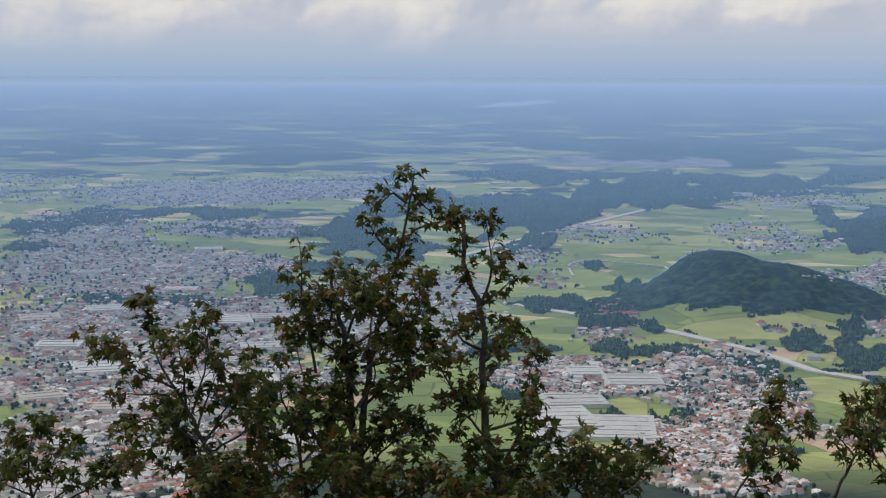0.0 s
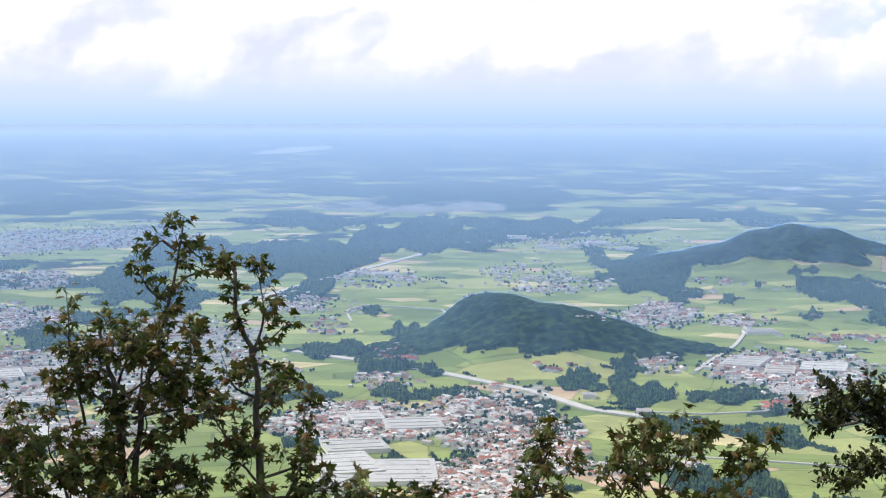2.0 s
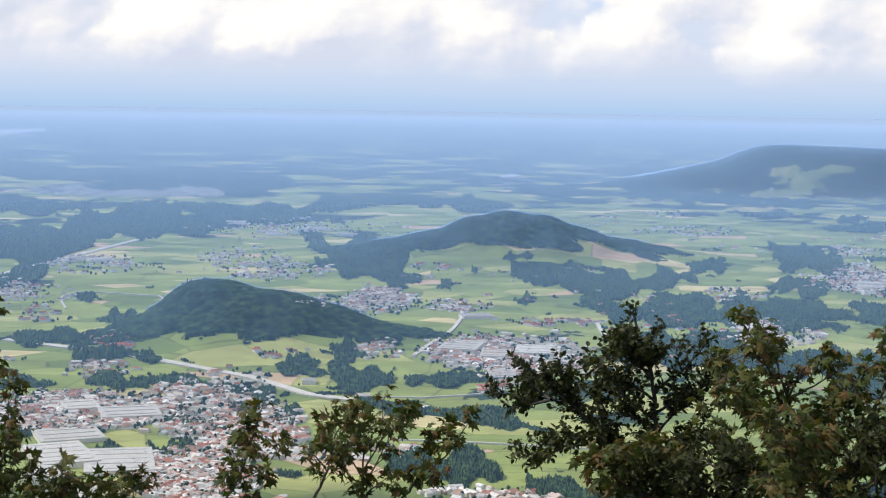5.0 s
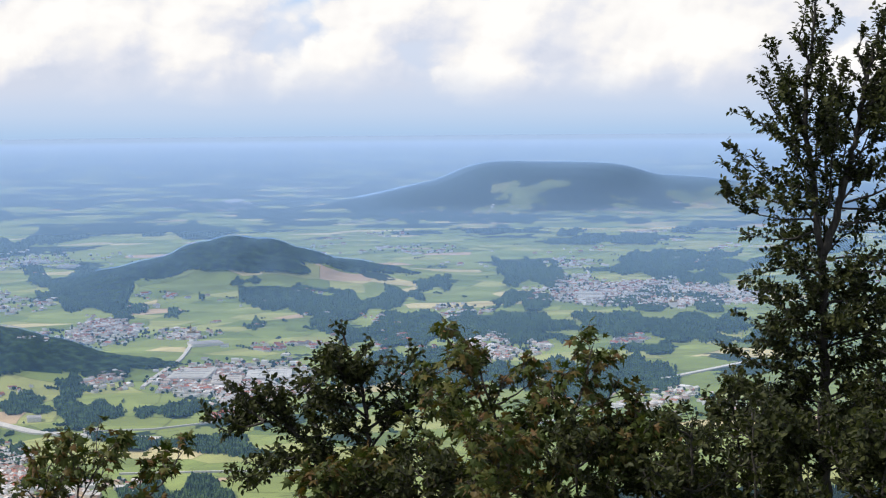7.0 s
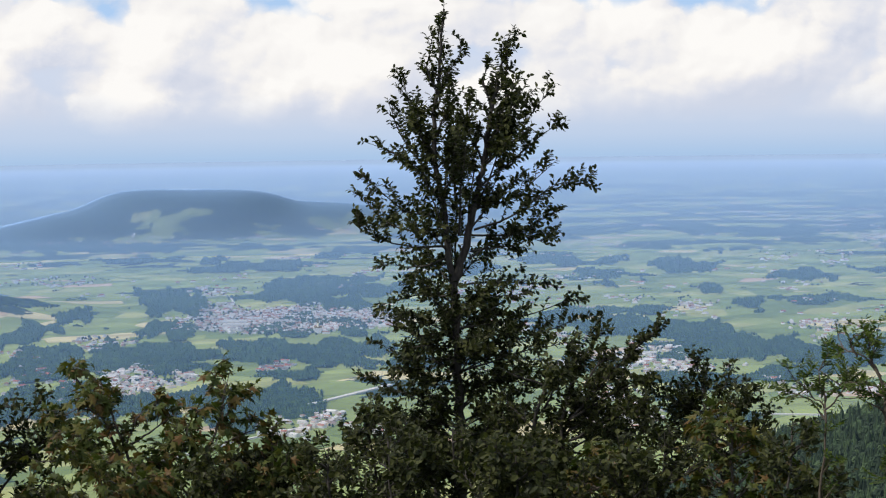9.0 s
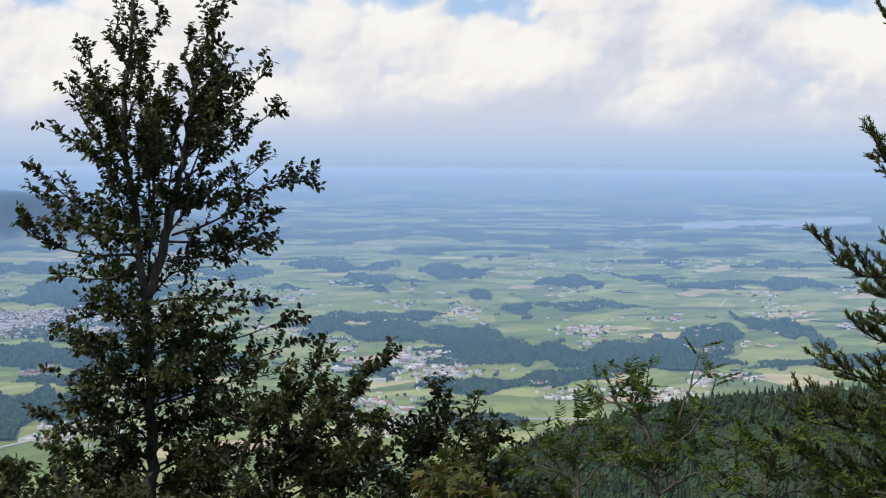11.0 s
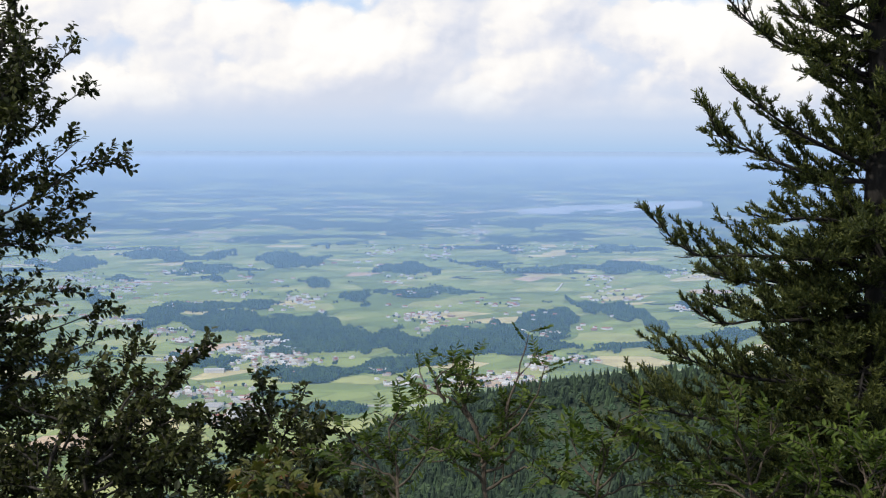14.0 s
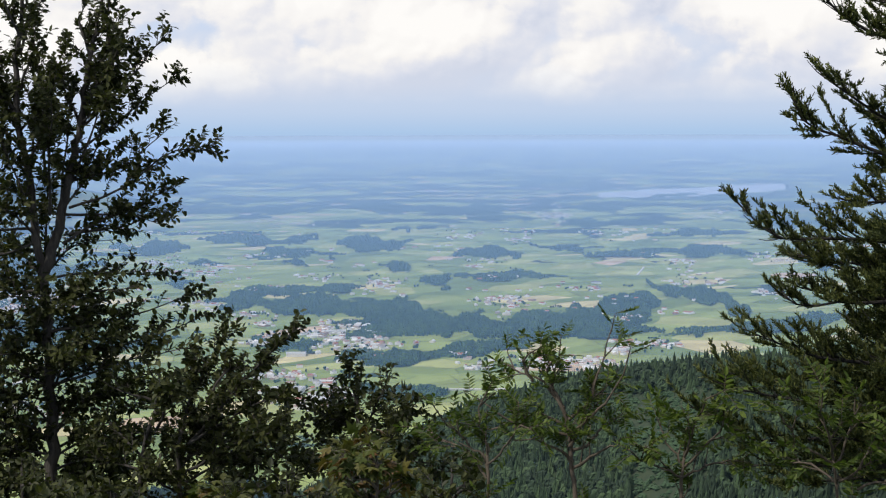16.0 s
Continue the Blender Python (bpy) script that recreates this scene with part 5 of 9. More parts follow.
plant.limb([(-3.02, 10.37, -2.12), (-3.02, 10.19, -1.71), (-3.00, 10.01, -1.24)], 0.012, 1.0)
plant.limb([(-3.07, 10.36, -1.66), (-3.16, 10.34, -1.51), (-3.20, 10.33, -1.48)], 0.012, 1.0)
plant.limb([(-2.82, 10.43, -2.05), (-2.98, 10.46, -1.91), (-3.07, 10.51, -1.76)], 0.012, 1.0)
plant.limb([(-2.87, 10.41, -1.74), (-2.89, 10.58, -1.61), (-2.91, 10.74, -1.53)], 0.012, 1.0)
plant.limb([(-2.82, 10.43, -1.89), (-2.67, 10.23, -1.63), (-2.57, 10.02, -1.41)], 0.012, 1.0)
plant.limb([(-2.82, 10.43, -1.97), (-2.52, 10.39, -1.73), (-2.45, 10.29, -1.48)], 0.012, 1.0)
plant.limb([(-2.73, 10.45, -2.05), (-2.33, 10.31, -1.71), (-2.24, 10.10, -1.45)], 0.012, 1.0)
plant.limb([(-2.73, 10.45, -2.09), (-2.40, 10.71, -2.00), (-2.36, 10.89, -1.80)], 0.012, 1.0)
plant.limb([(-1.93, 10.63, -1.97), (-2.12, 10.70, -1.91), (-2.20, 10.80, -1.78)], 0.012, 1.0)
plant.limb([(-1.93, 10.63, -2.05), (-1.78, 10.39, -1.92), (-1.59, 10.16, -1.83)], 0.012, 1.0)
plant.limb([(-1.93, 10.63, -2.20), (-1.88, 10.91, -2.10), (-1.88, 11.18, -1.95)], 0.012, 1.0)
plant.limb([(-1.87, 10.64, -2.51), (-1.65, 10.94, -2.49), (-1.61, 11.21, -2.44)], 0.012, 1.0)
plant.limb([(-1.83, 10.64, -2.66), (-1.55, 10.78, -2.64), (-1.41, 10.88, -2.60)], 0.012, 1.0)
plant.limb([(-1.80, 10.65, -2.78), (-1.66, 10.74, -2.37), (-1.65, 10.80, -2.07)], 0.012, 1.0)
plant.limb([(-2.73, 10.45, -2.36), (-2.39, 10.34, -2.09), (-2.12, 10.20, -1.98)], 0.012, 1.0)
plant.limb([(-1.91, 10.63, -2.36), (-2.08, 10.32, -2.18), (-2.13, 10.03, -1.98)], 0.012, 1.0)
plant.limb([(-2.73, 10.45, -2.59), (-2.44, 10.54, -2.44), (-2.25, 10.60, -2.36)], 0.012, 1.0)
plant.limb([(-2.76, 10.44, -2.90), (-2.95, 10.13, -2.53), (-2.95, 9.88, -2.24)], 0.012, 1.0)
plant.limb([(-2.76, 10.44, -2.74), (-2.54, 10.32, -2.47), (-2.42, 10.17, -2.21)], 0.012, 1.0)
plant.limb([(-1.87, 10.64, -2.59), (-2.00, 10.47, -2.40), (-2.08, 10.30, -2.29)], 0.012, 1.0)
plant.limb([(-2.76, 10.44, -2.98), (-2.44, 10.25, -2.68), (-2.17, 10.04, -2.50)], 0.012, 1.0)
plant.limb([(-1.81, 10.65, -2.90), (-1.98, 10.60, -2.74), (-2.09, 10.56, -2.58)], 0.012, 1.0)
plant.limb([(-2.67, 10.26, -1.94), (-2.84, 10.18, -1.70), (-2.89, 10.13, -1.55)], 0.012, 1.2)
plant.limb([(-2.67, 10.26, -2.01), (-2.65, 10.46, -1.82), (-2.67, 10.66, -1.70)], 0.012, 1.2)
plant.limb([(-2.67, 10.26, -2.09), (-2.46, 10.32, -1.86), (-2.41, 10.34, -1.71)], 0.012, 1.2)
plant.limb([(-2.70, 10.25, -2.24), (-2.84, 10.29, -2.02), (-2.91, 10.36, -1.89)], 0.012, 1.2)
plant.limb([(-2.70, 10.25, -2.31), (-2.60, 10.28, -2.09), (-2.64, 10.27, -1.94)], 0.012, 1.2)
plant.limb([(-2.68, 10.26, -2.62), (-2.84, 10.31, -2.41), (-2.98, 10.36, -2.27)], 0.012, 1.2)
plant.limb([(-2.68, 10.26, -2.77), (-2.49, 10.28, -2.57), (-2.38, 10.28, -2.45)], 0.012, 1.2)
plant.limb([(-1.80, 10.45, -2.92), (-1.85, 10.31, -2.66), (-1.88, 10.18, -2.52)], 0.012, 1.2)
plant.limb([(-1.76, 10.45, -2.88), (-1.66, 10.75, -2.80), (-1.62, 11.04, -2.75)], 0.012, 1.2)
plant.limb([(-2.71, 10.25, -3.00), (-2.93, 10.48, -2.84), (-3.12, 10.71, -2.79)], 0.012, 1.2)
plant.limb([(-2.68, 10.26, -3.00), (-2.58, 10.48, -2.90), (-2.58, 10.67, -2.83)], 0.012, 1.2)
plant.stem([(-3.30, 9.76, -3.84), (-3.43, 9.71, -2.90), (-3.59, 9.65, -2.37), (-3.72, 9.61, -2.11)], 0.03, 0.009)
plant.limb([(-3.72, 9.61, -2.11), (-3.87, 9.67, -1.88), (-3.95, 9.76, -1.62)], 0.009, 1.0)
plant.limb([(-3.72, 9.61, -2.11), (-3.94, 9.41, -1.94), (-3.97, 9.28, -1.83)], 0.009, 1.0)
plant.limb([(-3.94, 9.51, -1.96), (-4.04, 9.31, -1.84), (-4.06, 9.14, -1.74)], 0.009, 1.0)
plant.limb([(-3.66, 9.63, -2.23), (-3.64, 9.51, -1.95), (-3.62, 9.39, -1.77)], 0.009, 1.0)
plant.limb([(-3.62, 9.64, -2.26), (-3.45, 9.45, -1.93), (-3.35, 9.23, -1.61)], 0.009, 1.0)
plant.limb([(-3.56, 9.67, -2.45), (-3.40, 9.88, -2.19), (-3.38, 10.04, -2.00)], 0.009, 1.0)
plant.limb([(-3.75, 9.59, -2.15), (-3.89, 9.48, -2.10), (-3.95, 9.39, -2.08)], 0.009, 1.0)
plant.limb([(-3.59, 9.65, -2.45), (-3.93, 9.73, -2.33), (-4.18, 9.84, -2.45)], 0.009, 1.0)
plant.limb([(-3.59, 9.65, -2.52), (-3.40, 9.65, -2.22), (-3.30, 9.62, -2.06)], 0.009, 1.0)
plant.limb([(-3.53, 9.68, -2.60), (-3.85, 9.83, -2.50), (-4.12, 10.00, -2.59)], 0.009, 1.0)
plant.limb([(-3.46, 9.70, -2.75), (-3.69, 9.82, -2.57), (-3.90, 9.95, -2.38)], 0.009, 1.0)
plant.limb([(-3.49, 9.69, -2.52), (-3.20, 9.50, -2.32), (-3.01, 9.26, -2.19)], 0.009, 1.0)
plant.limb([(-3.46, 9.70, -2.75), (-3.64, 9.46, -2.62), (-3.77, 9.24, -2.57)], 0.009, 1.0)
plant.limb([(-3.43, 9.71, -2.82), (-3.30, 10.00, -2.66), (-3.26, 10.25, -2.61)], 0.009, 1.0)
plant.limb([(-3.59, 9.65, -2.37), (-3.48, 9.68, -2.12), (-3.44, 9.67, -2.01)], 0.009, 1.0)
plant.limb([(-3.45, 9.71, -2.82), (-3.41, 10.00, -2.75), (-3.43, 10.28, -2.66)], 0.009, 1.0)
plant.stem([(-2.94, 10.08, -3.93), (-2.99, 10.07, -2.97), (-3.07, 10.04, -2.44)], 0.03, 0.009)
plant.limb([(-3.07, 10.04, -2.44), (-3.13, 9.96, -2.12), (-3.11, 9.91, -1.93)], 0.009, 1.0)
plant.limb([(-3.07, 10.04, -2.44), (-3.17, 9.76, -2.23), (-3.15, 9.51, -2.07)], 0.009, 1.0)
plant.limb([(-3.04, 10.05, -2.59), (-3.02, 10.13, -2.23), (-3.10, 10.19, -1.86)], 0.009, 1.0)
plant.limb([(-3.02, 10.06, -2.66), (-2.91, 10.25, -2.48), (-2.91, 10.41, -2.28)], 0.009, 1.0)
plant.limb([(-3.01, 10.06, -2.81), (-3.14, 9.88, -2.63), (-3.17, 9.74, -2.48)], 0.009, 1.0)
plant.limb([(-2.99, 10.07, -2.89), (-2.73, 9.90, -2.61), (-2.60, 9.69, -2.41)], 0.009, 1.0)
plant.stem([(-4.49, 9.27, -3.76), (-4.53, 9.25, -2.83), (-4.56, 9.24, -2.62)], 0.02, 0.008)
plant.limb([(-4.56, 9.24, -2.62), (-4.48, 9.17, -2.38), (-4.39, 9.11, -2.23)], 0.008, 1.0)
plant.limb([(-4.56, 9.24, -2.62), (-4.76, 9.43, -2.57), (-4.92, 9.63, -2.59)], 0.008, 1.0)
plant.limb([(-4.53, 9.25, -2.76), (-4.48, 9.44, -2.59), (-4.49, 9.59, -2.50)], 0.008, 1.0)
plant.limb([(-4.53, 9.25, -2.76), (-4.55, 9.00, -2.63), (-4.50, 8.79, -2.53)], 0.008, 1.0)
plant.limb([(-4.50, 9.27, -2.84), (-4.22, 9.24, -2.67), (-4.07, 9.15, -2.60)], 0.008, 1.0)
plant.limb([(-4.41, 9.31, -2.84), (-4.00, 9.25, -2.62), (-3.82, 9.08, -2.50)], 0.008, 1.0)
plant.finish()

plant = Plant("maple", "thin maple shoots with reddish leaf tips on bare twigs", "maple", 2)
plant.stem([(-0.38, 10.39, -3.38), (-0.23, 10.39, -2.78), (-0.08, 10.40, -2.52), (-0.03, 10.40, -2.33)], 0.018, 0.006)
plant.limb([(-0.08, 10.40, -2.52), (-0.01, 10.15, -2.24), (0.04, 9.91, -2.01)], 0.006, 0.8)
plant.limb([(-0.10, 10.40, -2.57), (0.05, 10.57, -2.52), (0.16, 10.73, -2.45)], 0.006, 0.8)
plant.limb([(-0.03, 10.40, -2.33), (-0.00, 10.22, -2.22), (-0.07, 10.04, -2.14)], 0.006, 0.8)
plant.limb([(-0.19, 10.40, -2.74), (-0.01, 10.43, -2.71), (0.05, 10.47, -2.61)], 0.006, 0.8)
plant.stem([(0.29, 10.30, -3.36), (0.38, 10.29, -2.72), (0.48, 10.29, -2.49), (0.52, 10.29, -2.34)], 0.02, 0.006)
plant.stem([(0.69, 10.28, -3.35), (0.71, 10.28, -2.68), (0.72, 10.28, -2.38)], 0.018, 0.006)
plant.limb([(0.52, 10.29, -2.34), (0.54, 10.26, -2.19), (0.58, 10.23, -2.08)], 0.006, 0.9)
plant.limb([(0.48, 10.29, -2.49), (0.39, 10.12, -2.34), (0.36, 9.95, -2.28)], 0.006, 0.9)
plant.limb([(0.72, 10.28, -2.38), (0.82, 10.40, -2.30), (0.86, 10.53, -2.07)], 0.006, 0.9)
plant.limb([(0.72, 10.28, -2.38), (0.68, 10.08, -2.19), (0.65, 9.87, -2.04)], 0.006, 0.9)
plant.limb([(0.72, 10.28, -2.57), (0.82, 10.35, -2.43), (0.94, 10.43, -2.19)], 0.006, 0.9)
plant.limb([(0.52, 10.29, -2.34), (0.46, 10.08, -2.26), (0.42, 9.86, -2.14)], 0.006, 0.9)
plant.limb([(0.71, 10.28, -2.60), (0.58, 10.24, -2.44), (0.63, 10.20, -2.25)], 0.006, 0.9)
plant.limb([(0.72, 10.28, -2.49), (0.86, 10.11, -2.19), (0.91, 9.94, -2.07)], 0.006, 0.9)
plant.limb([(0.72, 10.28, -2.68), (0.79, 10.15, -2.57), (0.87, 10.01, -2.50)], 0.006, 0.9)
plant.limb([(0.71, 10.28, -2.53), (0.63, 10.55, -2.44), (0.58, 10.82, -2.42)], 0.006, 0.9)
plant.stem([(0.73, 10.28, -3.35), (0.94, 10.26, -2.71), (1.16, 10.24, -2.47), (1.30, 10.23, -2.33), (1.38, 10.22, -2.19)], 0.016, 0.004)
plant.limb([(1.07, 10.25, -2.54), (1.14, 10.42, -2.41), (1.17, 10.58, -2.36)], 0.005, 0.3)
plant.limb([(0.87, 10.27, -2.71), (1.01, 10.15, -2.57), (1.10, 10.03, -2.50)], 0.005, 0.3)
plant.limb([(1.30, 10.23, -2.33), (1.29, 10.45, -2.31), (1.28, 10.66, -2.32)], 0.005, 0.3)
plant.stem([(-1.03, 10.24, -3.33), (-1.10, 10.23, -2.73), (-1.13, 10.23, -2.58)], 0.016, 0.006)
plant.limb([(-1.13, 10.23, -2.58), (-1.15, 10.06, -2.50), (-1.18, 9.89, -2.42)], 0.006, 1)
plant.limb([(-1.11, 10.23, -2.66), (-0.98, 10.18, -2.54), (-0.90, 10.13, -2.53)], 0.006, 1)
plant.limb([(-0.96, 10.25, -2.81), (-0.79, 10.46, -2.72), (-0.78, 10.66, -2.65)], 0.006, 1)
plant.limb([(-1.17, 10.22, -2.73), (-1.29, 10.29, -2.63), (-1.33, 10.36, -2.62)], 0.006, 1)
plant.stem([(-1.12, 10.54, -3.68), (-1.17, 10.54, -2.98), (-1.19, 10.53, -2.83)], 0.02, 0.006)
plant.limb([(-1.19, 10.53, -2.83), (-1.18, 10.31, -2.62), (-1.13, 10.09, -2.46)], 0.007, 1)
plant.limb([(-1.18, 10.53, -2.87), (-1.01, 10.83, -2.82), (-0.85, 11.12, -2.79)], 0.007, 1)
plant.limb([(-1.17, 10.54, -2.95), (-1.30, 10.36, -2.79), (-1.37, 10.19, -2.71)], 0.007, 1)
plant.limb([(-1.17, 10.54, -2.98), (-0.94, 10.42, -2.79), (-0.86, 10.29, -2.68)], 0.007, 1)
plant.finish()

plant = Plant("young_beech", "bushy young beech with dark green leaves", "beech", 3)
plant.stem([(2.67, 10.11, -3.48), (2.65, 10.11, -2.62), (2.62, 10.12, -2.16), (2.59, 10.13, -1.81), (2.51, 10.15, -1.62), (2.47, 10.15, -1.43)], 0.05, 0.008)
plant.limb([(2.62, 10.12, -2.47), (2.31, 10.29, -2.23), (1.99, 10.45, -2.04), (1.65, 10.60, -2.02)], 0.012, 1.5)
plant.limb([(2.23, 10.20, -2.17), (1.94, 10.16, -1.89), (1.70, 10.09, -1.72)], 0.012, 1.5)
plant.limb([(2.58, 10.13, -2.62), (2.19, 10.09, -2.31), (1.71, 10.06, -2.37)], 0.012, 1.5)
plant.limb([(2.43, 10.16, -2.35), (2.13, 9.98, -2.17), (1.77, 9.80, -2.30)], 0.012, 1.5)
plant.limb([(2.59, 10.13, -1.85), (2.40, 9.94, -1.62), (2.31, 9.72, -1.47)], 0.012, 1.5)
plant.limb([(2.61, 10.12, -1.93), (2.82, 10.12, -1.78), (2.93, 10.14, -1.64)], 0.012, 1.5)
plant.limb([(2.62, 10.12, -2.08), (2.92, 9.90, -1.83), (2.98, 9.74, -1.64)], 0.012, 1.5)
plant.limb([(2.62, 10.12, -2.00), (2.30, 10.25, -1.81), (2.20, 10.32, -1.78)], 0.012, 1.5)
plant.limb([(2.59, 10.13, -1.81), (2.32, 10.11, -1.68), (2.21, 10.06, -1.78)], 0.012, 1.5)
plant.limb([(2.59, 10.13, -1.77), (2.58, 10.10, -1.61), (2.60, 10.07, -1.53)], 0.012, 1.5)
plant.limb([(2.62, 10.12, -2.12), (2.41, 10.43, -1.97), (2.39, 10.70, -2.01)], 0.012, 1.5)
plant.limb([(2.64, 10.12, -2.23), (2.43, 10.15, -2.07), (2.28, 10.17, -2.11)], 0.012, 1.5)
plant.limb([(2.64, 10.12, -2.35), (2.89, 10.10, -2.21), (2.98, 10.12, -2.10)], 0.012, 1.5)
plant.limb([(2.64, 10.12, -2.47), (2.47, 10.36, -2.39), (2.36, 10.59, -2.47)], 0.012, 1.5)
plant.limb([(2.64, 10.12, -2.43), (2.76, 9.91, -2.28), (2.79, 9.72, -2.16)], 0.012, 1.5)
plant.limb([(2.14, 10.22, -2.09), (2.03, 10.04, -1.88), (1.93, 9.86, -1.77)], 0.012, 1.5)
plant.limb([(1.95, 10.25, -2.01), (1.88, 10.49, -1.95), (1.84, 10.73, -1.95)], 0.012, 1.5)
plant.limb([(1.95, 10.25, -2.01), (1.83, 10.45, -2.09), (1.74, 10.64, -2.16)], 0.012, 1.5)
plant.limb([(2.59, 10.13, -1.77), (2.61, 9.98, -1.64), (2.71, 9.81, -1.58)], 0.012, 1.5)
plant.limb([(2.52, 10.14, -1.66), (2.37, 10.00, -1.63), (2.28, 9.84, -1.67)], 0.012, 1.5)
plant.limb([(2.64, 10.12, -2.23), (2.80, 10.22, -2.03), (2.89, 10.33, -1.98)], 0.012, 1.5)
plant.limb([(2.64, 10.12, -2.50), (2.82, 10.33, -2.49), (2.96, 10.55, -2.54)], 0.012, 1.5)
plant.limb([(2.62, 10.12, -2.54), (2.47, 9.98, -2.39), (2.36, 9.83, -2.38)], 0.012, 1.5)
plant.limb([(2.29, 10.19, -2.21), (2.34, 10.44, -2.08), (2.34, 10.69, -2.07)], 0.012, 1.5)
plant.finish()

plant = Plant("maple", "low maple bush with olive green leaves", "maple", 4)
plant.stem([(3.53, 9.14, -3.26), (3.46, 9.16, -2.46), (3.33, 9.20, -2.10), (3.23, 9.24, -1.81), (3.16, 9.26, -1.59)], 0.03, 0.007)
plant.stem([(3.49, 9.15, -3.26), (3.43, 9.17, -2.38), (3.26, 9.23, -2.02), (3.09, 9.28, -1.59), (2.96, 9.32, -1.37)], 0.025, 0.006)
plant.stem([(3.56, 9.13, -3.26), (3.61, 9.11, -2.38), (3.66, 9.09, -1.95), (3.76, 9.05, -1.70), (3.82, 9.03, -1.44)], 0.022, 0.005)
plant.limb([(3.16, 9.26, -1.59), (3.20, 9.47, -1.55), (3.23, 9.68, -1.48)], 0.009, 1.15)
plant.limb([(3.23, 9.24, -1.81), (3.31, 9.27, -1.64), (3.45, 9.29, -1.54)], 0.009, 1.15)
plant.limb([(2.96, 9.32, -1.37), (2.91, 9.28, -1.35), (2.89, 9.24, -1.32)], 0.009, 1.15)
plant.limb([(3.09, 9.28, -1.59), (2.93, 9.09, -1.52), (2.77, 8.91, -1.53)], 0.009, 1.15)
plant.limb([(3.26, 9.23, -2.02), (2.85, 9.08, -1.83), (2.63, 8.87, -1.78)], 0.009, 1.15)
plant.limb([(3.33, 9.20, -2.10), (3.13, 9.54, -1.96), (2.98, 9.85, -1.82)], 0.009, 1.15)
plant.limb([(3.43, 9.17, -2.31), (3.01, 9.15, -2.13), (2.70, 9.08, -1.99)], 0.009, 1.15)
plant.limb([(3.23, 9.24, -1.81), (3.43, 9.29, -1.72), (3.60, 9.35, -1.66)], 0.009, 1.15)
plant.limb([(3.66, 9.09, -1.95), (3.55, 8.99, -1.71), (3.60, 8.82, -1.46)], 0.009, 1.15)
plant.limb([(3.76, 9.05, -1.70), (3.93, 9.19, -1.62), (4.08, 9.32, -1.57)], 0.009, 1.15)
plant.limb([(3.70, 9.08, -1.88), (3.85, 9.08, -1.81), (4.03, 9.07, -1.75)], 0.009, 1.15)
plant.limb([(3.46, 9.16, -2.31), (3.49, 9.03, -2.00), (3.49, 8.91, -1.76)], 0.009, 1.15)
plant.limb([(3.43, 9.17, -2.38), (3.14, 9.07, -2.23), (2.88, 8.96, -2.16)], 0.009, 1.15)
plant.limb([(3.46, 9.16, -2.46), (3.29, 9.34, -2.38), (3.12, 9.53, -2.41)], 0.009, 1.15)
plant.limb([(3.61, 9.11, -2.31), (3.65, 8.84, -2.04), (3.66, 8.58, -1.89)], 0.009, 1.15)
plant.limb([(3.61, 9.11, -2.38), (3.81, 8.88, -2.13), (3.85, 8.70, -2.03)], 0.009, 1.15)
plant.limb([(3.49, 9.15, -2.46), (3.37, 9.23, -2.28), (3.35, 9.27, -2.11)], 0.009, 1.15)
plant.limb([(3.33, 9.20, -2.10), (3.49, 9.36, -1.99), (3.59, 9.53, -1.92)], 0.009, 1.15)
plant.limb([(3.60, 9.11, -2.17), (3.52, 9.21, -2.04), (3.49, 9.29, -2.01)], 0.009, 1.15)
plant.limb([(3.61, 9.11, -2.24), (3.62, 8.98, -2.07), (3.60, 8.85, -1.97)], 0.009, 1.15)
plant.limb([(3.46, 9.16, -2.38), (3.71, 9.32, -2.33), (3.82, 9.53, -2.31)], 0.009, 1.15)
plant.limb([(3.16, 9.26, -1.88), (2.94, 9.15, -1.77), (2.83, 9.01, -1.74)], 0.009, 1.15)
plant.limb([(3.53, 9.14, -2.46), (3.31, 8.93, -2.25), (3.10, 8.71, -2.12)], 0.009, 1.15)
plant.limb([(3.63, 9.10, -2.38), (3.75, 8.92, -2.24), (3.77, 8.78, -2.18)], 0.009, 1.15)
plant.finish()

plant = Plant("young_beech", "dense low beech scrub with small leaves", "beech", 5)
plant.stem([(4.34, 9.04, -3.31), (4.30, 9.06, -2.49), (4.23, 9.08, -2.20), (4.17, 9.11, -1.98)], 0.02, 0.006)
plant.stem([(4.82, 8.82, -3.28), (4.79, 8.83, -2.48), (4.75, 8.85, -2.12), (4.72, 8.87, -1.90)], 0.02, 0.006)
plant.limb([(4.17, 9.11, -1.98), (4.12, 9.10, -1.87), (4.07, 9.08, -1.78)], 0.008, 1.5)
plant.limb([(4.23, 9.08, -2.13), (4.23, 8.82, -1.93), (4.17, 8.57, -1.80)], 0.008, 1.5)
plant.limb([(4.23, 9.08, -2.20), (3.97, 9.00, -2.02), (3.84, 8.85, -1.92)], 0.008, 1.5)
plant.limb([(4.27, 9.07, -2.31), (4.43, 8.92, -2.11), (4.47, 8.82, -1.98)], 0.008, 1.5)
plant.limb([(4.30, 9.06, -2.42), (4.12, 9.18, -2.25), (4.03, 9.25, -2.22)], 0.008, 1.5)
plant.limb([(4.72, 8.87, -1.90), (4.61, 8.69, -1.72), (4.54, 8.49, -1.62)], 0.008, 1.5)
plant.limb([(4.72, 8.87, -1.97), (4.78, 8.75, -1.81), (4.79, 8.66, -1.72)], 0.008, 1.5)
plant.limb([(4.72, 8.87, -2.04), (4.70, 9.12, -1.94), (4.76, 9.33, -1.91)], 0.008, 1.5)
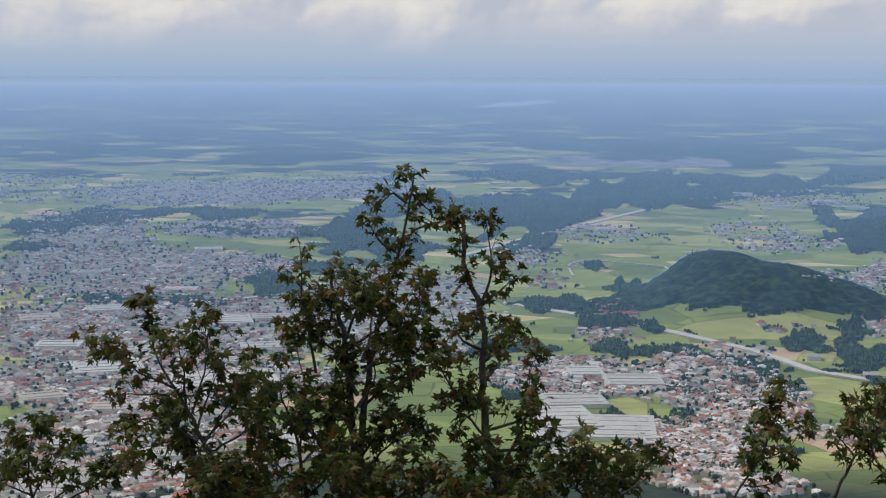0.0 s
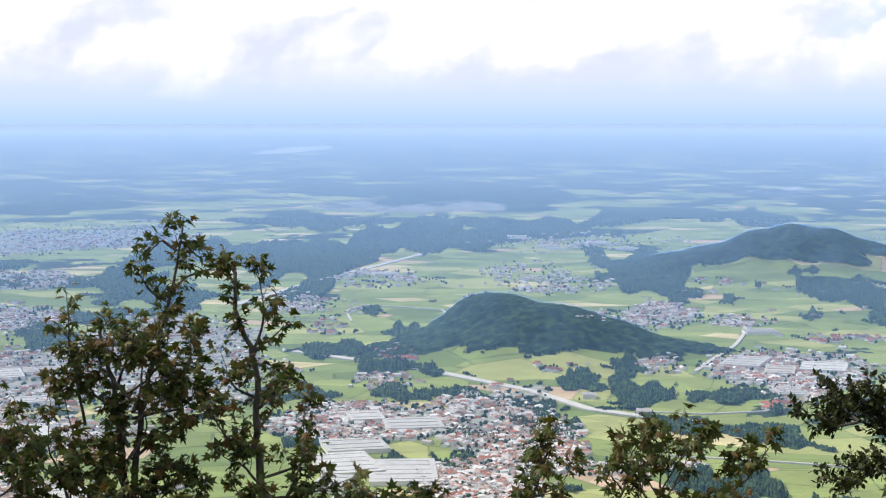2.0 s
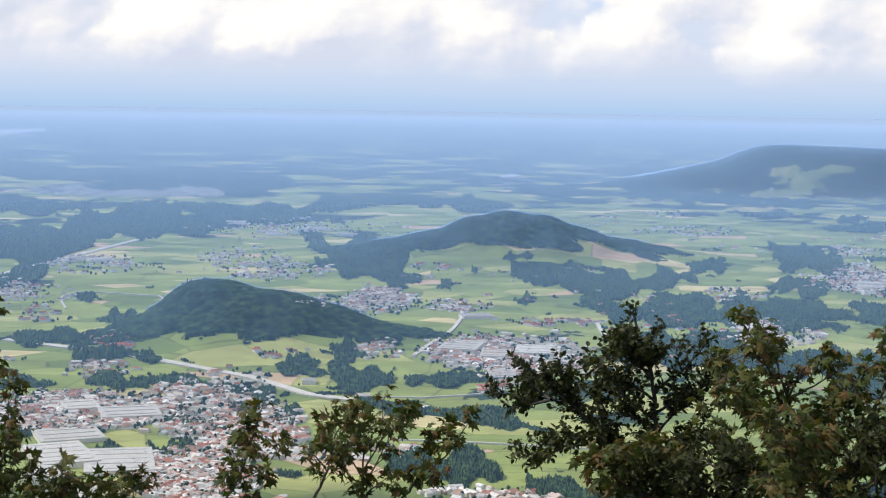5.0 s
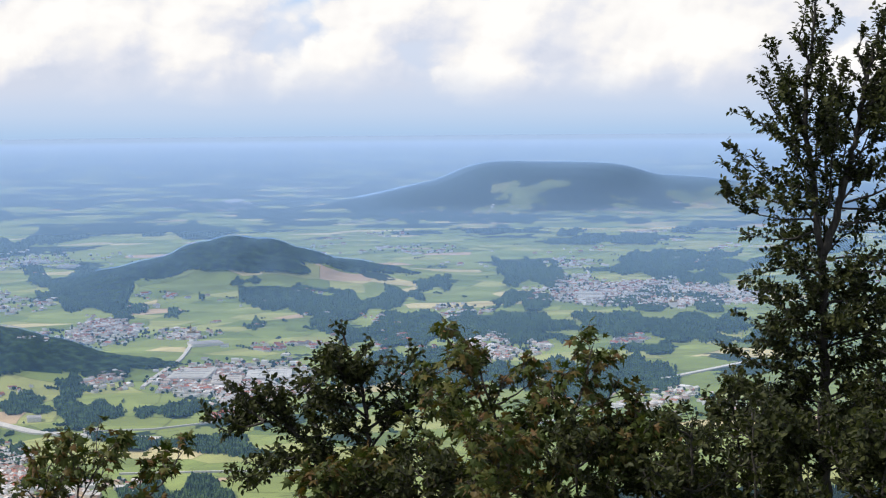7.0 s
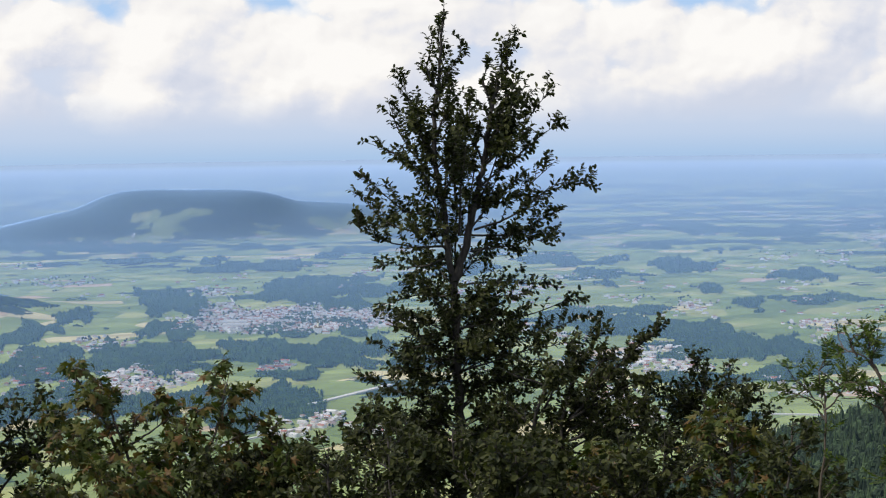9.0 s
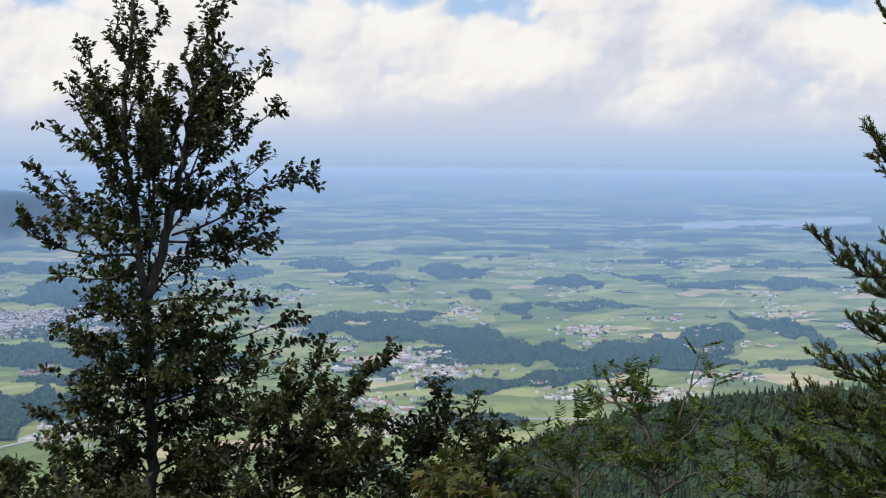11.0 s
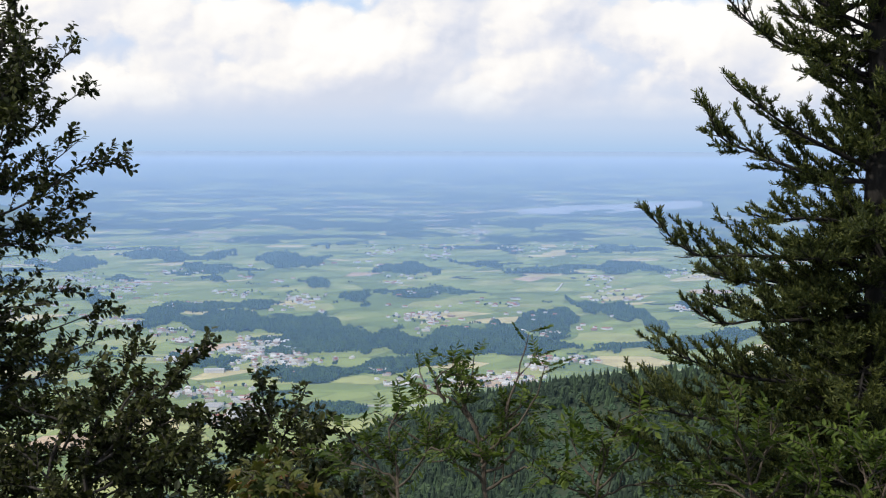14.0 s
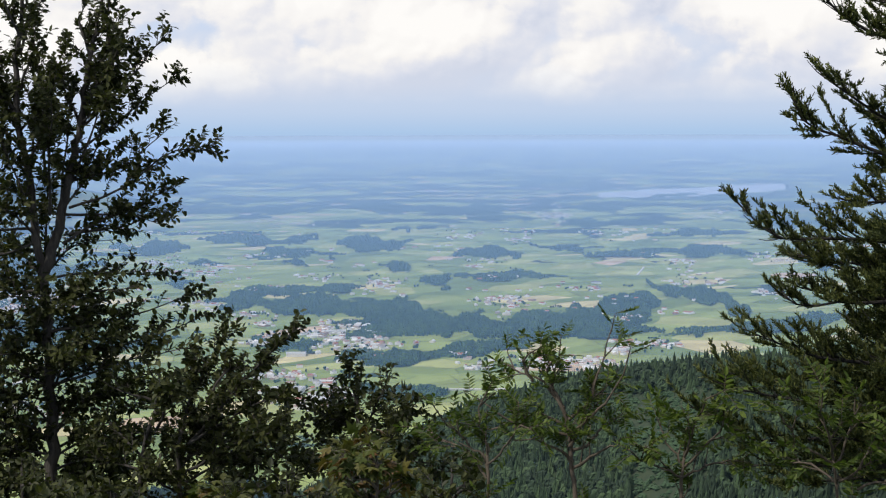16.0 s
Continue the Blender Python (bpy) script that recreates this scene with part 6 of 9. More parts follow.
plant.limb([(4.75, 8.85, -2.19), (5.06, 9.00, -2.02), (5.23, 9.21, -2.01)], 0.008, 1.5)
plant.limb([(4.75, 8.85, -2.22), (4.63, 9.01, -2.10), (4.60, 9.12, -2.08)], 0.008, 1.5)
plant.limb([(4.77, 8.84, -2.33), (4.99, 8.85, -2.17), (5.10, 8.92, -2.15)], 0.008, 1.5)
plant.limb([(4.78, 8.83, -2.40), (4.64, 8.95, -2.28), (4.60, 9.03, -2.25)], 0.008, 1.5)
plant.limb([(4.30, 9.06, -2.38), (4.35, 8.82, -2.23), (4.33, 8.60, -2.18)], 0.008, 1.5)
plant.limb([(4.23, 9.08, -2.24), (4.07, 8.87, -2.08), (3.94, 8.64, -1.99)], 0.008, 1.5)
plant.limb([(4.28, 9.06, -2.42), (4.07, 8.86, -2.29), (3.90, 8.64, -2.26)], 0.008, 1.5)
plant.limb([(4.75, 8.85, -2.30), (4.95, 9.01, -2.23), (5.08, 9.20, -2.24)], 0.008, 1.5)
plant.limb([(4.33, 9.04, -2.49), (4.58, 9.06, -2.40), (4.72, 9.11, -2.43)], 0.008, 1.5)
plant.limb([(4.72, 8.86, -2.48), (4.64, 9.19, -2.40), (4.67, 9.46, -2.46)], 0.008, 1.5)
plant.limb([(4.82, 8.82, -2.48), (4.85, 8.50, -2.26), (4.79, 8.23, -2.16)], 0.008, 1.5)
plant.finish()

plant = Plant("beech_tree", "tall slender beech with dark green leaves on the slope", "beech", 6)
plant.stem([(6.12, 10.25, -3.69), (6.12, 10.25, -2.89), (6.11, 10.25, -2.21), (6.10, 10.26, -1.55), (6.08, 10.27, -1.05), (6.05, 10.29, -0.80), (6.02, 10.30, -0.47), (5.96, 10.33, -0.06), (6.00, 10.32, 0.47), (6.04, 10.29, 0.99)], 0.074, 0.008)
plant.stem([(6.08, 10.27, -1.05), (6.17, 10.22, -0.72), (6.21, 10.20, -0.52), (6.28, 10.16, -0.15), (6.36, 10.12, 0.34), (6.46, 10.06, 0.78)], 0.034, 0.006)
plant.stem([(6.07, 10.50, -3.75), (6.06, 10.51, -2.93), (6.03, 10.53, -2.37), (5.99, 10.54, -2.07)], 0.045, 0.015)
plant.limb([(5.98, 10.33, -0.14), (5.88, 10.46, 0.15), (5.83, 10.57, 0.48)], 0.01, 1.05)
plant.limb([(5.97, 10.33, -0.26), (5.76, 10.42, 0.03), (5.67, 10.46, 0.27)], 0.01, 1.05)
plant.limb([(6.00, 10.32, -0.39), (5.82, 10.55, -0.10), (5.64, 10.78, 0.02)], 0.01, 1.05)
plant.limb([(6.01, 10.31, -0.55), (5.68, 10.36, -0.46), (5.44, 10.36, -0.25)], 0.01, 1.05)
plant.limb([(6.01, 10.31, -0.68), (5.80, 10.73, -0.64), (5.69, 11.09, -0.45)], 0.01, 1.05)
plant.limb([(6.03, 10.30, -0.76), (5.64, 10.23, -0.73), (5.27, 10.14, -0.57)], 0.01, 1.05)
plant.limb([(6.05, 10.29, -0.84), (5.83, 10.43, -0.92), (5.65, 10.55, -0.91)], 0.01, 1.05)
plant.limb([(6.08, 10.27, -1.13), (5.87, 10.53, -1.14), (5.73, 10.75, -1.19)], 0.01, 1.05)
plant.limb([(6.09, 10.26, -1.38), (5.91, 10.61, -1.44), (5.82, 10.91, -1.37)], 0.01, 1.05)
plant.limb([(6.10, 10.26, -1.59), (5.90, 10.51, -1.64), (5.74, 10.74, -1.56)], 0.01, 1.05)
plant.limb([(6.11, 10.26, -1.92), (5.77, 10.56, -1.88), (5.56, 10.79, -1.76)], 0.01, 1.05)
plant.limb([(6.11, 10.25, -2.13), (5.90, 10.55, -2.06), (5.82, 10.77, -2.02)], 0.01, 1.05)
plant.limb([(6.10, 10.26, -2.21), (5.90, 10.63, -2.12), (5.70, 10.98, -2.02)], 0.01, 1.05)
plant.limb([(6.31, 10.15, -0.07), (6.38, 10.01, 0.21), (6.42, 9.89, 0.46)], 0.01, 1.05)
plant.limb([(6.31, 10.15, -0.15), (6.58, 10.11, 0.13), (6.82, 10.08, 0.38)], 0.01, 1.05)
plant.limb([(6.27, 10.17, -0.31), (6.67, 10.19, -0.03), (7.00, 10.26, 0.14)], 0.01, 1.05)
plant.limb([(6.24, 10.19, -0.48), (6.58, 10.23, -0.41), (6.91, 10.27, -0.17)], 0.01, 1.05)
plant.limb([(6.22, 10.20, -0.64), (6.50, 10.00, -0.52), (6.73, 9.82, -0.32), (6.90, 9.68, -0.33)], 0.01, 1.05)
plant.limb([(6.20, 10.20, -0.68), (6.56, 10.19, -0.66), (6.91, 10.17, -0.50)], 0.01, 1.05)
plant.limb([(6.19, 10.21, -0.80), (6.57, 10.23, -0.78), (6.92, 10.26, -0.68)], 0.01, 1.05)
plant.limb([(6.18, 10.21, -0.85), (6.49, 10.09, -0.69), (6.69, 10.02, -0.74)], 0.01, 1.05)
plant.limb([(6.08, 10.27, -1.05), (6.43, 10.16, -1.02), (6.72, 10.07, -1.04)], 0.01, 1.05)
plant.limb([(6.08, 10.27, -1.21), (6.29, 10.08, -1.13), (6.47, 9.90, -1.09)], 0.01, 1.05)
plant.limb([(6.09, 10.26, -1.38), (6.56, 10.06, -1.31), (6.92, 9.89, -1.19)], 0.01, 1.05)
plant.limb([(6.10, 10.26, -1.55), (6.56, 10.07, -1.48), (6.96, 9.90, -1.33)], 0.01, 1.05)
plant.limb([(6.10, 10.26, -1.71), (6.37, 9.84, -1.53), (6.53, 9.47, -1.42)], 0.01, 1.05)
plant.limb([(6.10, 10.26, -1.88), (6.46, 10.15, -1.73), (6.75, 10.07, -1.67)], 0.01, 1.05)
plant.limb([(6.11, 10.25, -2.09), (6.59, 10.30, -1.93), (6.95, 10.41, -1.90)], 0.01, 1.05)
plant.limb([(6.12, 10.25, -2.30), (6.52, 10.27, -2.14), (6.85, 10.32, -2.05)], 0.01, 1.05)
plant.limb([(5.99, 10.32, 0.27), (6.11, 10.40, 0.55), (6.27, 10.46, 0.70)], 0.01, 1.05)
plant.limb([(5.99, 10.32, 0.35), (5.90, 10.30, 0.55), (5.89, 10.23, 0.75)], 0.01, 1.05)
plant.limb([(6.02, 10.30, 0.59), (6.06, 10.43, 0.76), (6.14, 10.54, 0.89)], 0.01, 1.05)
plant.limb([(6.34, 10.13, 0.26), (6.31, 10.20, 0.46), (6.37, 10.22, 0.59)], 0.01, 1.05)
plant.limb([(6.35, 10.12, 0.34), (6.41, 10.05, 0.50), (6.40, 10.01, 0.66)], 0.01, 1.05)
plant.limb([(6.28, 10.16, -0.15), (6.30, 10.37, 0.10), (6.40, 10.53, 0.31)], 0.01, 1.05)
plant.limb([(6.31, 10.14, 0.01), (6.37, 9.84, 0.25), (6.27, 9.63, 0.32)], 0.01, 1.05)
plant.limb([(6.08, 10.27, -1.01), (6.18, 10.37, -0.65), (6.24, 10.50, -0.28)], 0.01, 1.05)
plant.limb([(6.12, 10.25, -0.68), (6.02, 10.01, -0.30), (5.91, 9.76, -0.02)], 0.01, 1.05)
plant.limb([(6.11, 10.26, -0.47), (6.12, 10.31, -0.15), (6.19, 10.34, 0.18)], 0.01, 1.05)
plant.limb([(6.17, 10.22, -0.68), (6.19, 10.20, -0.31), (6.23, 10.17, 0.02)], 0.01, 1.05)
plant.limb([(6.07, 10.28, -0.84), (5.91, 10.19, -0.46), (5.75, 10.10, -0.13)], 0.01, 1.05)
plant.limb([(5.98, 10.32, -0.26), (6.00, 10.44, 0.10), (5.99, 10.57, 0.36)], 0.01, 1.05)
plant.limb([(6.23, 10.19, -0.48), (6.36, 10.12, -0.15), (6.42, 10.08, 0.13)], 0.01, 1.05)
plant.limb([(6.31, 10.15, -0.15), (6.38, 10.18, 0.18), (6.43, 10.22, 0.42)], 0.01, 1.05)
plant.limb([(6.02, 10.30, -0.47), (6.17, 10.49, -0.06), (6.30, 10.68, 0.27)], 0.01, 1.05)
plant.limb([(5.99, 10.32, 0.06), (6.00, 10.16, 0.26), (5.97, 10.02, 0.42)], 0.009, 1.35)
plant.limb([(5.96, 10.33, -0.06), (5.75, 10.13, 0.06), (5.60, 9.90, 0.22)], 0.009, 1.35)
plant.limb([(6.02, 10.30, -0.47), (5.87, 10.25, -0.30), (5.74, 10.20, -0.17)], 0.009, 1.35)
plant.limb([(6.21, 10.20, -0.52), (6.39, 10.22, -0.32), (6.50, 10.27, -0.11)], 0.009, 1.35)
plant.limb([(6.28, 10.16, -0.15), (6.33, 9.94, -0.03), (6.39, 9.71, 0.09)], 0.009, 1.35)
plant.limb([(6.05, 10.29, -0.80), (5.85, 10.18, -0.66), (5.66, 10.07, -0.61)], 0.009, 1.35)
plant.limb([(6.08, 10.27, -1.05), (6.07, 10.53, -0.94), (6.06, 10.79, -0.87)], 0.009, 1.35)
plant.limb([(6.08, 10.27, -1.05), (6.26, 10.27, -0.89), (6.49, 10.25, -0.86)], 0.009, 1.35)
plant.limb([(6.10, 10.26, -1.38), (5.98, 10.29, -1.21), (5.86, 10.31, -1.12)], 0.009, 1.35)
plant.limb([(6.10, 10.26, -1.38), (6.39, 10.35, -1.33), (6.61, 10.48, -1.31)], 0.009, 1.35)
plant.limb([(6.11, 10.25, -1.63), (5.91, 10.25, -1.49), (5.72, 10.24, -1.47)], 0.009, 1.35)
plant.limb([(6.11, 10.25, -1.71), (6.32, 10.24, -1.61), (6.51, 10.24, -1.62)], 0.009, 1.35)
plant.limb([(6.12, 10.25, -1.96), (5.90, 10.17, -1.77), (5.68, 10.10, -1.69)], 0.009, 1.35)
plant.limb([(6.12, 10.25, -1.96), (6.25, 10.13, -1.84), (6.38, 10.02, -1.88)], 0.009, 1.35)
plant.limb([(6.12, 10.25, -2.21), (6.06, 10.48, -2.11), (5.98, 10.71, -2.18)], 0.009, 1.35)
plant.limb([(6.12, 10.25, -2.21), (6.42, 10.35, -2.18), (6.68, 10.47, -2.27)], 0.009, 1.35)
plant.limb([(6.12, 10.25, -2.47), (6.40, 10.34, -2.39), (6.73, 10.39, -2.39)], 0.009, 1.35)
plant.limb([(6.12, 10.25, -2.55), (5.94, 10.27, -2.32), (5.73, 10.31, -2.30)], 0.009, 1.35)
plant.limb([(6.13, 10.24, -2.63), (6.39, 10.15, -2.53), (6.63, 10.07, -2.46)], 0.009, 1.35)
plant.limb([(6.11, 10.25, -2.46), (6.21, 10.08, -2.20), (6.20, 9.97, -2.02)], 0.009, 1.35)
plant.limb([(6.02, 10.30, -0.35), (6.03, 10.07, -0.14), (5.97, 9.87, 0.02)], 0.009, 1.35)
plant.limb([(6.19, 10.21, -0.64), (6.30, 10.15, -0.48), (6.48, 10.04, -0.28)], 0.009, 1.35)
plant.limb([(5.98, 10.32, -0.18), (6.18, 10.43, -0.02), (6.31, 10.57, 0.14)], 0.009, 1.35)
plant.limb([(6.35, 10.12, 0.18), (6.56, 10.23, 0.30), (6.76, 10.33, 0.30)], 0.009, 1.35)
plant.limb([(6.10, 10.26, -1.55), (6.30, 10.28, -1.40), (6.44, 10.34, -1.25)], 0.009, 1.35)
plant.limb([(6.10, 10.26, -1.21), (6.08, 10.56, -1.11), (6.04, 10.86, -1.04)], 0.009, 1.35)
plant.limb([(6.12, 10.25, -1.46), (5.86, 10.24, -1.32), (5.63, 10.22, -1.26)], 0.009, 1.35)
plant.limb([(6.12, 10.25, -1.80), (5.79, 10.21, -1.68), (5.53, 10.14, -1.60)], 0.009, 1.35)
plant.limb([(6.11, 10.25, -2.30), (5.81, 10.38, -2.28), (5.62, 10.44, -2.18)], 0.009, 1.35)
plant.limb([(6.12, 10.25, -1.46), (5.90, 10.22, -1.36), (5.70, 10.18, -1.22)], 0.009, 1.35)
plant.limb([(6.12, 10.25, -1.55), (6.20, 10.02, -1.41), (6.30, 9.78, -1.35)], 0.009, 1.35)
plant.limb([(6.12, 10.25, -1.75), (5.93, 10.30, -1.62), (5.72, 10.35, -1.58)], 0.009, 1.35)
plant.limb([(6.12, 10.25, -1.80), (6.34, 10.21, -1.77), (6.60, 10.14, -1.75)], 0.009, 1.35)
plant.limb([(6.12, 10.25, -2.05), (5.94, 10.34, -1.96), (5.72, 10.45, -1.86)], 0.009, 1.35)
plant.limb([(6.12, 10.25, -2.13), (6.25, 10.06, -1.99), (6.45, 9.83, -2.02)], 0.009, 1.35)
plant.limb([(6.12, 10.25, -2.34), (6.02, 10.52, -2.24), (5.88, 10.80, -2.23)], 0.009, 1.35)
plant.limb([(6.12, 10.25, -2.38), (6.43, 10.39, -2.31), (6.72, 10.53, -2.33)], 0.009, 1.35)
plant.limb([(6.13, 10.25, -2.51), (5.92, 10.33, -2.45), (5.69, 10.41, -2.44)], 0.009, 1.35)
plant.limb([(6.13, 10.25, -2.55), (6.14, 9.96, -2.38), (6.13, 9.70, -2.29)], 0.009, 1.35)
plant.limb([(6.10, 10.26, -1.34), (6.05, 9.99, -1.19), (6.03, 9.70, -1.05)], 0.009, 1.35)
plant.limb([(6.10, 10.26, -1.38), (6.13, 10.48, -1.32), (6.15, 10.71, -1.25)], 0.009, 1.35)
plant.limb([(6.12, 10.25, -1.71), (6.05, 10.00, -1.55), (5.99, 9.73, -1.48)], 0.009, 1.35)
plant.limb([(6.11, 10.25, -1.75), (6.11, 10.39, -1.64), (6.10, 10.53, -1.62)], 0.009, 1.35)
plant.limb([(6.12, 10.25, -2.00), (6.22, 10.24, -1.89), (6.31, 10.23, -1.81)], 0.009, 1.35)
plant.limb([(6.12, 10.25, -2.09), (6.00, 10.19, -1.94), (5.88, 10.13, -1.88)], 0.009, 1.35)
plant.limb([(6.12, 10.25, -2.42), (6.27, 10.35, -2.33), (6.42, 10.46, -2.28)], 0.009, 1.35)
plant.limb([(6.12, 10.25, -2.47), (5.92, 10.05, -2.28), (5.72, 9.85, -2.19)], 0.009, 1.35)
plant.limb([(5.93, 10.35, -2.33), (5.70, 10.24, -2.16), (5.47, 10.13, -2.04)], 0.009, 1.35)
plant.limb([(5.93, 10.35, -2.42), (5.70, 10.44, -2.36), (5.54, 10.48, -2.31)], 0.009, 1.35)
plant.limb([(5.96, 10.33, -2.63), (5.66, 10.19, -2.48), (5.37, 10.04, -2.41)], 0.009, 1.35)
plant.finish()

plant = Plant("beech_sapling", "broad beech sapling beside the tall beech", "beech", 7)
plant.stem([(6.61, 9.38, -3.55), (6.56, 9.41, -2.54), (6.50, 9.45, -2.14), (6.54, 9.43, -1.82)], 0.035, 0.01)
plant.stem([(6.34, 9.55, -3.55), (6.31, 9.57, -2.53), (6.33, 9.55, -2.05), (6.40, 9.51, -1.73)], 0.03, 0.01)
plant.limb([(6.54, 9.43, -1.82), (6.74, 9.51, -1.53), (6.97, 9.59, -1.33)], 0.01, 1.7)
plant.limb([(6.55, 9.42, -1.98), (6.76, 9.11, -1.56), (6.89, 8.84, -1.30)], 0.01, 1.7)
plant.limb([(6.55, 9.42, -1.98), (6.76, 9.04, -1.75), (6.79, 8.78, -1.64)], 0.01, 1.7)
plant.limb([(6.53, 9.43, -2.14), (6.69, 9.02, -1.90), (6.68, 8.73, -1.82)], 0.01, 1.7)
plant.limb([(6.54, 9.43, -1.82), (6.61, 9.46, -1.59), (6.65, 9.52, -1.52)], 0.01, 1.7)
plant.limb([(6.40, 9.51, -1.73), (6.39, 9.48, -1.57), (6.34, 9.48, -1.49)], 0.01, 1.7)
plant.limb([(6.40, 9.51, -1.73), (6.27, 9.67, -1.66), (6.24, 9.78, -1.63)], 0.01, 1.7)
plant.limb([(6.33, 9.55, -2.05), (6.24, 9.71, -1.90), (6.22, 9.82, -1.83)], 0.01, 1.7)
plant.limb([(6.33, 9.55, -2.13), (6.21, 9.82, -2.08), (6.23, 10.01, -2.03)], 0.01, 1.7)
plant.limb([(6.50, 9.45, -2.14), (6.81, 9.56, -1.86), (7.06, 9.70, -1.70)], 0.01, 1.7)
plant.limb([(6.51, 9.44, -2.22), (6.79, 9.39, -2.12), (7.01, 9.36, -2.14)], 0.01, 1.7)
plant.limb([(6.55, 9.42, -2.34), (6.70, 9.12, -2.19), (6.80, 8.85, -2.20)], 0.01, 1.7)
plant.limb([(6.53, 9.43, -2.46), (6.72, 9.29, -2.34), (6.85, 9.19, -2.38)], 0.01, 1.7)
plant.limb([(6.33, 9.56, -2.33), (6.10, 9.48, -2.21), (5.91, 9.38, -2.14)], 0.01, 1.7)
plant.limb([(6.40, 9.51, -1.89), (6.33, 9.23, -1.69), (6.22, 8.98, -1.57)], 0.01, 1.7)
plant.limb([(6.55, 9.42, -2.06), (6.66, 9.33, -1.98), (6.72, 9.27, -1.90)], 0.01, 1.7)
plant.limb([(6.33, 9.56, -2.21), (6.50, 9.59, -2.08), (6.59, 9.67, -2.02)], 0.01, 1.7)
plant.limb([(6.50, 9.45, -2.26), (6.30, 9.36, -2.10), (6.18, 9.23, -1.99)], 0.01, 1.7)
plant.limb([(6.56, 9.41, -2.54), (6.66, 9.20, -2.43), (6.68, 9.03, -2.41)], 0.01, 1.7)
plant.limb([(6.31, 9.57, -2.45), (6.14, 9.56, -2.39), (6.03, 9.53, -2.37)], 0.01, 1.7)
plant.limb([(6.36, 9.54, -2.54), (6.52, 9.57, -2.36), (6.61, 9.64, -2.34)], 0.01, 1.7)
plant.limb([(6.64, 9.36, -1.74), (6.75, 9.30, -1.54), (6.89, 9.23, -1.51)], 0.01, 1.7)
plant.limb([(6.74, 9.30, -1.70), (6.91, 9.26, -1.59), (7.01, 9.27, -1.56)], 0.01, 1.7)
plant.finish()

plant = Plant("beech_sapling", "low dark beech shrub", "beech", 8)
plant.stem([(8.07, 9.48, -3.38), (8.01, 9.52, -2.68), (7.97, 9.56, -2.32), (7.92, 9.59, -2.03)], 0.03, 0.008)
plant.limb([(7.92, 9.59, -2.03), (7.95, 9.75, -1.84), (8.01, 9.88, -1.71)], 0.008, 1.5)
plant.limb([(7.94, 9.58, -2.07), (7.97, 9.48, -1.85), (7.98, 9.40, -1.73)], 0.008, 1.5)
plant.limb([(7.92, 9.59, -2.11), (7.81, 9.87, -2.03), (7.75, 10.10, -1.98)], 0.008, 1.5)
plant.limb([(7.95, 9.57, -2.18), (7.92, 9.87, -2.04), (8.04, 10.06, -1.97)], 0.008, 1.5)
plant.limb([(7.97, 9.56, -2.29), (7.98, 9.26, -1.99), (7.86, 9.06, -1.84)], 0.008, 1.5)
plant.limb([(7.98, 9.55, -2.36), (8.36, 9.57, -2.27), (8.56, 9.71, -2.20)], 0.008, 1.5)
plant.limb([(7.97, 9.56, -2.32), (7.82, 9.81, -2.24), (7.80, 9.98, -2.19)], 0.008, 1.5)
plant.limb([(7.98, 9.55, -2.40), (7.72, 9.48, -2.24), (7.49, 9.39, -2.20)], 0.008, 1.5)
plant.limb([(7.98, 9.55, -2.43), (8.11, 9.42, -2.32), (8.18, 9.33, -2.31)], 0.008, 1.5)
plant.limb([(7.95, 9.57, -2.11), (7.91, 9.69, -1.98), (7.98, 9.72, -1.84)], 0.008, 1.5)
plant.limb([(7.97, 9.56, -2.25), (8.20, 9.67, -2.15), (8.34, 9.85, -2.12)], 0.008, 1.5)
plant.limb([(8.01, 9.52, -2.54), (7.80, 9.59, -2.38), (7.53, 9.69, -2.32)], 0.008, 1.5)
plant.limb([(8.01, 9.52, -2.54), (8.26, 9.38, -2.40), (8.40, 9.32, -2.38)], 0.008, 1.5)
plant.limb([(7.92, 9.59, -2.07), (7.93, 9.84, -2.11), (7.96, 10.08, -2.15)], 0.008, 1.5)
plant.finish()

plant = Plant("beech_sapling", "dark beech scrub below the tall beech", "beech", 9)
plant.stem([(7.19, 9.36, -3.17), (7.16, 9.38, -2.52), (7.13, 9.40, -2.18)], 0.03, 0.008)
plant.stem([(6.85, 9.57, -3.16), (6.82, 9.59, -2.51), (6.85, 9.57, -2.14)], 0.03, 0.008)
plant.limb([(7.13, 9.40, -2.18), (7.14, 9.59, -2.01), (7.20, 9.75, -1.94)], 0.008, 1.6)
plant.limb([(7.13, 9.40, -2.18), (7.35, 9.55, -2.03), (7.46, 9.78, -1.98)], 0.008, 1.6)
plant.limb([(7.15, 9.39, -2.25), (6.95, 9.49, -2.11), (6.86, 9.52, -1.97)], 0.008, 1.6)
plant.limb([(7.16, 9.38, -2.32), (7.35, 9.36, -2.21), (7.42, 9.41, -2.16)], 0.008, 1.6)
plant.limb([(6.85, 9.57, -2.14), (6.69, 9.48, -1.94), (6.58, 9.35, -1.84)], 0.008, 1.6)
plant.limb([(6.85, 9.57, -2.21), (6.75, 9.78, -2.10), (6.72, 9.94, -2.05)], 0.008, 1.6)
plant.limb([(6.85, 9.57, -2.25), (7.09, 9.64, -2.15), (7.24, 9.76, -2.16)], 0.008, 1.6)
plant.limb([(7.16, 9.38, -2.35), (7.06, 9.54, -2.27), (7.02, 9.66, -2.28)], 0.008, 1.6)
plant.limb([(6.82, 9.59, -2.31), (6.74, 9.78, -2.27), (6.69, 9.95, -2.29)], 0.008, 1.6)
plant.limb([(7.16, 9.38, -2.32), (7.13, 9.21, -2.12), (6.96, 9.13, -2.02)], 0.008, 1.6)
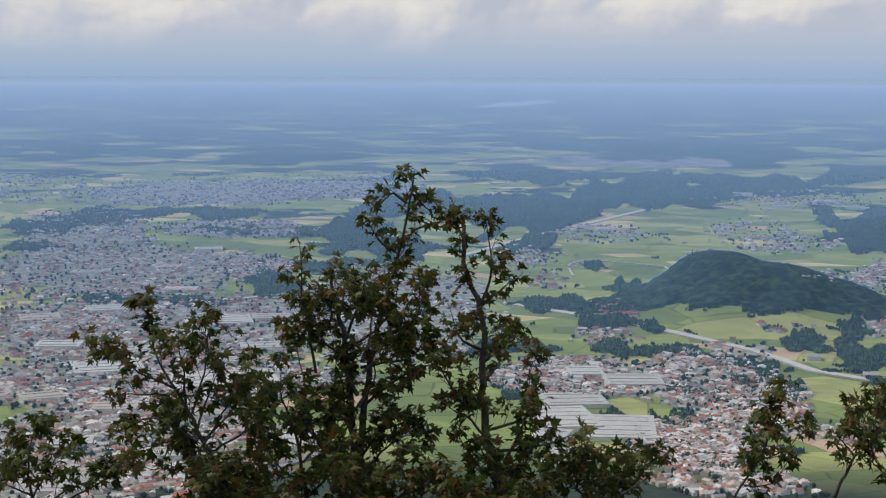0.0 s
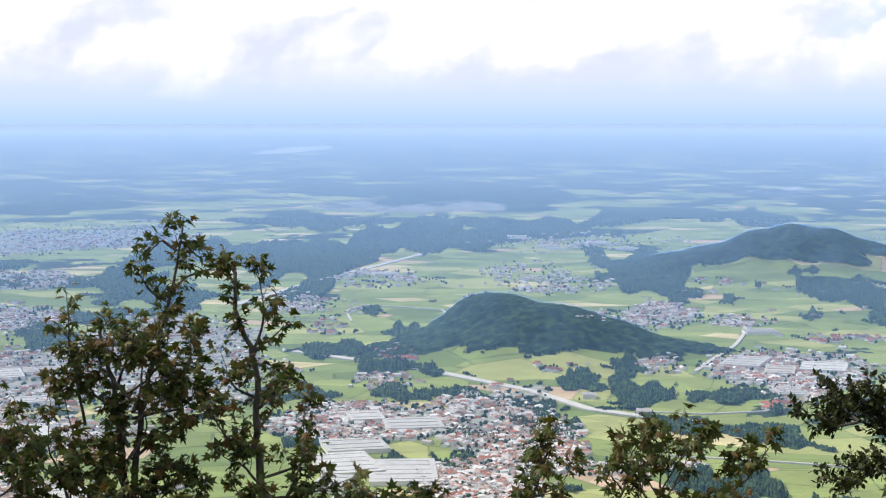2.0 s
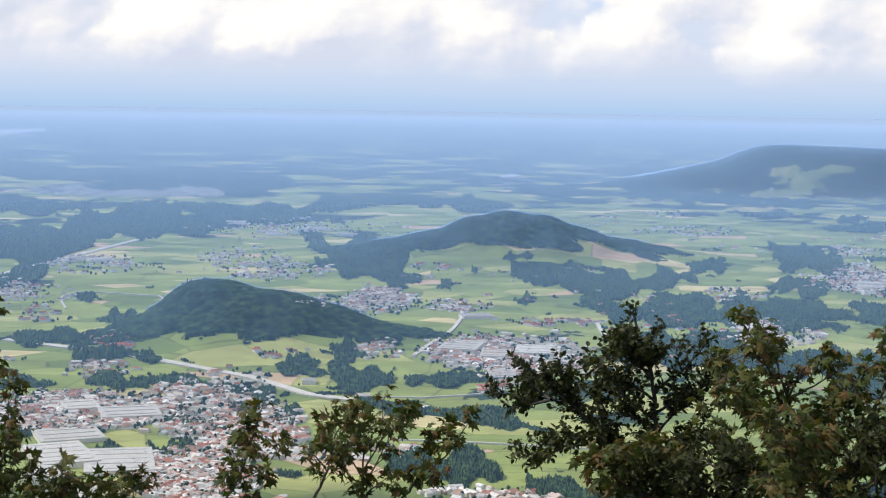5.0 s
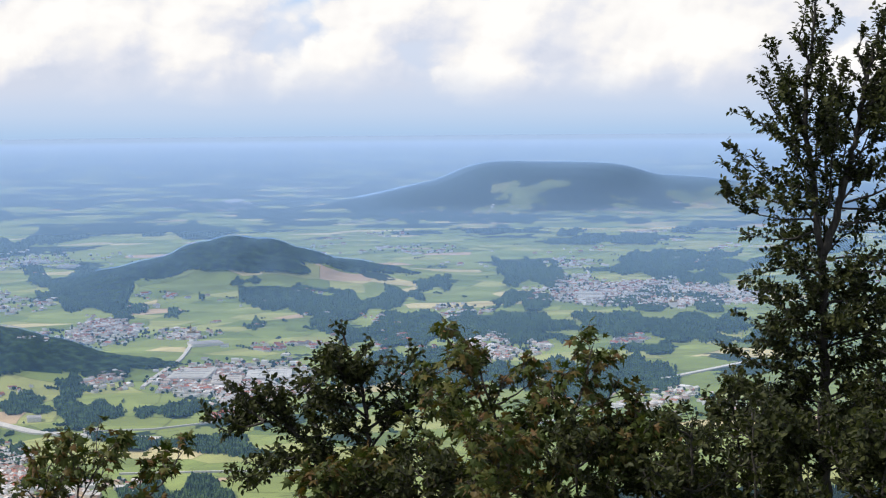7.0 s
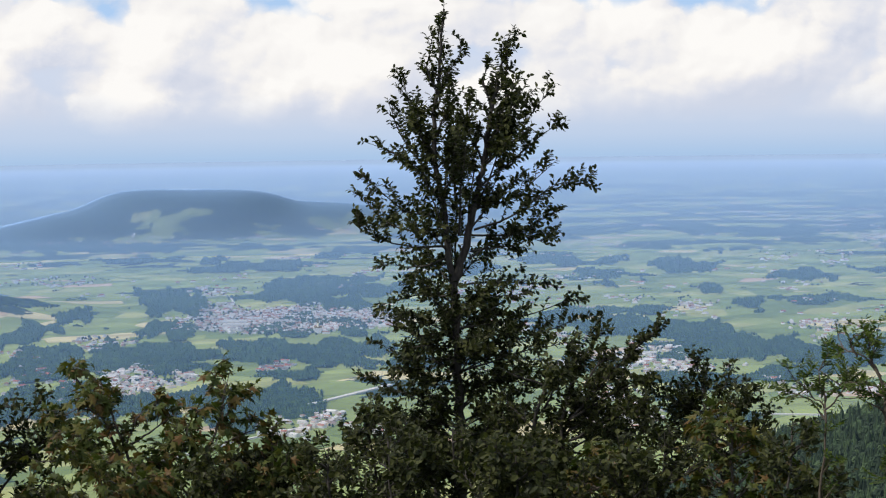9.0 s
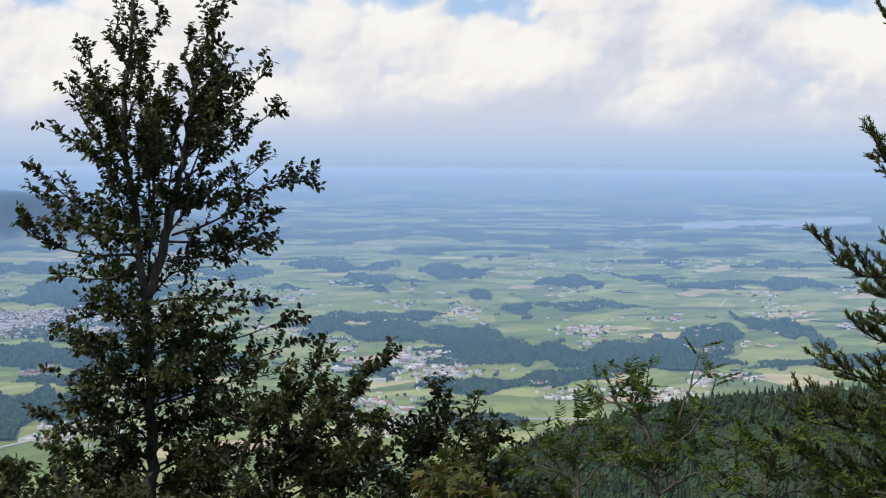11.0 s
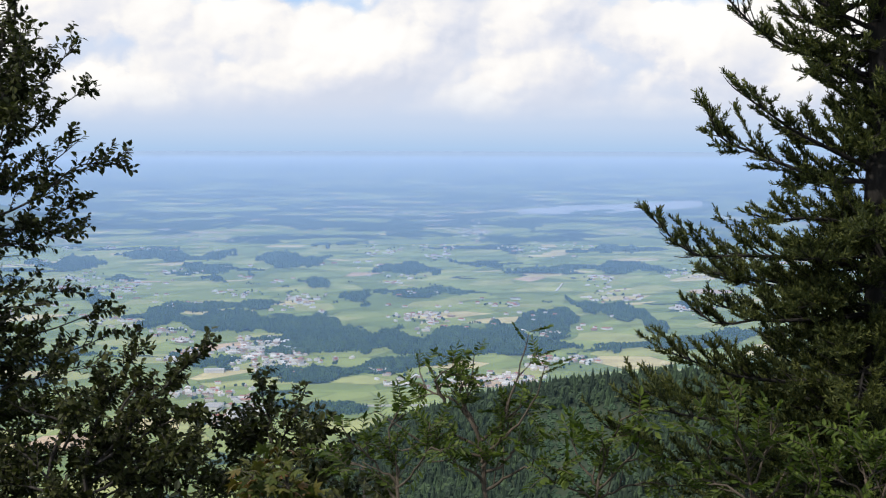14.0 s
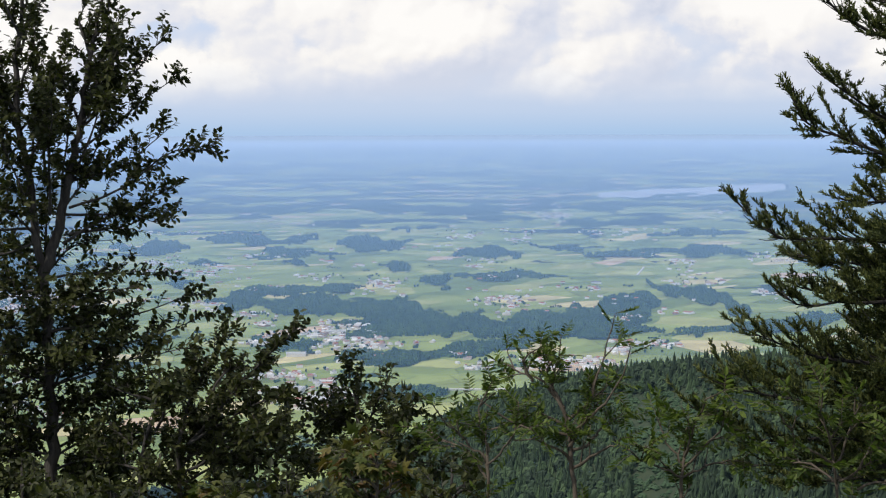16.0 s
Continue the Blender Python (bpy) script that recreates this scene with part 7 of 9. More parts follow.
plant.finish()

plant = Plant("rowan", "slender rowan with light green feathered leaves", "rowan", 10)
plant.stem([(5.55, 5.12, -1.62), (5.54, 5.13, -1.30), (5.53, 5.14, -1.16), (5.52, 5.15, -1.05), (5.50, 5.17, -1.01)], 0.02, 0.006)
plant.limb([(5.53, 5.14, -1.09), (5.62, 5.12, -1.02), (5.67, 5.14, -0.94), (5.74, 5.15, -0.82)], 0.006, 1.0)
plant.limb([(5.53, 5.14, -1.09), (5.51, 5.24, -0.98), (5.48, 5.34, -0.94), (5.51, 5.41, -0.91)], 0.006, 1.0)
plant.limb([(5.53, 5.14, -1.12), (5.49, 5.26, -1.10), (5.44, 5.38, -1.15), (5.38, 5.51, -1.16)], 0.006, 1.0)
plant.limb([(5.53, 5.14, -1.14), (5.42, 5.25, -1.09), (5.34, 5.32, -1.01)], 0.006, 1.0)
plant.limb([(5.52, 5.15, -1.05), (5.54, 5.21, -0.97), (5.58, 5.24, -0.89)], 0.006, 1.0)
plant.limb([(5.53, 5.14, -1.16), (5.59, 5.03, -1.02), (5.62, 4.96, -0.90)], 0.006, 1.0)
plant.limb([(5.54, 5.13, -1.19), (5.67, 5.11, -1.14), (5.77, 5.13, -1.09)], 0.006, 1.0)
plant.limb([(5.53, 5.14, -1.18), (5.62, 5.14, -1.08), (5.69, 5.18, -1.02)], 0.006, 1.0)
plant.limb([(5.54, 5.13, -1.23), (5.45, 5.17, -1.17), (5.38, 5.20, -1.15)], 0.006, 1.0)
plant.limb([(5.54, 5.13, -1.25), (5.55, 5.01, -1.18), (5.53, 4.92, -1.14)], 0.006, 1.0)
plant.limb([(5.44, 5.22, -0.96), (5.42, 5.23, -0.92), (5.43, 5.20, -0.88)], 0.006, 1.0)
plant.limb([(5.50, 5.17, -1.01), (5.48, 5.20, -0.94), (5.48, 5.21, -0.89)], 0.006, 1.0)
plant.finish()

plant = Plant("rowan", "light green rowan shoots", "rowan", 11)
plant.stem([(4.92, 4.87, -1.52), (4.94, 4.86, -1.21), (4.94, 4.86, -1.08)], 0.012, 0.004)
plant.stem([(5.37, 4.45, -1.52), (5.35, 4.47, -1.21), (5.36, 4.47, -1.08)], 0.012, 0.004)
plant.limb([(4.94, 4.86, -1.08), (4.97, 4.89, -0.99), (5.00, 4.92, -0.92)], 0.004, 1.0)
plant.limb([(4.94, 4.86, -1.10), (4.89, 4.90, -1.02), (4.85, 4.93, -0.95)], 0.004, 1.0)
plant.limb([(4.94, 4.86, -1.11), (4.95, 4.75, -1.03), (4.92, 4.68, -0.99)], 0.004, 1.0)
plant.limb([(4.94, 4.86, -1.15), (4.88, 4.97, -1.09), (4.87, 5.04, -1.08)], 0.004, 1.0)
plant.limb([(5.36, 4.47, -1.08), (5.33, 4.40, -0.97), (5.30, 4.31, -0.86)], 0.004, 1.0)
plant.limb([(5.36, 4.47, -1.10), (5.36, 4.53, -1.04), (5.38, 4.58, -1.00)], 0.004, 1.0)
plant.limb([(5.36, 4.47, -1.11), (5.38, 4.36, -1.00), (5.35, 4.31, -0.94)], 0.004, 1.0)
plant.limb([(5.35, 4.47, -1.14), (5.27, 4.52, -1.09), (5.22, 4.53, -1.07)], 0.004, 1.0)
plant.limb([(5.35, 4.47, -1.14), (5.44, 4.44, -1.10), (5.52, 4.42, -1.08)], 0.004, 1.0)
plant.finish()

plant = Plant("rowan", "fresh green rowan bush below the fir", "rowan", 12)
plant.stem([(5.49, 3.99, -1.44), (5.48, 4.01, -1.15), (5.47, 4.02, -1.03)], 0.012, 0.004)
plant.stem([(5.66, 3.75, -1.42), (5.65, 3.76, -1.13), (5.65, 3.78, -1.01)], 0.012, 0.004)
plant.limb([(5.47, 4.02, -1.03), (5.41, 4.00, -0.94), (5.36, 3.97, -0.86)], 0.004, 1.0)
plant.limb([(5.47, 4.02, -1.04), (5.37, 4.05, -0.97), (5.31, 4.04, -0.92)], 0.004, 1.0)
plant.limb([(5.47, 4.02, -1.06), (5.50, 3.98, -0.96), (5.51, 3.97, -0.89)], 0.004, 1.0)
plant.limb([(5.48, 4.01, -1.09), (5.56, 3.96, -1.03), (5.60, 3.97, -0.99)], 0.004, 1.0)
plant.limb([(5.65, 3.78, -1.01), (5.67, 3.83, -0.96), (5.70, 3.89, -0.95)], 0.004, 1.0)
plant.limb([(5.65, 3.78, -1.03), (5.69, 3.76, -0.97), (5.73, 3.76, -0.93)], 0.004, 1.0)
plant.limb([(5.65, 3.77, -1.04), (5.75, 3.74, -1.01), (5.84, 3.75, -1.00)], 0.004, 1.0)
plant.limb([(5.65, 3.77, -1.07), (5.61, 3.83, -1.03), (5.59, 3.86, -1.02)], 0.004, 1.0)
plant.limb([(5.48, 4.01, -1.10), (5.48, 4.12, -1.07), (5.50, 4.21, -1.08)], 0.004, 1.0)
plant.limb([(5.51, 3.97, -1.11), (5.52, 3.85, -1.02), (5.47, 3.79, -0.95)], 0.004, 1.0)
plant.limb([(5.66, 3.75, -1.09), (5.66, 3.67, -0.89), (5.65, 3.61, -0.81)], 0.004, 1.0)
plant.finish()

plant = Plant("fir", "old dark fir with two trunks and upturned branch tips", "fir", 13)
plant.stem([(7.27, 4.80, -2.30), (7.31, 4.84, -1.45), (7.37, 4.90, -0.47), (7.37, 4.90, 0.49), (7.33, 4.88, 1.31)], 0.062, 0.046)
plant.stem([(7.49, 4.80, -2.45), (7.52, 4.84, -1.48), (7.61, 4.90, -0.48), (7.60, 4.90, 0.50), (7.57, 4.88, 1.31)], 0.058, 0.042)
plant.limb([(7.42, 4.94, 0.11), (7.22, 5.04, 0.19), (7.05, 5.18, 0.26), (6.90, 5.28, 0.41)], 0.012, 0.85)
plant.limb([(7.37, 4.91, 0.28), (7.22, 4.94, 0.33), (7.07, 4.97, 0.39), (6.92, 5.00, 0.46)], 0.012, 0.85)
plant.limb([(7.37, 4.91, -0.29), (7.18, 5.01, -0.27), (7.01, 5.17, -0.18), (6.87, 5.27, -0.11), (6.84, 5.31, -0.02)], 0.012, 0.85)
plant.limb([(7.38, 4.91, -0.26), (7.10, 4.96, -0.16), (6.91, 5.05, -0.06), (6.78, 5.14, 0.04)], 0.012, 0.85)
plant.limb([(7.46, 4.97, -0.05), (7.48, 5.12, 0.03), (7.47, 5.22, 0.09), (7.47, 5.30, 0.16)], 0.012, 0.85)
plant.limb([(7.37, 4.91, -0.44), (7.12, 4.91, -0.42), (6.96, 4.98, -0.40), (6.81, 5.01, -0.39)], 0.012, 0.85)
plant.limb([(7.36, 4.90, -0.62), (7.15, 5.03, -0.59), (6.96, 5.21, -0.57), (6.78, 5.34, -0.56), (6.72, 5.43, -0.45)], 0.012, 0.85)
plant.limb([(7.36, 4.89, -0.68), (7.41, 5.16, -0.73), (7.36, 5.40, -0.73), (7.32, 5.62, -0.71)], 0.012, 0.85)
plant.limb([(7.35, 4.89, -0.80), (7.13, 5.02, -0.80), (6.97, 5.16, -0.81), (6.88, 5.27, -0.82), (6.84, 5.32, -0.77)], 0.012, 0.85)
plant.limb([(7.32, 4.86, -1.07), (7.03, 4.94, -1.03), (6.80, 5.08, -1.00), (6.62, 5.17, -0.91), (6.54, 5.27, -0.86)], 0.012, 0.85)
plant.limb([(7.31, 4.85, -1.15), (7.07, 5.02, -1.14), (6.86, 5.23, -1.11), (6.72, 5.31, -1.11), (6.63, 5.43, -1.07)], 0.012, 0.85)
plant.limb([(7.30, 4.84, -1.24), (6.89, 4.92, -1.17), (6.55, 5.04, -1.11), (6.34, 5.16, -1.04)], 0.012, 0.85)
plant.limb([(7.29, 4.83, -1.32), (6.99, 4.91, -1.31), (6.66, 5.02, -1.28), (6.41, 5.16, -1.27), (6.26, 5.29, -1.16)], 0.012, 0.85)
plant.limb([(7.41, 4.92, -1.02), (7.46, 5.20, -1.03), (7.45, 5.39, -1.03), (7.42, 5.45, -0.96)], 0.012, 0.85)
plant.limb([(7.27, 4.82, -1.41), (6.95, 4.93, -1.40), (6.62, 5.04, -1.37), (6.42, 5.13, -1.35)], 0.012, 0.85)
plant.limb([(7.35, 4.91, 0.47), (7.21, 4.94, 0.52), (7.10, 4.99, 0.58), (6.98, 5.06, 0.66)], 0.012, 0.85)
# short limbs all round the two trunks, thickest low down
for k in range(150):
    level = 1.25 - 2.85 * (k / 150) ** 0.62
    turn, reach = 2.4 * k, (0.40 + 0.22 * math.sin(1.7 * k)) * (1.05 if level < -0.45 else 0.55)
    hub = (7.36, 4.89) if k % 5 < 3 else (7.59, 4.89)
    c, s_ = math.cos(turn), math.sin(turn)
    plant.limb([(hub[0], hub[1], level), (hub[0] + 0.5 * reach * c, hub[1] + 0.5 * reach * s_, level + 0.01), (hub[0] + reach * c, hub[1] + reach * s_, level + 0.02 + 0.08 * math.sin(3.1 * k))], 0.009, 1.2)
plant.finish()

plant = Plant("beech_sapling", "dark green beech scrub on the slope edge", "beech", 40)
plant.stem([(3.53, 8.50, -3.06), (3.53, 8.50, -2.58), (3.52, 8.50, -2.09), (3.52, 8.50, -1.80)], 0.022, 0.006)
plant.limb([(3.52, 8.50, -1.93), (3.51, 8.35, -1.87), (3.49, 8.20, -1.80)], 0.008, 1.05)
plant.limb([(3.52, 8.50, -2.00), (3.63, 8.59, -1.98), (3.72, 8.68, -1.93)], 0.008, 1.05)
plant.limb([(3.53, 8.50, -2.46), (3.69, 8.60, -2.40), (3.84, 8.70, -2.31)], 0.008, 1.05)
plant.limb([(3.53, 8.50, -2.29), (3.68, 8.62, -2.29), (3.82, 8.75, -2.28)], 0.008, 1.05)
plant.limb([(3.52, 8.50, -1.92), (3.52, 8.64, -1.91), (3.53, 8.77, -1.89)], 0.008, 1.05)
plant.limb([(3.53, 8.50, -2.35), (3.40, 8.44, -2.26), (3.29, 8.37, -2.17)], 0.008, 1.05)
plant.limb([(3.52, 8.50, -1.99), (3.42, 8.37, -1.92), (3.32, 8.23, -1.85)], 0.008, 1.05)
plant.limb([(3.53, 8.50, -2.36), (3.30, 8.38, -2.26), (3.11, 8.24, -2.14)], 0.008, 1.05)
plant.limb([(3.52, 8.50, -1.95), (3.52, 8.70, -1.95), (3.53, 8.90, -1.94)], 0.008, 1.05)
plant.limb([(3.52, 8.50, -2.09), (3.38, 8.37, -2.03), (3.26, 8.23, -1.95)], 0.008, 1.05)
plant.limb([(3.53, 8.50, -2.25), (3.60, 8.31, -2.16), (3.66, 8.12, -2.06)], 0.008, 1.05)
plant.limb([(3.53, 8.50, -2.49), (3.43, 8.70, -2.39), (3.35, 8.88, -2.26)], 0.008, 1.05)
plant.limb([(3.53, 8.50, -2.37), (3.59, 8.39, -2.28), (3.64, 8.28, -2.17)], 0.008, 1.05)
plant.limb([(3.52, 8.50, -2.00), (3.43, 8.39, -1.95), (3.34, 8.26, -1.90)], 0.008, 1.05)
plant.limb([(3.52, 8.50, -2.06), (3.69, 8.60, -2.03), (3.84, 8.71, -1.99)], 0.008, 1.05)
plant.finish()

plant = Plant("maple", "low maple scrub with olive leaves on the slope", "maple", 41)
plant.stem([(4.10, 8.92, -3.25), (4.09, 8.93, -2.74), (4.08, 8.93, -2.18), (4.07, 8.93, -1.82)], 0.022, 0.006)
plant.limb([(4.08, 8.93, -2.47), (4.20, 8.91, -2.40), (4.29, 8.90, -2.32)], 0.008, 0.9)
plant.limb([(4.08, 8.93, -2.35), (4.00, 9.15, -2.27), (3.94, 9.35, -2.16)], 0.008, 0.9)
plant.limb([(4.08, 8.93, -2.31), (3.95, 8.85, -2.20), (3.84, 8.77, -2.07)], 0.008, 0.9)
plant.limb([(4.08, 8.93, -2.12), (4.05, 9.14, -2.08), (4.04, 9.34, -2.02)], 0.008, 0.9)
plant.limb([(4.08, 8.93, -2.00), (4.17, 8.99, -1.97), (4.24, 9.05, -1.93)], 0.008, 0.9)
plant.limb([(4.09, 8.93, -2.55), (3.91, 9.06, -2.50), (3.77, 9.18, -2.43)], 0.008, 0.9)
plant.limb([(4.08, 8.93, -2.18), (4.04, 9.04, -2.16), (4.01, 9.14, -2.13)], 0.008, 0.9)
plant.limb([(4.08, 8.93, -2.33), (4.13, 8.68, -2.17), (4.16, 8.45, -1.98)], 0.008, 0.9)
plant.limb([(4.09, 8.93, -2.59), (4.30, 8.86, -2.46), (4.47, 8.80, -2.31)], 0.008, 0.9)
plant.limb([(4.08, 8.93, -1.97), (4.19, 9.00, -1.96), (4.30, 9.08, -1.94)], 0.008, 0.9)
plant.limb([(4.08, 8.93, -2.09), (4.06, 9.15, -2.04), (4.05, 9.37, -1.96)], 0.008, 0.9)
plant.limb([(4.08, 8.93, -2.33), (4.01, 9.15, -2.27), (3.96, 9.35, -2.19)], 0.008, 0.9)
plant.limb([(4.08, 8.93, -1.91), (4.16, 9.02, -1.90), (4.25, 9.10, -1.89)], 0.008, 0.9)
plant.limb([(4.08, 8.93, -2.04), (4.08, 8.79, -1.98), (4.08, 8.66, -1.91)], 0.008, 0.9)
plant.limb([(4.08, 8.93, -2.36), (4.21, 8.84, -2.23), (4.31, 8.77, -2.07)], 0.008, 0.9)
plant.finish()

plant = Plant("beech_sapling", "dark green beech scrub on the slope edge", "beech", 42)
plant.stem([(4.05, 8.07, -2.98), (4.06, 8.07, -2.51), (4.07, 8.07, -2.04), (4.07, 8.07, -1.75)], 0.022, 0.006)
plant.limb([(4.06, 8.07, -2.41), (3.99, 8.23, -2.40), (3.94, 8.38, -2.37)], 0.008, 1.05)
plant.limb([(4.06, 8.07, -2.09), (3.97, 8.11, -2.06), (3.89, 8.15, -2.02)], 0.008, 1.05)
plant.limb([(4.06, 8.07, -2.41), (4.23, 8.16, -2.40), (4.39, 8.26, -2.37)], 0.008, 1.05)
plant.limb([(4.06, 8.07, -2.43), (4.33, 8.20, -2.38), (4.57, 8.34, -2.31)], 0.008, 1.05)
plant.limb([(4.06, 8.07, -2.22), (3.94, 7.99, -2.15), (3.83, 7.91, -2.07)], 0.008, 1.05)
plant.limb([(4.06, 8.07, -2.40), (3.94, 8.15, -2.28), (3.84, 8.22, -2.13)], 0.008, 1.05)
plant.limb([(4.07, 8.07, -1.91), (4.04, 7.83, -1.81), (4.00, 7.60, -1.71)], 0.008, 1.05)
plant.limb([(4.06, 8.07, -2.29), (3.94, 8.06, -2.18), (3.83, 8.04, -2.06)], 0.008, 1.05)
plant.limb([(4.06, 8.07, -2.14), (3.89, 8.01, -2.05), (3.75, 7.95, -1.94)], 0.008, 1.05)
plant.limb([(4.07, 8.07, -1.84), (4.00, 8.07, -1.80), (3.95, 8.08, -1.75)], 0.008, 1.05)
plant.limb([(4.06, 8.07, -2.26), (3.96, 8.26, -2.18), (3.89, 8.44, -2.06)], 0.008, 1.05)
plant.limb([(4.06, 8.07, -2.29), (4.22, 8.22, -2.29), (4.38, 8.38, -2.28)], 0.008, 1.05)
plant.limb([(4.06, 8.07, -2.07), (4.05, 8.30, -2.04), (4.04, 8.53, -1.99)], 0.008, 1.05)
plant.limb([(4.06, 8.07, -2.14), (4.03, 8.22, -2.10), (4.01, 8.36, -2.05)], 0.008, 1.05)
plant.limb([(4.06, 8.07, -2.16), (4.17, 8.02, -2.11), (4.26, 7.99, -2.04)], 0.008, 1.05)
plant.finish()

plant = Plant("beech_sapling", "dark green beech scrub on the slope edge", "beech", 43)
plant.stem([(4.63, 8.24, -3.09), (4.60, 8.26, -2.60), (4.56, 8.27, -2.08), (4.55, 8.28, -1.75)], 0.022, 0.006)
plant.limb([(4.56, 8.27, -2.02), (4.53, 8.07, -1.95), (4.48, 7.87, -1.87)], 0.008, 1.05)
plant.limb([(4.57, 8.27, -2.09), (4.76, 8.43, -2.07), (4.93, 8.59, -2.03)], 0.008, 1.05)
plant.limb([(4.56, 8.28, -1.89), (4.70, 8.39, -1.88), (4.83, 8.50, -1.87)], 0.008, 1.05)
plant.limb([(4.58, 8.27, -2.25), (4.76, 8.45, -2.27), (4.92, 8.63, -2.29)], 0.008, 1.05)
plant.limb([(4.58, 8.27, -2.32), (4.59, 8.51, -2.35), (4.62, 8.74, -2.37)], 0.008, 1.05)
plant.limb([(4.56, 8.28, -1.92), (4.59, 8.46, -1.92), (4.62, 8.64, -1.91)], 0.008, 1.05)
plant.limb([(4.57, 8.27, -2.10), (4.52, 8.45, -2.09), (4.49, 8.63, -2.07)], 0.008, 1.05)
plant.limb([(4.55, 8.28, -1.88), (4.66, 8.38, -1.88), (4.77, 8.49, -1.88)], 0.008, 1.05)
plant.limb([(4.59, 8.26, -2.48), (4.63, 8.00, -2.31), (4.64, 7.75, -2.11)], 0.008, 1.05)
plant.limb([(4.55, 8.28, -1.81), (4.70, 8.46, -1.82), (4.85, 8.64, -1.81)], 0.008, 1.05)
plant.limb([(4.56, 8.28, -2.01), (4.52, 8.09, -1.93), (4.48, 7.90, -1.85)], 0.008, 1.05)
plant.limb([(4.59, 8.26, -2.46), (4.49, 8.42, -2.38), (4.40, 8.56, -2.28)], 0.008, 1.05)
plant.limb([(4.58, 8.27, -2.22), (4.58, 8.53, -2.24), (4.59, 8.79, -2.25)], 0.008, 1.05)
plant.limb([(4.59, 8.26, -2.43), (4.68, 8.08, -2.33), (4.73, 7.92, -2.23)], 0.008, 1.05)
plant.limb([(4.56, 8.28, -1.98), (4.67, 8.34, -1.94), (4.77, 8.41, -1.88)], 0.008, 1.05)
plant.finish()

plant = Plant("beech_sapling", "dark green beech scrub on the slope edge", "beech", 44)
plant.stem([(5.21, 8.61, -3.26), (5.20, 8.62, -2.75), (5.19, 8.63, -2.17), (5.18, 8.63, -1.79)], 0.022, 0.006)
plant.limb([(5.19, 8.63, -2.22), (4.99, 8.58, -2.12), (4.82, 8.51, -1.99)], 0.008, 1.05)
plant.limb([(5.19, 8.63, -2.20), (5.24, 8.55, -2.13), (5.27, 8.47, -2.04)], 0.008, 1.05)
plant.limb([(5.19, 8.63, -2.10), (5.03, 8.52, -2.03), (4.89, 8.40, -1.94)], 0.008, 1.05)
plant.limb([(5.19, 8.62, -2.25), (5.34, 8.62, -2.13), (5.46, 8.62, -1.99)], 0.008, 1.05)
plant.limb([(5.18, 8.63, -1.88), (5.15, 8.47, -1.83), (5.10, 8.32, -1.79)], 0.008, 1.05)
plant.limb([(5.20, 8.62, -2.55), (5.06, 8.80, -2.52), (4.94, 8.96, -2.46)], 0.008, 1.05)
plant.limb([(5.19, 8.63, -2.09), (5.28, 8.55, -2.02), (5.35, 8.49, -1.93)], 0.008, 1.05)
plant.limb([(5.19, 8.63, -2.01), (5.29, 8.68, -1.99), (5.38, 8.73, -1.96)], 0.008, 1.05)
plant.limb([(5.19, 8.62, -2.38), (5.12, 8.88, -2.34), (5.07, 9.12, -2.28)], 0.008, 1.05)
plant.limb([(5.19, 8.63, -2.19), (5.22, 8.44, -2.04), (5.23, 8.26, -1.87)], 0.008, 1.05)
plant.limb([(5.20, 8.62, -2.57), (5.04, 8.67, -2.46), (4.92, 8.69, -2.33)], 0.008, 1.05)
plant.limb([(5.20, 8.62, -2.62), (5.07, 8.82, -2.58), (4.98, 9.00, -2.52)], 0.008, 1.05)
plant.limb([(5.20, 8.62, -2.65), (4.96, 8.62, -2.54), (4.76, 8.60, -2.39)], 0.008, 1.05)
plant.limb([(5.19, 8.63, -2.10), (4.99, 8.49, -1.97), (4.81, 8.33, -1.82)], 0.008, 1.05)
plant.limb([(5.19, 8.62, -2.27), (5.10, 8.83, -2.14), (5.04, 9.03, -1.97)], 0.008, 1.05)
plant.finish()

plant = Plant("maple", "low maple scrub with olive leaves on the slope", "maple", 45)
plant.stem([(2.99, 8.26, -2.94), (2.98, 8.27, -2.47), (2.97, 8.27, -2.05), (2.96, 8.27, -1.80)], 0.022, 0.006)
plant.limb([(2.97, 8.27, -2.13), (2.98, 8.06, -2.06), (2.98, 7.86, -1.99)], 0.008, 0.9)
plant.limb([(2.96, 8.27, -1.95), (2.84, 8.19, -1.85), (2.73, 8.10, -1.72)], 0.008, 0.9)
plant.limb([(2.96, 8.27, -1.91), (3.04, 8.35, -1.91), (3.11, 8.44, -1.91)], 0.008, 0.9)
plant.limb([(2.96, 8.27, -1.89), (2.98, 8.17, -1.85), (2.99, 8.07, -1.80)], 0.008, 0.9)
plant.limb([(2.97, 8.27, -2.17), (3.10, 8.42, -2.18), (3.22, 8.58, -2.18)], 0.008, 0.9)
plant.limb([(2.97, 8.27, -1.99), (3.11, 8.44, -1.97), (3.25, 8.61, -1.94)], 0.008, 0.9)
plant.limb([(2.96, 8.27, -1.90), (2.90, 8.25, -1.86), (2.85, 8.23, -1.83)], 0.008, 0.9)
plant.limb([(2.97, 8.27, -2.28), (3.03, 8.03, -2.18), (3.06, 7.80, -2.07)], 0.008, 0.9)
plant.limb([(2.97, 8.27, -2.19), (2.84, 8.38, -2.10), (2.74, 8.47, -1.98)], 0.008, 0.9)
plant.limb([(2.97, 8.27, -1.97), (2.84, 8.07, -1.90), (2.72, 7.87, -1.82)], 0.008, 0.9)
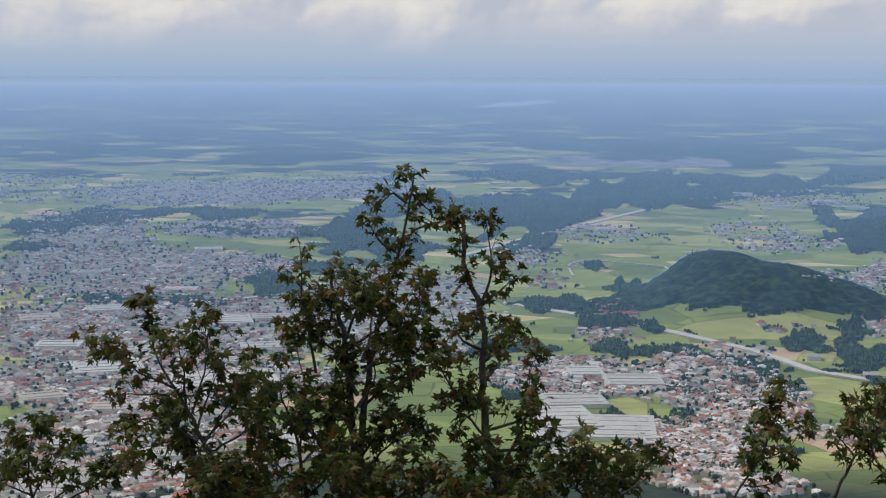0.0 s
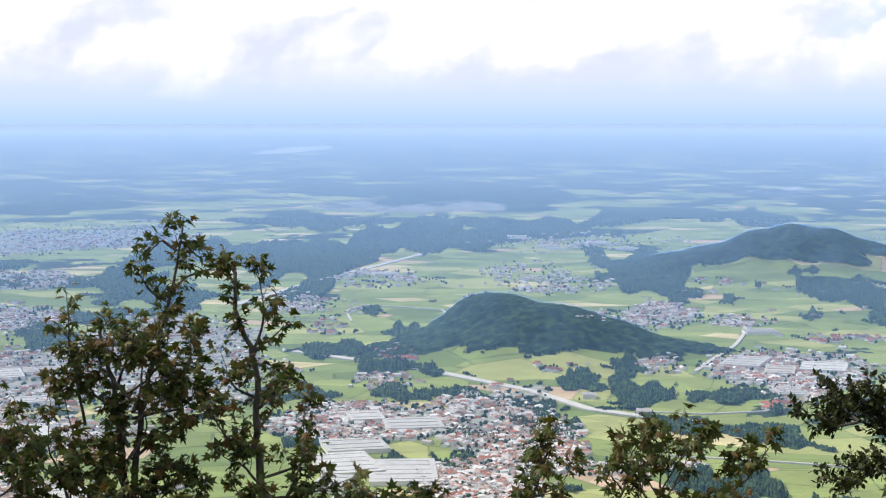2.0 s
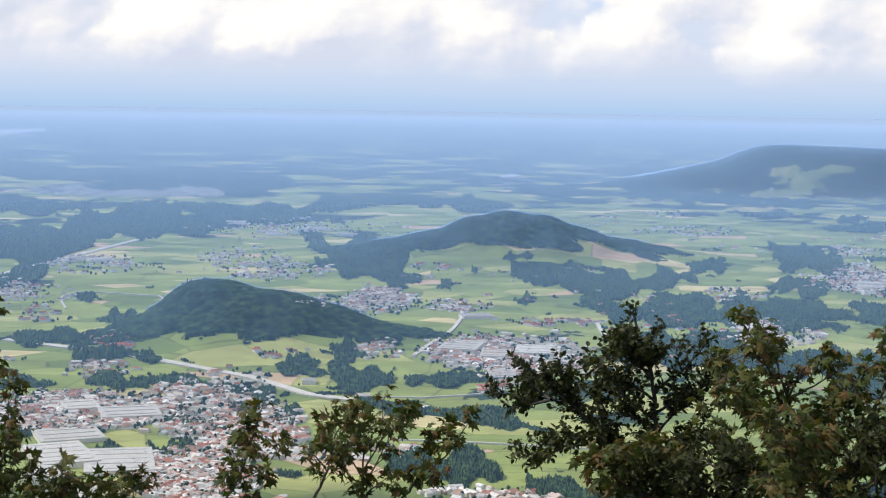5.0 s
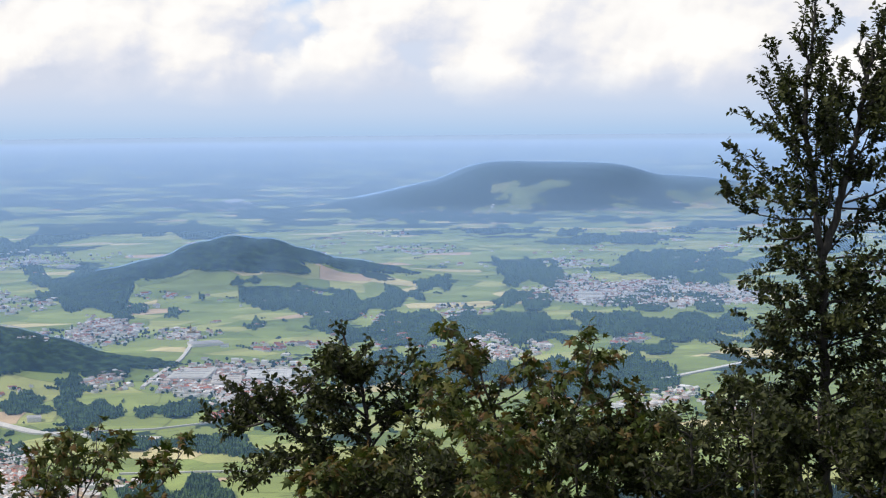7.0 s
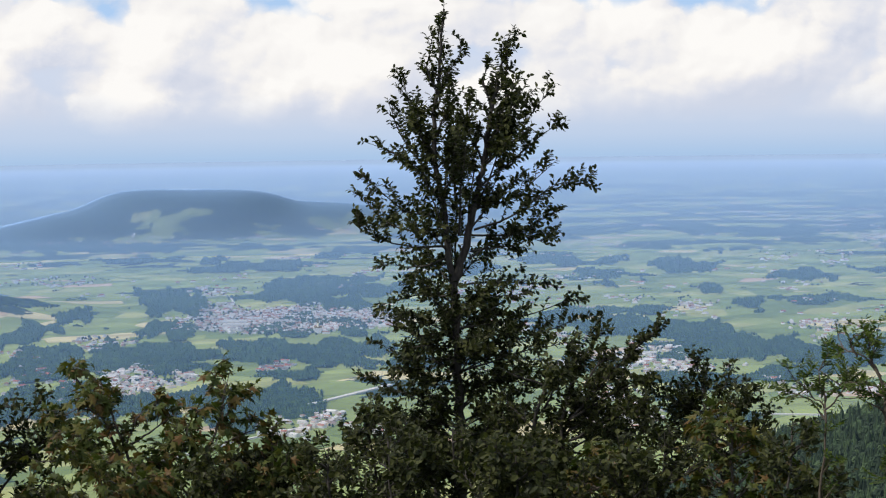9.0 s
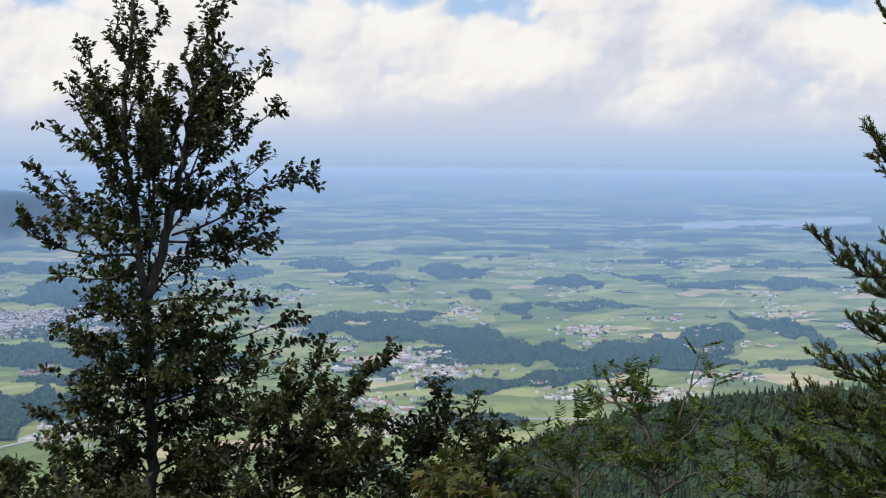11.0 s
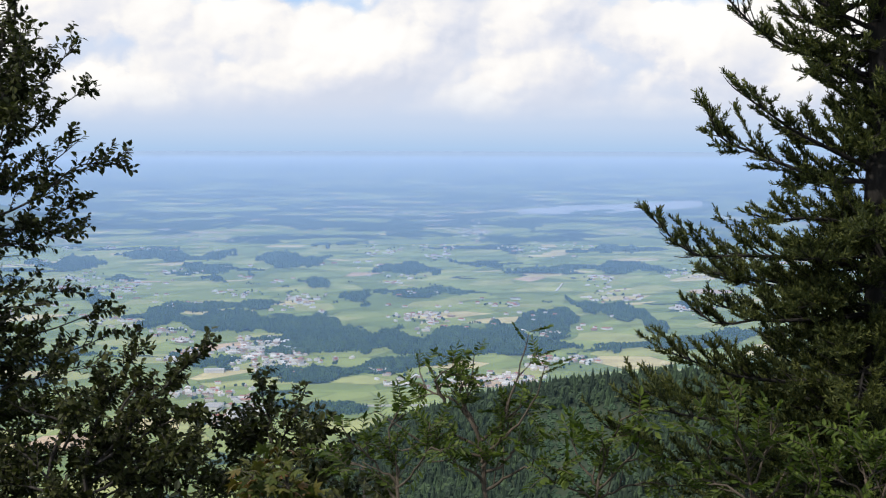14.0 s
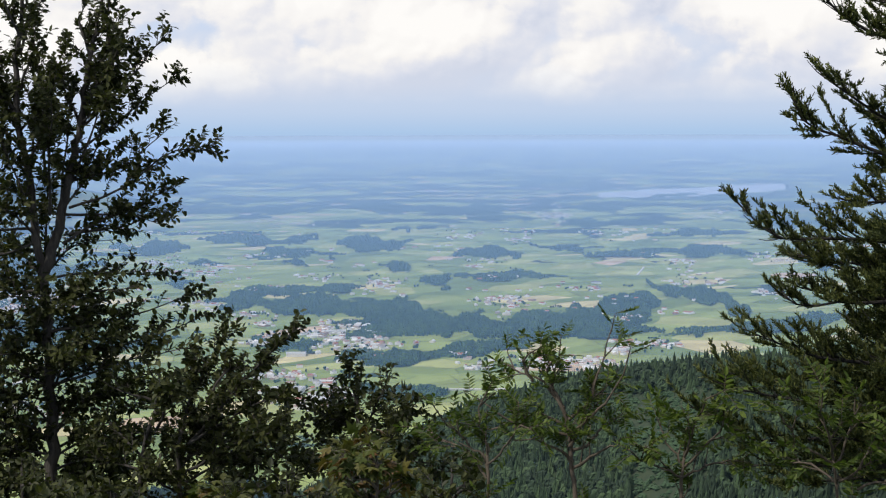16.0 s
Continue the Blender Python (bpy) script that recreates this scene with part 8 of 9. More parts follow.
plant.limb([(2.96, 8.27, -1.88), (2.96, 8.12, -1.82), (2.94, 7.96, -1.76)], 0.008, 0.9)
plant.limb([(2.97, 8.27, -2.25), (2.80, 8.07, -2.13), (2.66, 7.86, -1.99)], 0.008, 0.9)
plant.limb([(2.96, 8.27, -1.87), (2.83, 8.08, -1.79), (2.72, 7.89, -1.71)], 0.008, 0.9)
plant.limb([(2.98, 8.27, -2.35), (3.17, 8.29, -2.23), (3.33, 8.32, -2.08)], 0.008, 0.9)
plant.limb([(2.97, 8.27, -2.03), (3.11, 8.36, -1.99), (3.23, 8.46, -1.93)], 0.008, 0.9)
plant.finish()

plant = Plant("beech_sapling", "dark green beech scrub on the slope edge", "beech", 46)
plant.stem([(2.62, 8.78, -3.07), (2.65, 8.78, -2.58), (2.68, 8.77, -2.18), (2.69, 8.77, -1.97)], 0.022, 0.006)
plant.limb([(2.67, 8.77, -2.30), (2.56, 8.82, -2.23), (2.48, 8.86, -2.14)], 0.008, 1.05)
plant.limb([(2.68, 8.77, -2.11), (2.66, 8.53, -2.03), (2.63, 8.29, -1.94)], 0.008, 1.05)
plant.limb([(2.67, 8.77, -2.23), (2.69, 8.55, -2.12), (2.70, 8.34, -1.99)], 0.008, 1.05)
plant.limb([(2.69, 8.77, -2.02), (2.64, 8.76, -1.99), (2.59, 8.75, -1.95)], 0.008, 1.05)
plant.limb([(2.68, 8.77, -2.16), (2.80, 8.88, -2.15), (2.90, 9.00, -2.14)], 0.008, 1.05)
plant.limb([(2.66, 8.77, -2.37), (2.74, 8.73, -2.29), (2.80, 8.70, -2.20)], 0.008, 1.05)
plant.limb([(2.67, 8.77, -2.30), (2.71, 8.56, -2.18), (2.73, 8.35, -2.05)], 0.008, 1.05)
plant.limb([(2.66, 8.77, -2.38), (2.74, 8.55, -2.29), (2.78, 8.34, -2.19)], 0.008, 1.05)
plant.limb([(2.67, 8.77, -2.23), (2.58, 8.74, -2.15), (2.51, 8.70, -2.07)], 0.008, 1.05)
plant.limb([(2.68, 8.77, -2.14), (2.66, 8.96, -2.13), (2.66, 9.15, -2.11)], 0.008, 1.05)
plant.limb([(2.67, 8.77, -2.30), (2.52, 8.65, -2.19), (2.39, 8.53, -2.07)], 0.008, 1.05)
plant.limb([(2.66, 8.77, -2.39), (2.46, 8.64, -2.25), (2.29, 8.49, -2.10)], 0.008, 1.05)
plant.limb([(2.67, 8.77, -2.31), (2.82, 8.84, -2.24), (2.95, 8.91, -2.15)], 0.008, 1.05)
plant.limb([(2.66, 8.77, -2.43), (2.72, 8.56, -2.32), (2.76, 8.34, -2.19)], 0.008, 1.05)
plant.limb([(2.66, 8.77, -2.40), (2.79, 8.91, -2.41), (2.91, 9.05, -2.39)], 0.008, 1.05)
plant.finish()

plant = Plant("maple", "low maple scrub with olive leaves on the slope", "maple", 47)
plant.stem([(2.34, 9.16, -3.16), (2.34, 9.16, -2.66), (2.33, 9.16, -2.29), (2.33, 9.16, -2.11)], 0.022, 0.006)
plant.limb([(2.34, 9.16, -2.39), (2.45, 9.19, -2.37), (2.54, 9.23, -2.33)], 0.008, 0.9)
plant.limb([(2.33, 9.16, -2.24), (2.29, 9.32, -2.25), (2.26, 9.47, -2.25)], 0.008, 0.9)
plant.limb([(2.33, 9.16, -2.27), (2.38, 9.16, -2.24), (2.42, 9.16, -2.21)], 0.008, 0.9)
plant.limb([(2.34, 9.16, -2.42), (2.18, 9.12, -2.31), (2.06, 9.07, -2.18)], 0.008, 0.9)
plant.limb([(2.34, 9.16, -2.43), (2.27, 9.39, -2.43), (2.21, 9.61, -2.41)], 0.008, 0.9)
plant.limb([(2.34, 9.16, -2.56), (2.50, 9.28, -2.53), (2.63, 9.41, -2.47)], 0.008, 0.9)
plant.limb([(2.34, 9.16, -2.54), (2.15, 9.06, -2.35), (1.99, 8.94, -2.14)], 0.008, 0.9)
plant.limb([(2.33, 9.16, -2.26), (2.45, 9.27, -2.23), (2.55, 9.39, -2.19)], 0.008, 0.9)
plant.limb([(2.34, 9.16, -2.47), (2.46, 9.12, -2.41), (2.56, 9.09, -2.33)], 0.008, 0.9)
plant.limb([(2.34, 9.16, -2.34), (2.23, 9.03, -2.25), (2.13, 8.90, -2.15)], 0.008, 0.9)
plant.limb([(2.34, 9.16, -2.37), (2.22, 9.21, -2.30), (2.12, 9.25, -2.21)], 0.008, 0.9)
plant.limb([(2.33, 9.16, -2.23), (2.37, 9.14, -2.20), (2.41, 9.12, -2.17)], 0.008, 0.9)
plant.limb([(2.33, 9.16, -2.23), (2.29, 9.23, -2.21), (2.25, 9.29, -2.17)], 0.008, 0.9)
plant.limb([(2.33, 9.16, -2.17), (2.37, 9.01, -2.10), (2.39, 8.85, -2.01)], 0.008, 0.9)
plant.limb([(2.34, 9.16, -2.39), (2.17, 9.01, -2.29), (2.02, 8.84, -2.18)], 0.008, 0.9)
plant.finish()

plant = Plant("beech_sapling", "dark green beech scrub on the slope edge", "beech", 48)
plant.stem([(5.04, 7.48, -2.84), (5.04, 7.48, -2.38), (5.05, 7.47, -1.95), (5.06, 7.47, -1.71)], 0.022, 0.006)
plant.limb([(5.05, 7.48, -2.23), (5.25, 7.48, -2.12), (5.42, 7.49, -1.98)], 0.008, 1.05)
plant.limb([(5.05, 7.48, -2.06), (5.04, 7.63, -2.04), (5.05, 7.78, -2.01)], 0.008, 1.05)
plant.limb([(5.05, 7.47, -2.00), (5.02, 7.24, -1.91), (4.97, 7.01, -1.81)], 0.008, 1.05)
plant.limb([(5.05, 7.48, -2.03), (5.09, 7.70, -2.05), (5.14, 7.93, -2.07)], 0.008, 1.05)
plant.limb([(5.05, 7.47, -1.92), (5.11, 7.69, -1.94), (5.18, 7.90, -1.95)], 0.008, 1.05)
plant.limb([(5.05, 7.47, -1.99), (4.90, 7.39, -1.92), (4.77, 7.29, -1.83)], 0.008, 1.05)
plant.limb([(5.05, 7.47, -1.87), (5.15, 7.46, -1.85), (5.24, 7.45, -1.82)], 0.008, 1.05)
plant.limb([(5.05, 7.47, -1.98), (4.95, 7.52, -1.93), (4.86, 7.55, -1.87)], 0.008, 1.05)
plant.limb([(5.05, 7.47, -1.94), (4.94, 7.49, -1.85), (4.85, 7.50, -1.74)], 0.008, 1.05)
plant.limb([(5.05, 7.47, -1.82), (5.00, 7.30, -1.76), (4.94, 7.14, -1.70)], 0.008, 1.05)
plant.limb([(5.05, 7.48, -2.10), (4.86, 7.39, -1.97), (4.70, 7.29, -1.82)], 0.008, 1.05)
plant.limb([(5.05, 7.48, -2.22), (5.26, 7.59, -2.19), (5.46, 7.72, -2.14)], 0.008, 1.05)
plant.limb([(5.05, 7.47, -1.99), (4.84, 7.34, -1.84), (4.64, 7.18, -1.67)], 0.008, 1.05)
plant.limb([(5.05, 7.48, -2.25), (5.06, 7.70, -2.23), (5.09, 7.91, -2.19)], 0.008, 1.05)
plant.limb([(5.05, 7.47, -1.95), (5.04, 7.24, -1.84), (5.01, 7.02, -1.71)], 0.008, 1.05)
plant.finish()

plant = Plant("maple", "low maple scrub with olive leaves on the slope", "maple", 49)
plant.stem([(5.70, 7.65, -2.99), (5.68, 7.67, -2.50), (5.66, 7.68, -2.09), (5.65, 7.69, -1.86)], 0.022, 0.006)
plant.limb([(5.67, 7.68, -2.21), (5.54, 7.62, -2.13), (5.43, 7.56, -2.04)], 0.008, 0.9)
plant.limb([(5.67, 7.68, -2.19), (5.63, 7.74, -2.14), (5.60, 7.81, -2.08)], 0.008, 0.9)
plant.limb([(5.67, 7.67, -2.22), (5.55, 7.65, -2.16), (5.44, 7.62, -2.11)], 0.008, 0.9)
plant.limb([(5.67, 7.67, -2.24), (5.68, 7.92, -2.19), (5.69, 8.15, -2.13)], 0.008, 0.9)
plant.limb([(5.68, 7.67, -2.32), (5.55, 7.77, -2.22), (5.45, 7.85, -2.10)], 0.008, 0.9)
plant.limb([(5.68, 7.67, -2.35), (5.86, 7.61, -2.28), (6.02, 7.57, -2.19)], 0.008, 0.9)
plant.limb([(5.66, 7.68, -2.06), (5.78, 7.71, -2.04), (5.89, 7.76, -2.02)], 0.008, 0.9)
plant.limb([(5.68, 7.67, -2.41), (5.64, 7.96, -2.39), (5.61, 8.24, -2.34)], 0.008, 0.9)
plant.limb([(5.66, 7.68, -1.99), (5.79, 7.81, -2.00), (5.92, 7.93, -1.99)], 0.008, 0.9)
plant.limb([(5.66, 7.68, -1.98), (5.64, 7.55, -1.93), (5.62, 7.42, -1.87)], 0.008, 0.9)
plant.limb([(5.67, 7.67, -2.25), (5.63, 7.46, -2.15), (5.57, 7.25, -2.04)], 0.008, 0.9)
plant.limb([(5.66, 7.68, -2.07), (5.63, 7.74, -2.06), (5.61, 7.79, -2.03)], 0.008, 0.9)
plant.limb([(5.68, 7.67, -2.42), (5.84, 7.70, -2.35), (5.98, 7.73, -2.25)], 0.008, 0.9)
plant.limb([(5.68, 7.67, -2.33), (5.73, 7.55, -2.28), (5.76, 7.44, -2.21)], 0.008, 0.9)
plant.limb([(5.66, 7.68, -2.05), (5.60, 7.76, -2.01), (5.56, 7.82, -1.95)], 0.008, 0.9)
plant.finish()

plant = Plant("beech_sapling", "dark green beech scrub on the slope edge", "beech", 50)
plant.stem([(5.57, 6.90, -2.76), (5.57, 6.90, -2.31), (5.57, 6.90, -1.89), (5.57, 6.89, -1.65)], 0.022, 0.006)
plant.limb([(5.57, 6.90, -2.09), (5.41, 6.91, -1.97), (5.27, 6.90, -1.84)], 0.008, 1.05)
plant.limb([(5.57, 6.90, -1.95), (5.39, 6.78, -1.84), (5.23, 6.65, -1.71)], 0.008, 1.05)
plant.limb([(5.57, 6.90, -2.05), (5.52, 6.99, -1.98), (5.49, 7.08, -1.89)], 0.008, 1.05)
plant.limb([(5.57, 6.90, -1.91), (5.57, 7.07, -1.87), (5.59, 7.24, -1.81)], 0.008, 1.05)
plant.limb([(5.57, 6.90, -1.89), (5.48, 6.92, -1.84), (5.41, 6.93, -1.79)], 0.008, 1.05)
plant.limb([(5.57, 6.89, -1.71), (5.59, 6.86, -1.68), (5.60, 6.82, -1.66)], 0.008, 1.05)
plant.limb([(5.57, 6.90, -2.09), (5.54, 7.03, -2.06), (5.53, 7.16, -2.02)], 0.008, 1.05)
plant.limb([(5.57, 6.89, -1.79), (5.65, 6.86, -1.75), (5.71, 6.83, -1.69)], 0.008, 1.05)
plant.limb([(5.57, 6.90, -1.87), (5.64, 6.85, -1.84), (5.70, 6.82, -1.81)], 0.008, 1.05)
plant.limb([(5.57, 6.90, -2.23), (5.69, 6.90, -2.19), (5.80, 6.92, -2.14)], 0.008, 1.05)
plant.limb([(5.57, 6.90, -1.95), (5.36, 6.82, -1.81), (5.17, 6.73, -1.66)], 0.008, 1.05)
plant.limb([(5.57, 6.90, -2.03), (5.59, 7.09, -2.01), (5.63, 7.28, -1.97)], 0.008, 1.05)
plant.limb([(5.57, 6.90, -1.89), (5.62, 6.80, -1.81), (5.66, 6.72, -1.73)], 0.008, 1.05)
plant.limb([(5.57, 6.89, -1.79), (5.70, 6.97, -1.80), (5.83, 7.05, -1.79)], 0.008, 1.05)
plant.limb([(5.57, 6.90, -2.20), (5.44, 7.01, -2.13), (5.34, 7.10, -2.04)], 0.008, 1.05)
plant.finish()

plant = Plant("maple", "low maple scrub with olive leaves on the slope", "maple", 51)
plant.stem([(6.14, 6.97, -2.86), (6.12, 6.98, -2.40), (6.11, 6.99, -1.92), (6.11, 6.99, -1.62)], 0.022, 0.006)
plant.limb([(6.11, 6.99, -2.00), (6.17, 7.18, -1.97), (6.23, 7.36, -1.93)], 0.008, 0.9)
plant.limb([(6.11, 6.99, -1.97), (6.34, 7.12, -1.95), (6.56, 7.26, -1.92)], 0.008, 0.9)
plant.limb([(6.12, 6.98, -2.06), (5.99, 7.07, -2.01), (5.88, 7.14, -1.95)], 0.008, 0.9)
plant.limb([(6.11, 6.99, -1.79), (6.28, 7.12, -1.81), (6.45, 7.26, -1.81)], 0.008, 0.9)
plant.limb([(6.11, 6.99, -1.83), (6.05, 7.01, -1.79), (6.01, 7.03, -1.75)], 0.008, 0.9)
plant.limb([(6.11, 6.99, -1.74), (6.03, 7.03, -1.70), (5.97, 7.05, -1.66)], 0.008, 0.9)
plant.limb([(6.12, 6.98, -2.31), (6.20, 6.84, -2.16), (6.25, 6.71, -1.99)], 0.008, 0.9)
plant.limb([(6.11, 6.99, -2.01), (6.00, 7.07, -1.92), (5.90, 7.14, -1.80)], 0.008, 0.9)
plant.limb([(6.11, 6.99, -1.99), (6.12, 7.16, -1.93), (6.15, 7.32, -1.85)], 0.008, 0.9)
plant.limb([(6.11, 6.99, -1.68), (6.18, 7.20, -1.69), (6.27, 7.41, -1.69)], 0.008, 0.9)
plant.limb([(6.11, 6.99, -1.78), (6.16, 7.19, -1.78), (6.21, 7.39, -1.76)], 0.008, 0.9)
plant.limb([(6.11, 6.99, -1.76), (6.18, 6.99, -1.74), (6.25, 6.99, -1.72)], 0.008, 0.9)
plant.limb([(6.12, 6.98, -2.19), (6.02, 7.16, -2.12), (5.95, 7.32, -2.03)], 0.008, 0.9)
plant.limb([(6.12, 6.98, -2.04), (6.18, 6.92, -1.96), (6.22, 6.87, -1.86)], 0.008, 0.9)
plant.limb([(6.12, 6.98, -2.23), (6.18, 6.81, -2.07), (6.21, 6.65, -1.88)], 0.008, 0.9)
plant.finish()

plant = Plant("beech_sapling", "dark green beech scrub on the slope edge", "beech", 52)
plant.stem([(6.12, 6.59, -2.76), (6.14, 6.58, -2.31), (6.17, 6.56, -1.86), (6.18, 6.55, -1.58)], 0.022, 0.006)
plant.limb([(6.15, 6.57, -2.20), (6.11, 6.30, -2.01), (6.05, 6.05, -1.80)], 0.008, 1.05)
plant.limb([(6.15, 6.57, -2.15), (6.26, 6.44, -2.00), (6.34, 6.33, -1.82)], 0.008, 1.05)
plant.limb([(6.14, 6.58, -2.24), (6.14, 6.36, -2.15), (6.12, 6.16, -2.05)], 0.008, 1.05)
plant.limb([(6.15, 6.57, -2.10), (6.35, 6.66, -2.08), (6.54, 6.76, -2.06)], 0.008, 1.05)
plant.limb([(6.17, 6.55, -1.69), (6.24, 6.52, -1.64), (6.30, 6.50, -1.58)], 0.008, 1.05)
plant.limb([(6.15, 6.57, -2.15), (6.14, 6.76, -2.13), (6.15, 6.94, -2.09)], 0.008, 1.05)
plant.limb([(6.16, 6.56, -1.98), (6.14, 6.39, -1.87), (6.10, 6.22, -1.76)], 0.008, 1.05)
plant.limb([(6.17, 6.56, -1.80), (6.01, 6.48, -1.74), (5.87, 6.39, -1.67)], 0.008, 1.05)
plant.limb([(6.15, 6.57, -2.16), (6.11, 6.32, -2.04), (6.05, 6.09, -1.92)], 0.008, 1.05)
plant.limb([(6.15, 6.57, -2.13), (6.15, 6.80, -2.13), (6.17, 7.01, -2.10)], 0.008, 1.05)
plant.limb([(6.17, 6.55, -1.74), (6.18, 6.66, -1.71), (6.21, 6.77, -1.67)], 0.008, 1.05)
plant.limb([(6.17, 6.55, -1.72), (6.09, 6.35, -1.63), (5.99, 6.15, -1.54)], 0.008, 1.05)
plant.limb([(6.17, 6.56, -1.83), (5.98, 6.42, -1.76), (5.80, 6.27, -1.68)], 0.008, 1.05)
plant.limb([(6.16, 6.56, -1.92), (6.10, 6.39, -1.84), (6.02, 6.22, -1.75)], 0.008, 1.05)
plant.limb([(6.16, 6.56, -1.96), (6.17, 6.68, -1.93), (6.19, 6.78, -1.89)], 0.008, 1.05)
plant.finish()

plant = Plant("beech_sapling", "dark green beech scrub on the slope edge", "beech", 53)
plant.stem([(2.49, 9.19, -3.21), (2.49, 9.19, -2.74), (2.49, 9.19, -2.37), (2.49, 9.19, -2.19)], 0.022, 0.006)
plant.limb([(2.49, 9.19, -2.27), (2.58, 9.29, -2.24), (2.65, 9.39, -2.20)], 0.008, 1.05)
plant.limb([(2.49, 9.19, -2.34), (2.37, 9.14, -2.26), (2.27, 9.09, -2.16)], 0.008, 1.05)
plant.limb([(2.49, 9.19, -2.60), (2.30, 9.21, -2.53), (2.14, 9.22, -2.44)], 0.008, 1.05)
plant.limb([(2.49, 9.19, -2.56), (2.64, 9.38, -2.55), (2.77, 9.57, -2.52)], 0.008, 1.05)
plant.limb([(2.49, 9.19, -2.52), (2.59, 9.25, -2.48), (2.69, 9.30, -2.43)], 0.008, 1.05)
plant.limb([(2.49, 9.19, -2.59), (2.64, 9.39, -2.61), (2.77, 9.59, -2.61)], 0.008, 1.05)
plant.limb([(2.49, 9.19, -2.56), (2.44, 9.43, -2.55), (2.41, 9.65, -2.51)], 0.008, 1.05)
plant.limb([(2.49, 9.19, -2.32), (2.57, 9.13, -2.26), (2.64, 9.07, -2.19)], 0.008, 1.05)
plant.limb([(2.49, 9.19, -2.30), (2.54, 9.17, -2.26), (2.57, 9.14, -2.21)], 0.008, 1.05)
plant.limb([(2.49, 9.19, -2.43), (2.30, 9.03, -2.31), (2.15, 8.86, -2.16)], 0.008, 1.05)
plant.limb([(2.49, 9.19, -2.38), (2.56, 9.25, -2.37), (2.63, 9.31, -2.36)], 0.008, 1.05)
plant.limb([(2.49, 9.19, -2.56), (2.39, 9.36, -2.49), (2.31, 9.51, -2.38)], 0.008, 1.05)
plant.limb([(2.49, 9.19, -2.28), (2.56, 9.21, -2.26), (2.62, 9.22, -2.23)], 0.008, 1.05)
plant.limb([(2.49, 9.19, -2.60), (2.54, 8.97, -2.49), (2.57, 8.75, -2.36)], 0.008, 1.05)
plant.limb([(2.49, 9.19, -2.28), (2.42, 9.15, -2.23), (2.36, 9.10, -2.17)], 0.008, 1.05)
plant.finish()

plant = Plant("beech_sapling", "dark green beech scrub on the slope edge", "beech", 54)
plant.stem([(4.79, 7.26, -2.83), (4.81, 7.25, -2.38), (4.82, 7.24, -1.93), (4.83, 7.24, -1.66)], 0.022, 0.006)
plant.limb([(4.81, 7.25, -2.22), (4.86, 7.06, -2.06), (4.88, 6.88, -1.87)], 0.008, 1.05)
plant.limb([(4.81, 7.25, -2.11), (4.81, 7.53, -2.06), (4.83, 7.80, -1.99)], 0.008, 1.05)
plant.limb([(4.82, 7.24, -1.97), (4.85, 7.10, -1.88), (4.86, 6.96, -1.78)], 0.008, 1.05)
plant.limb([(4.81, 7.25, -2.22), (4.99, 7.19, -2.05), (5.14, 7.15, -1.85)], 0.008, 1.05)
plant.limb([(4.81, 7.25, -2.28), (4.82, 6.96, -2.14), (4.81, 6.69, -1.98)], 0.008, 1.05)
plant.limb([(4.83, 7.24, -1.77), (4.65, 7.07, -1.69), (4.48, 6.89, -1.60)], 0.008, 1.05)
plant.limb([(4.81, 7.25, -2.18), (4.74, 7.37, -2.09), (4.69, 7.47, -1.97)], 0.008, 1.05)
plant.limb([(4.81, 7.25, -2.30), (4.66, 7.29, -2.17), (4.53, 7.32, -2.02)], 0.008, 1.05)
plant.limb([(4.82, 7.25, -2.07), (4.80, 7.53, -2.01), (4.81, 7.80, -1.90)], 0.008, 1.05)
plant.limb([(4.82, 7.25, -2.03), (4.77, 7.02, -1.91), (4.71, 6.79, -1.78)], 0.008, 1.05)
plant.limb([(4.82, 7.25, -2.00), (4.96, 7.32, -1.96), (5.09, 7.41, -1.90)], 0.008, 1.05)
plant.limb([(4.82, 7.24, -1.95), (4.98, 7.33, -1.94), (5.12, 7.41, -1.91)], 0.008, 1.05)
plant.limb([(4.83, 7.24, -1.83), (4.81, 7.04, -1.74), (4.78, 6.84, -1.64)], 0.008, 1.05)
plant.limb([(4.82, 7.25, -2.08), (4.71, 7.29, -2.04), (4.62, 7.32, -1.99)], 0.008, 1.05)
plant.limb([(4.83, 7.24, -1.74), (4.87, 7.39, -1.75), (4.91, 7.54, -1.75)], 0.008, 1.05)
plant.finish()

plant = Plant("beech_sapling", "dark green beech scrub on the slope edge", "beech", 55)
plant.stem([(5.37, 6.89, -2.78), (5.35, 6.91, -2.34), (5.32, 6.93, -1.92), (5.31, 6.94, -1.67)], 0.022, 0.006)
plant.limb([(5.31, 6.93, -1.74), (5.29, 6.83, -1.69), (5.26, 6.73, -1.63)], 0.008, 1.05)
plant.limb([(5.33, 6.92, -2.07), (5.41, 6.81, -1.97), (5.47, 6.71, -1.85)], 0.008, 1.05)
plant.limb([(5.32, 6.93, -1.87), (5.19, 6.86, -1.79), (5.06, 6.78, -1.71)], 0.008, 1.05)
plant.limb([(5.32, 6.93, -1.88), (5.25, 6.97, -1.85), (5.20, 7.01, -1.82)], 0.008, 1.05)
plant.limb([(5.32, 6.93, -1.85), (5.36, 7.10, -1.86), (5.42, 7.26, -1.85)], 0.008, 1.05)
plant.limb([(5.34, 6.91, -2.21), (5.41, 6.71, -2.08), (5.45, 6.52, -1.93)], 0.008, 1.05)
plant.limb([(5.34, 6.91, -2.17), (5.36, 6.78, -2.08), (5.37, 6.65, -1.97)], 0.008, 1.05)
plant.limb([(5.34, 6.91, -2.20), (5.53, 6.93, -2.09), (5.71, 6.95, -1.95)], 0.008, 1.05)
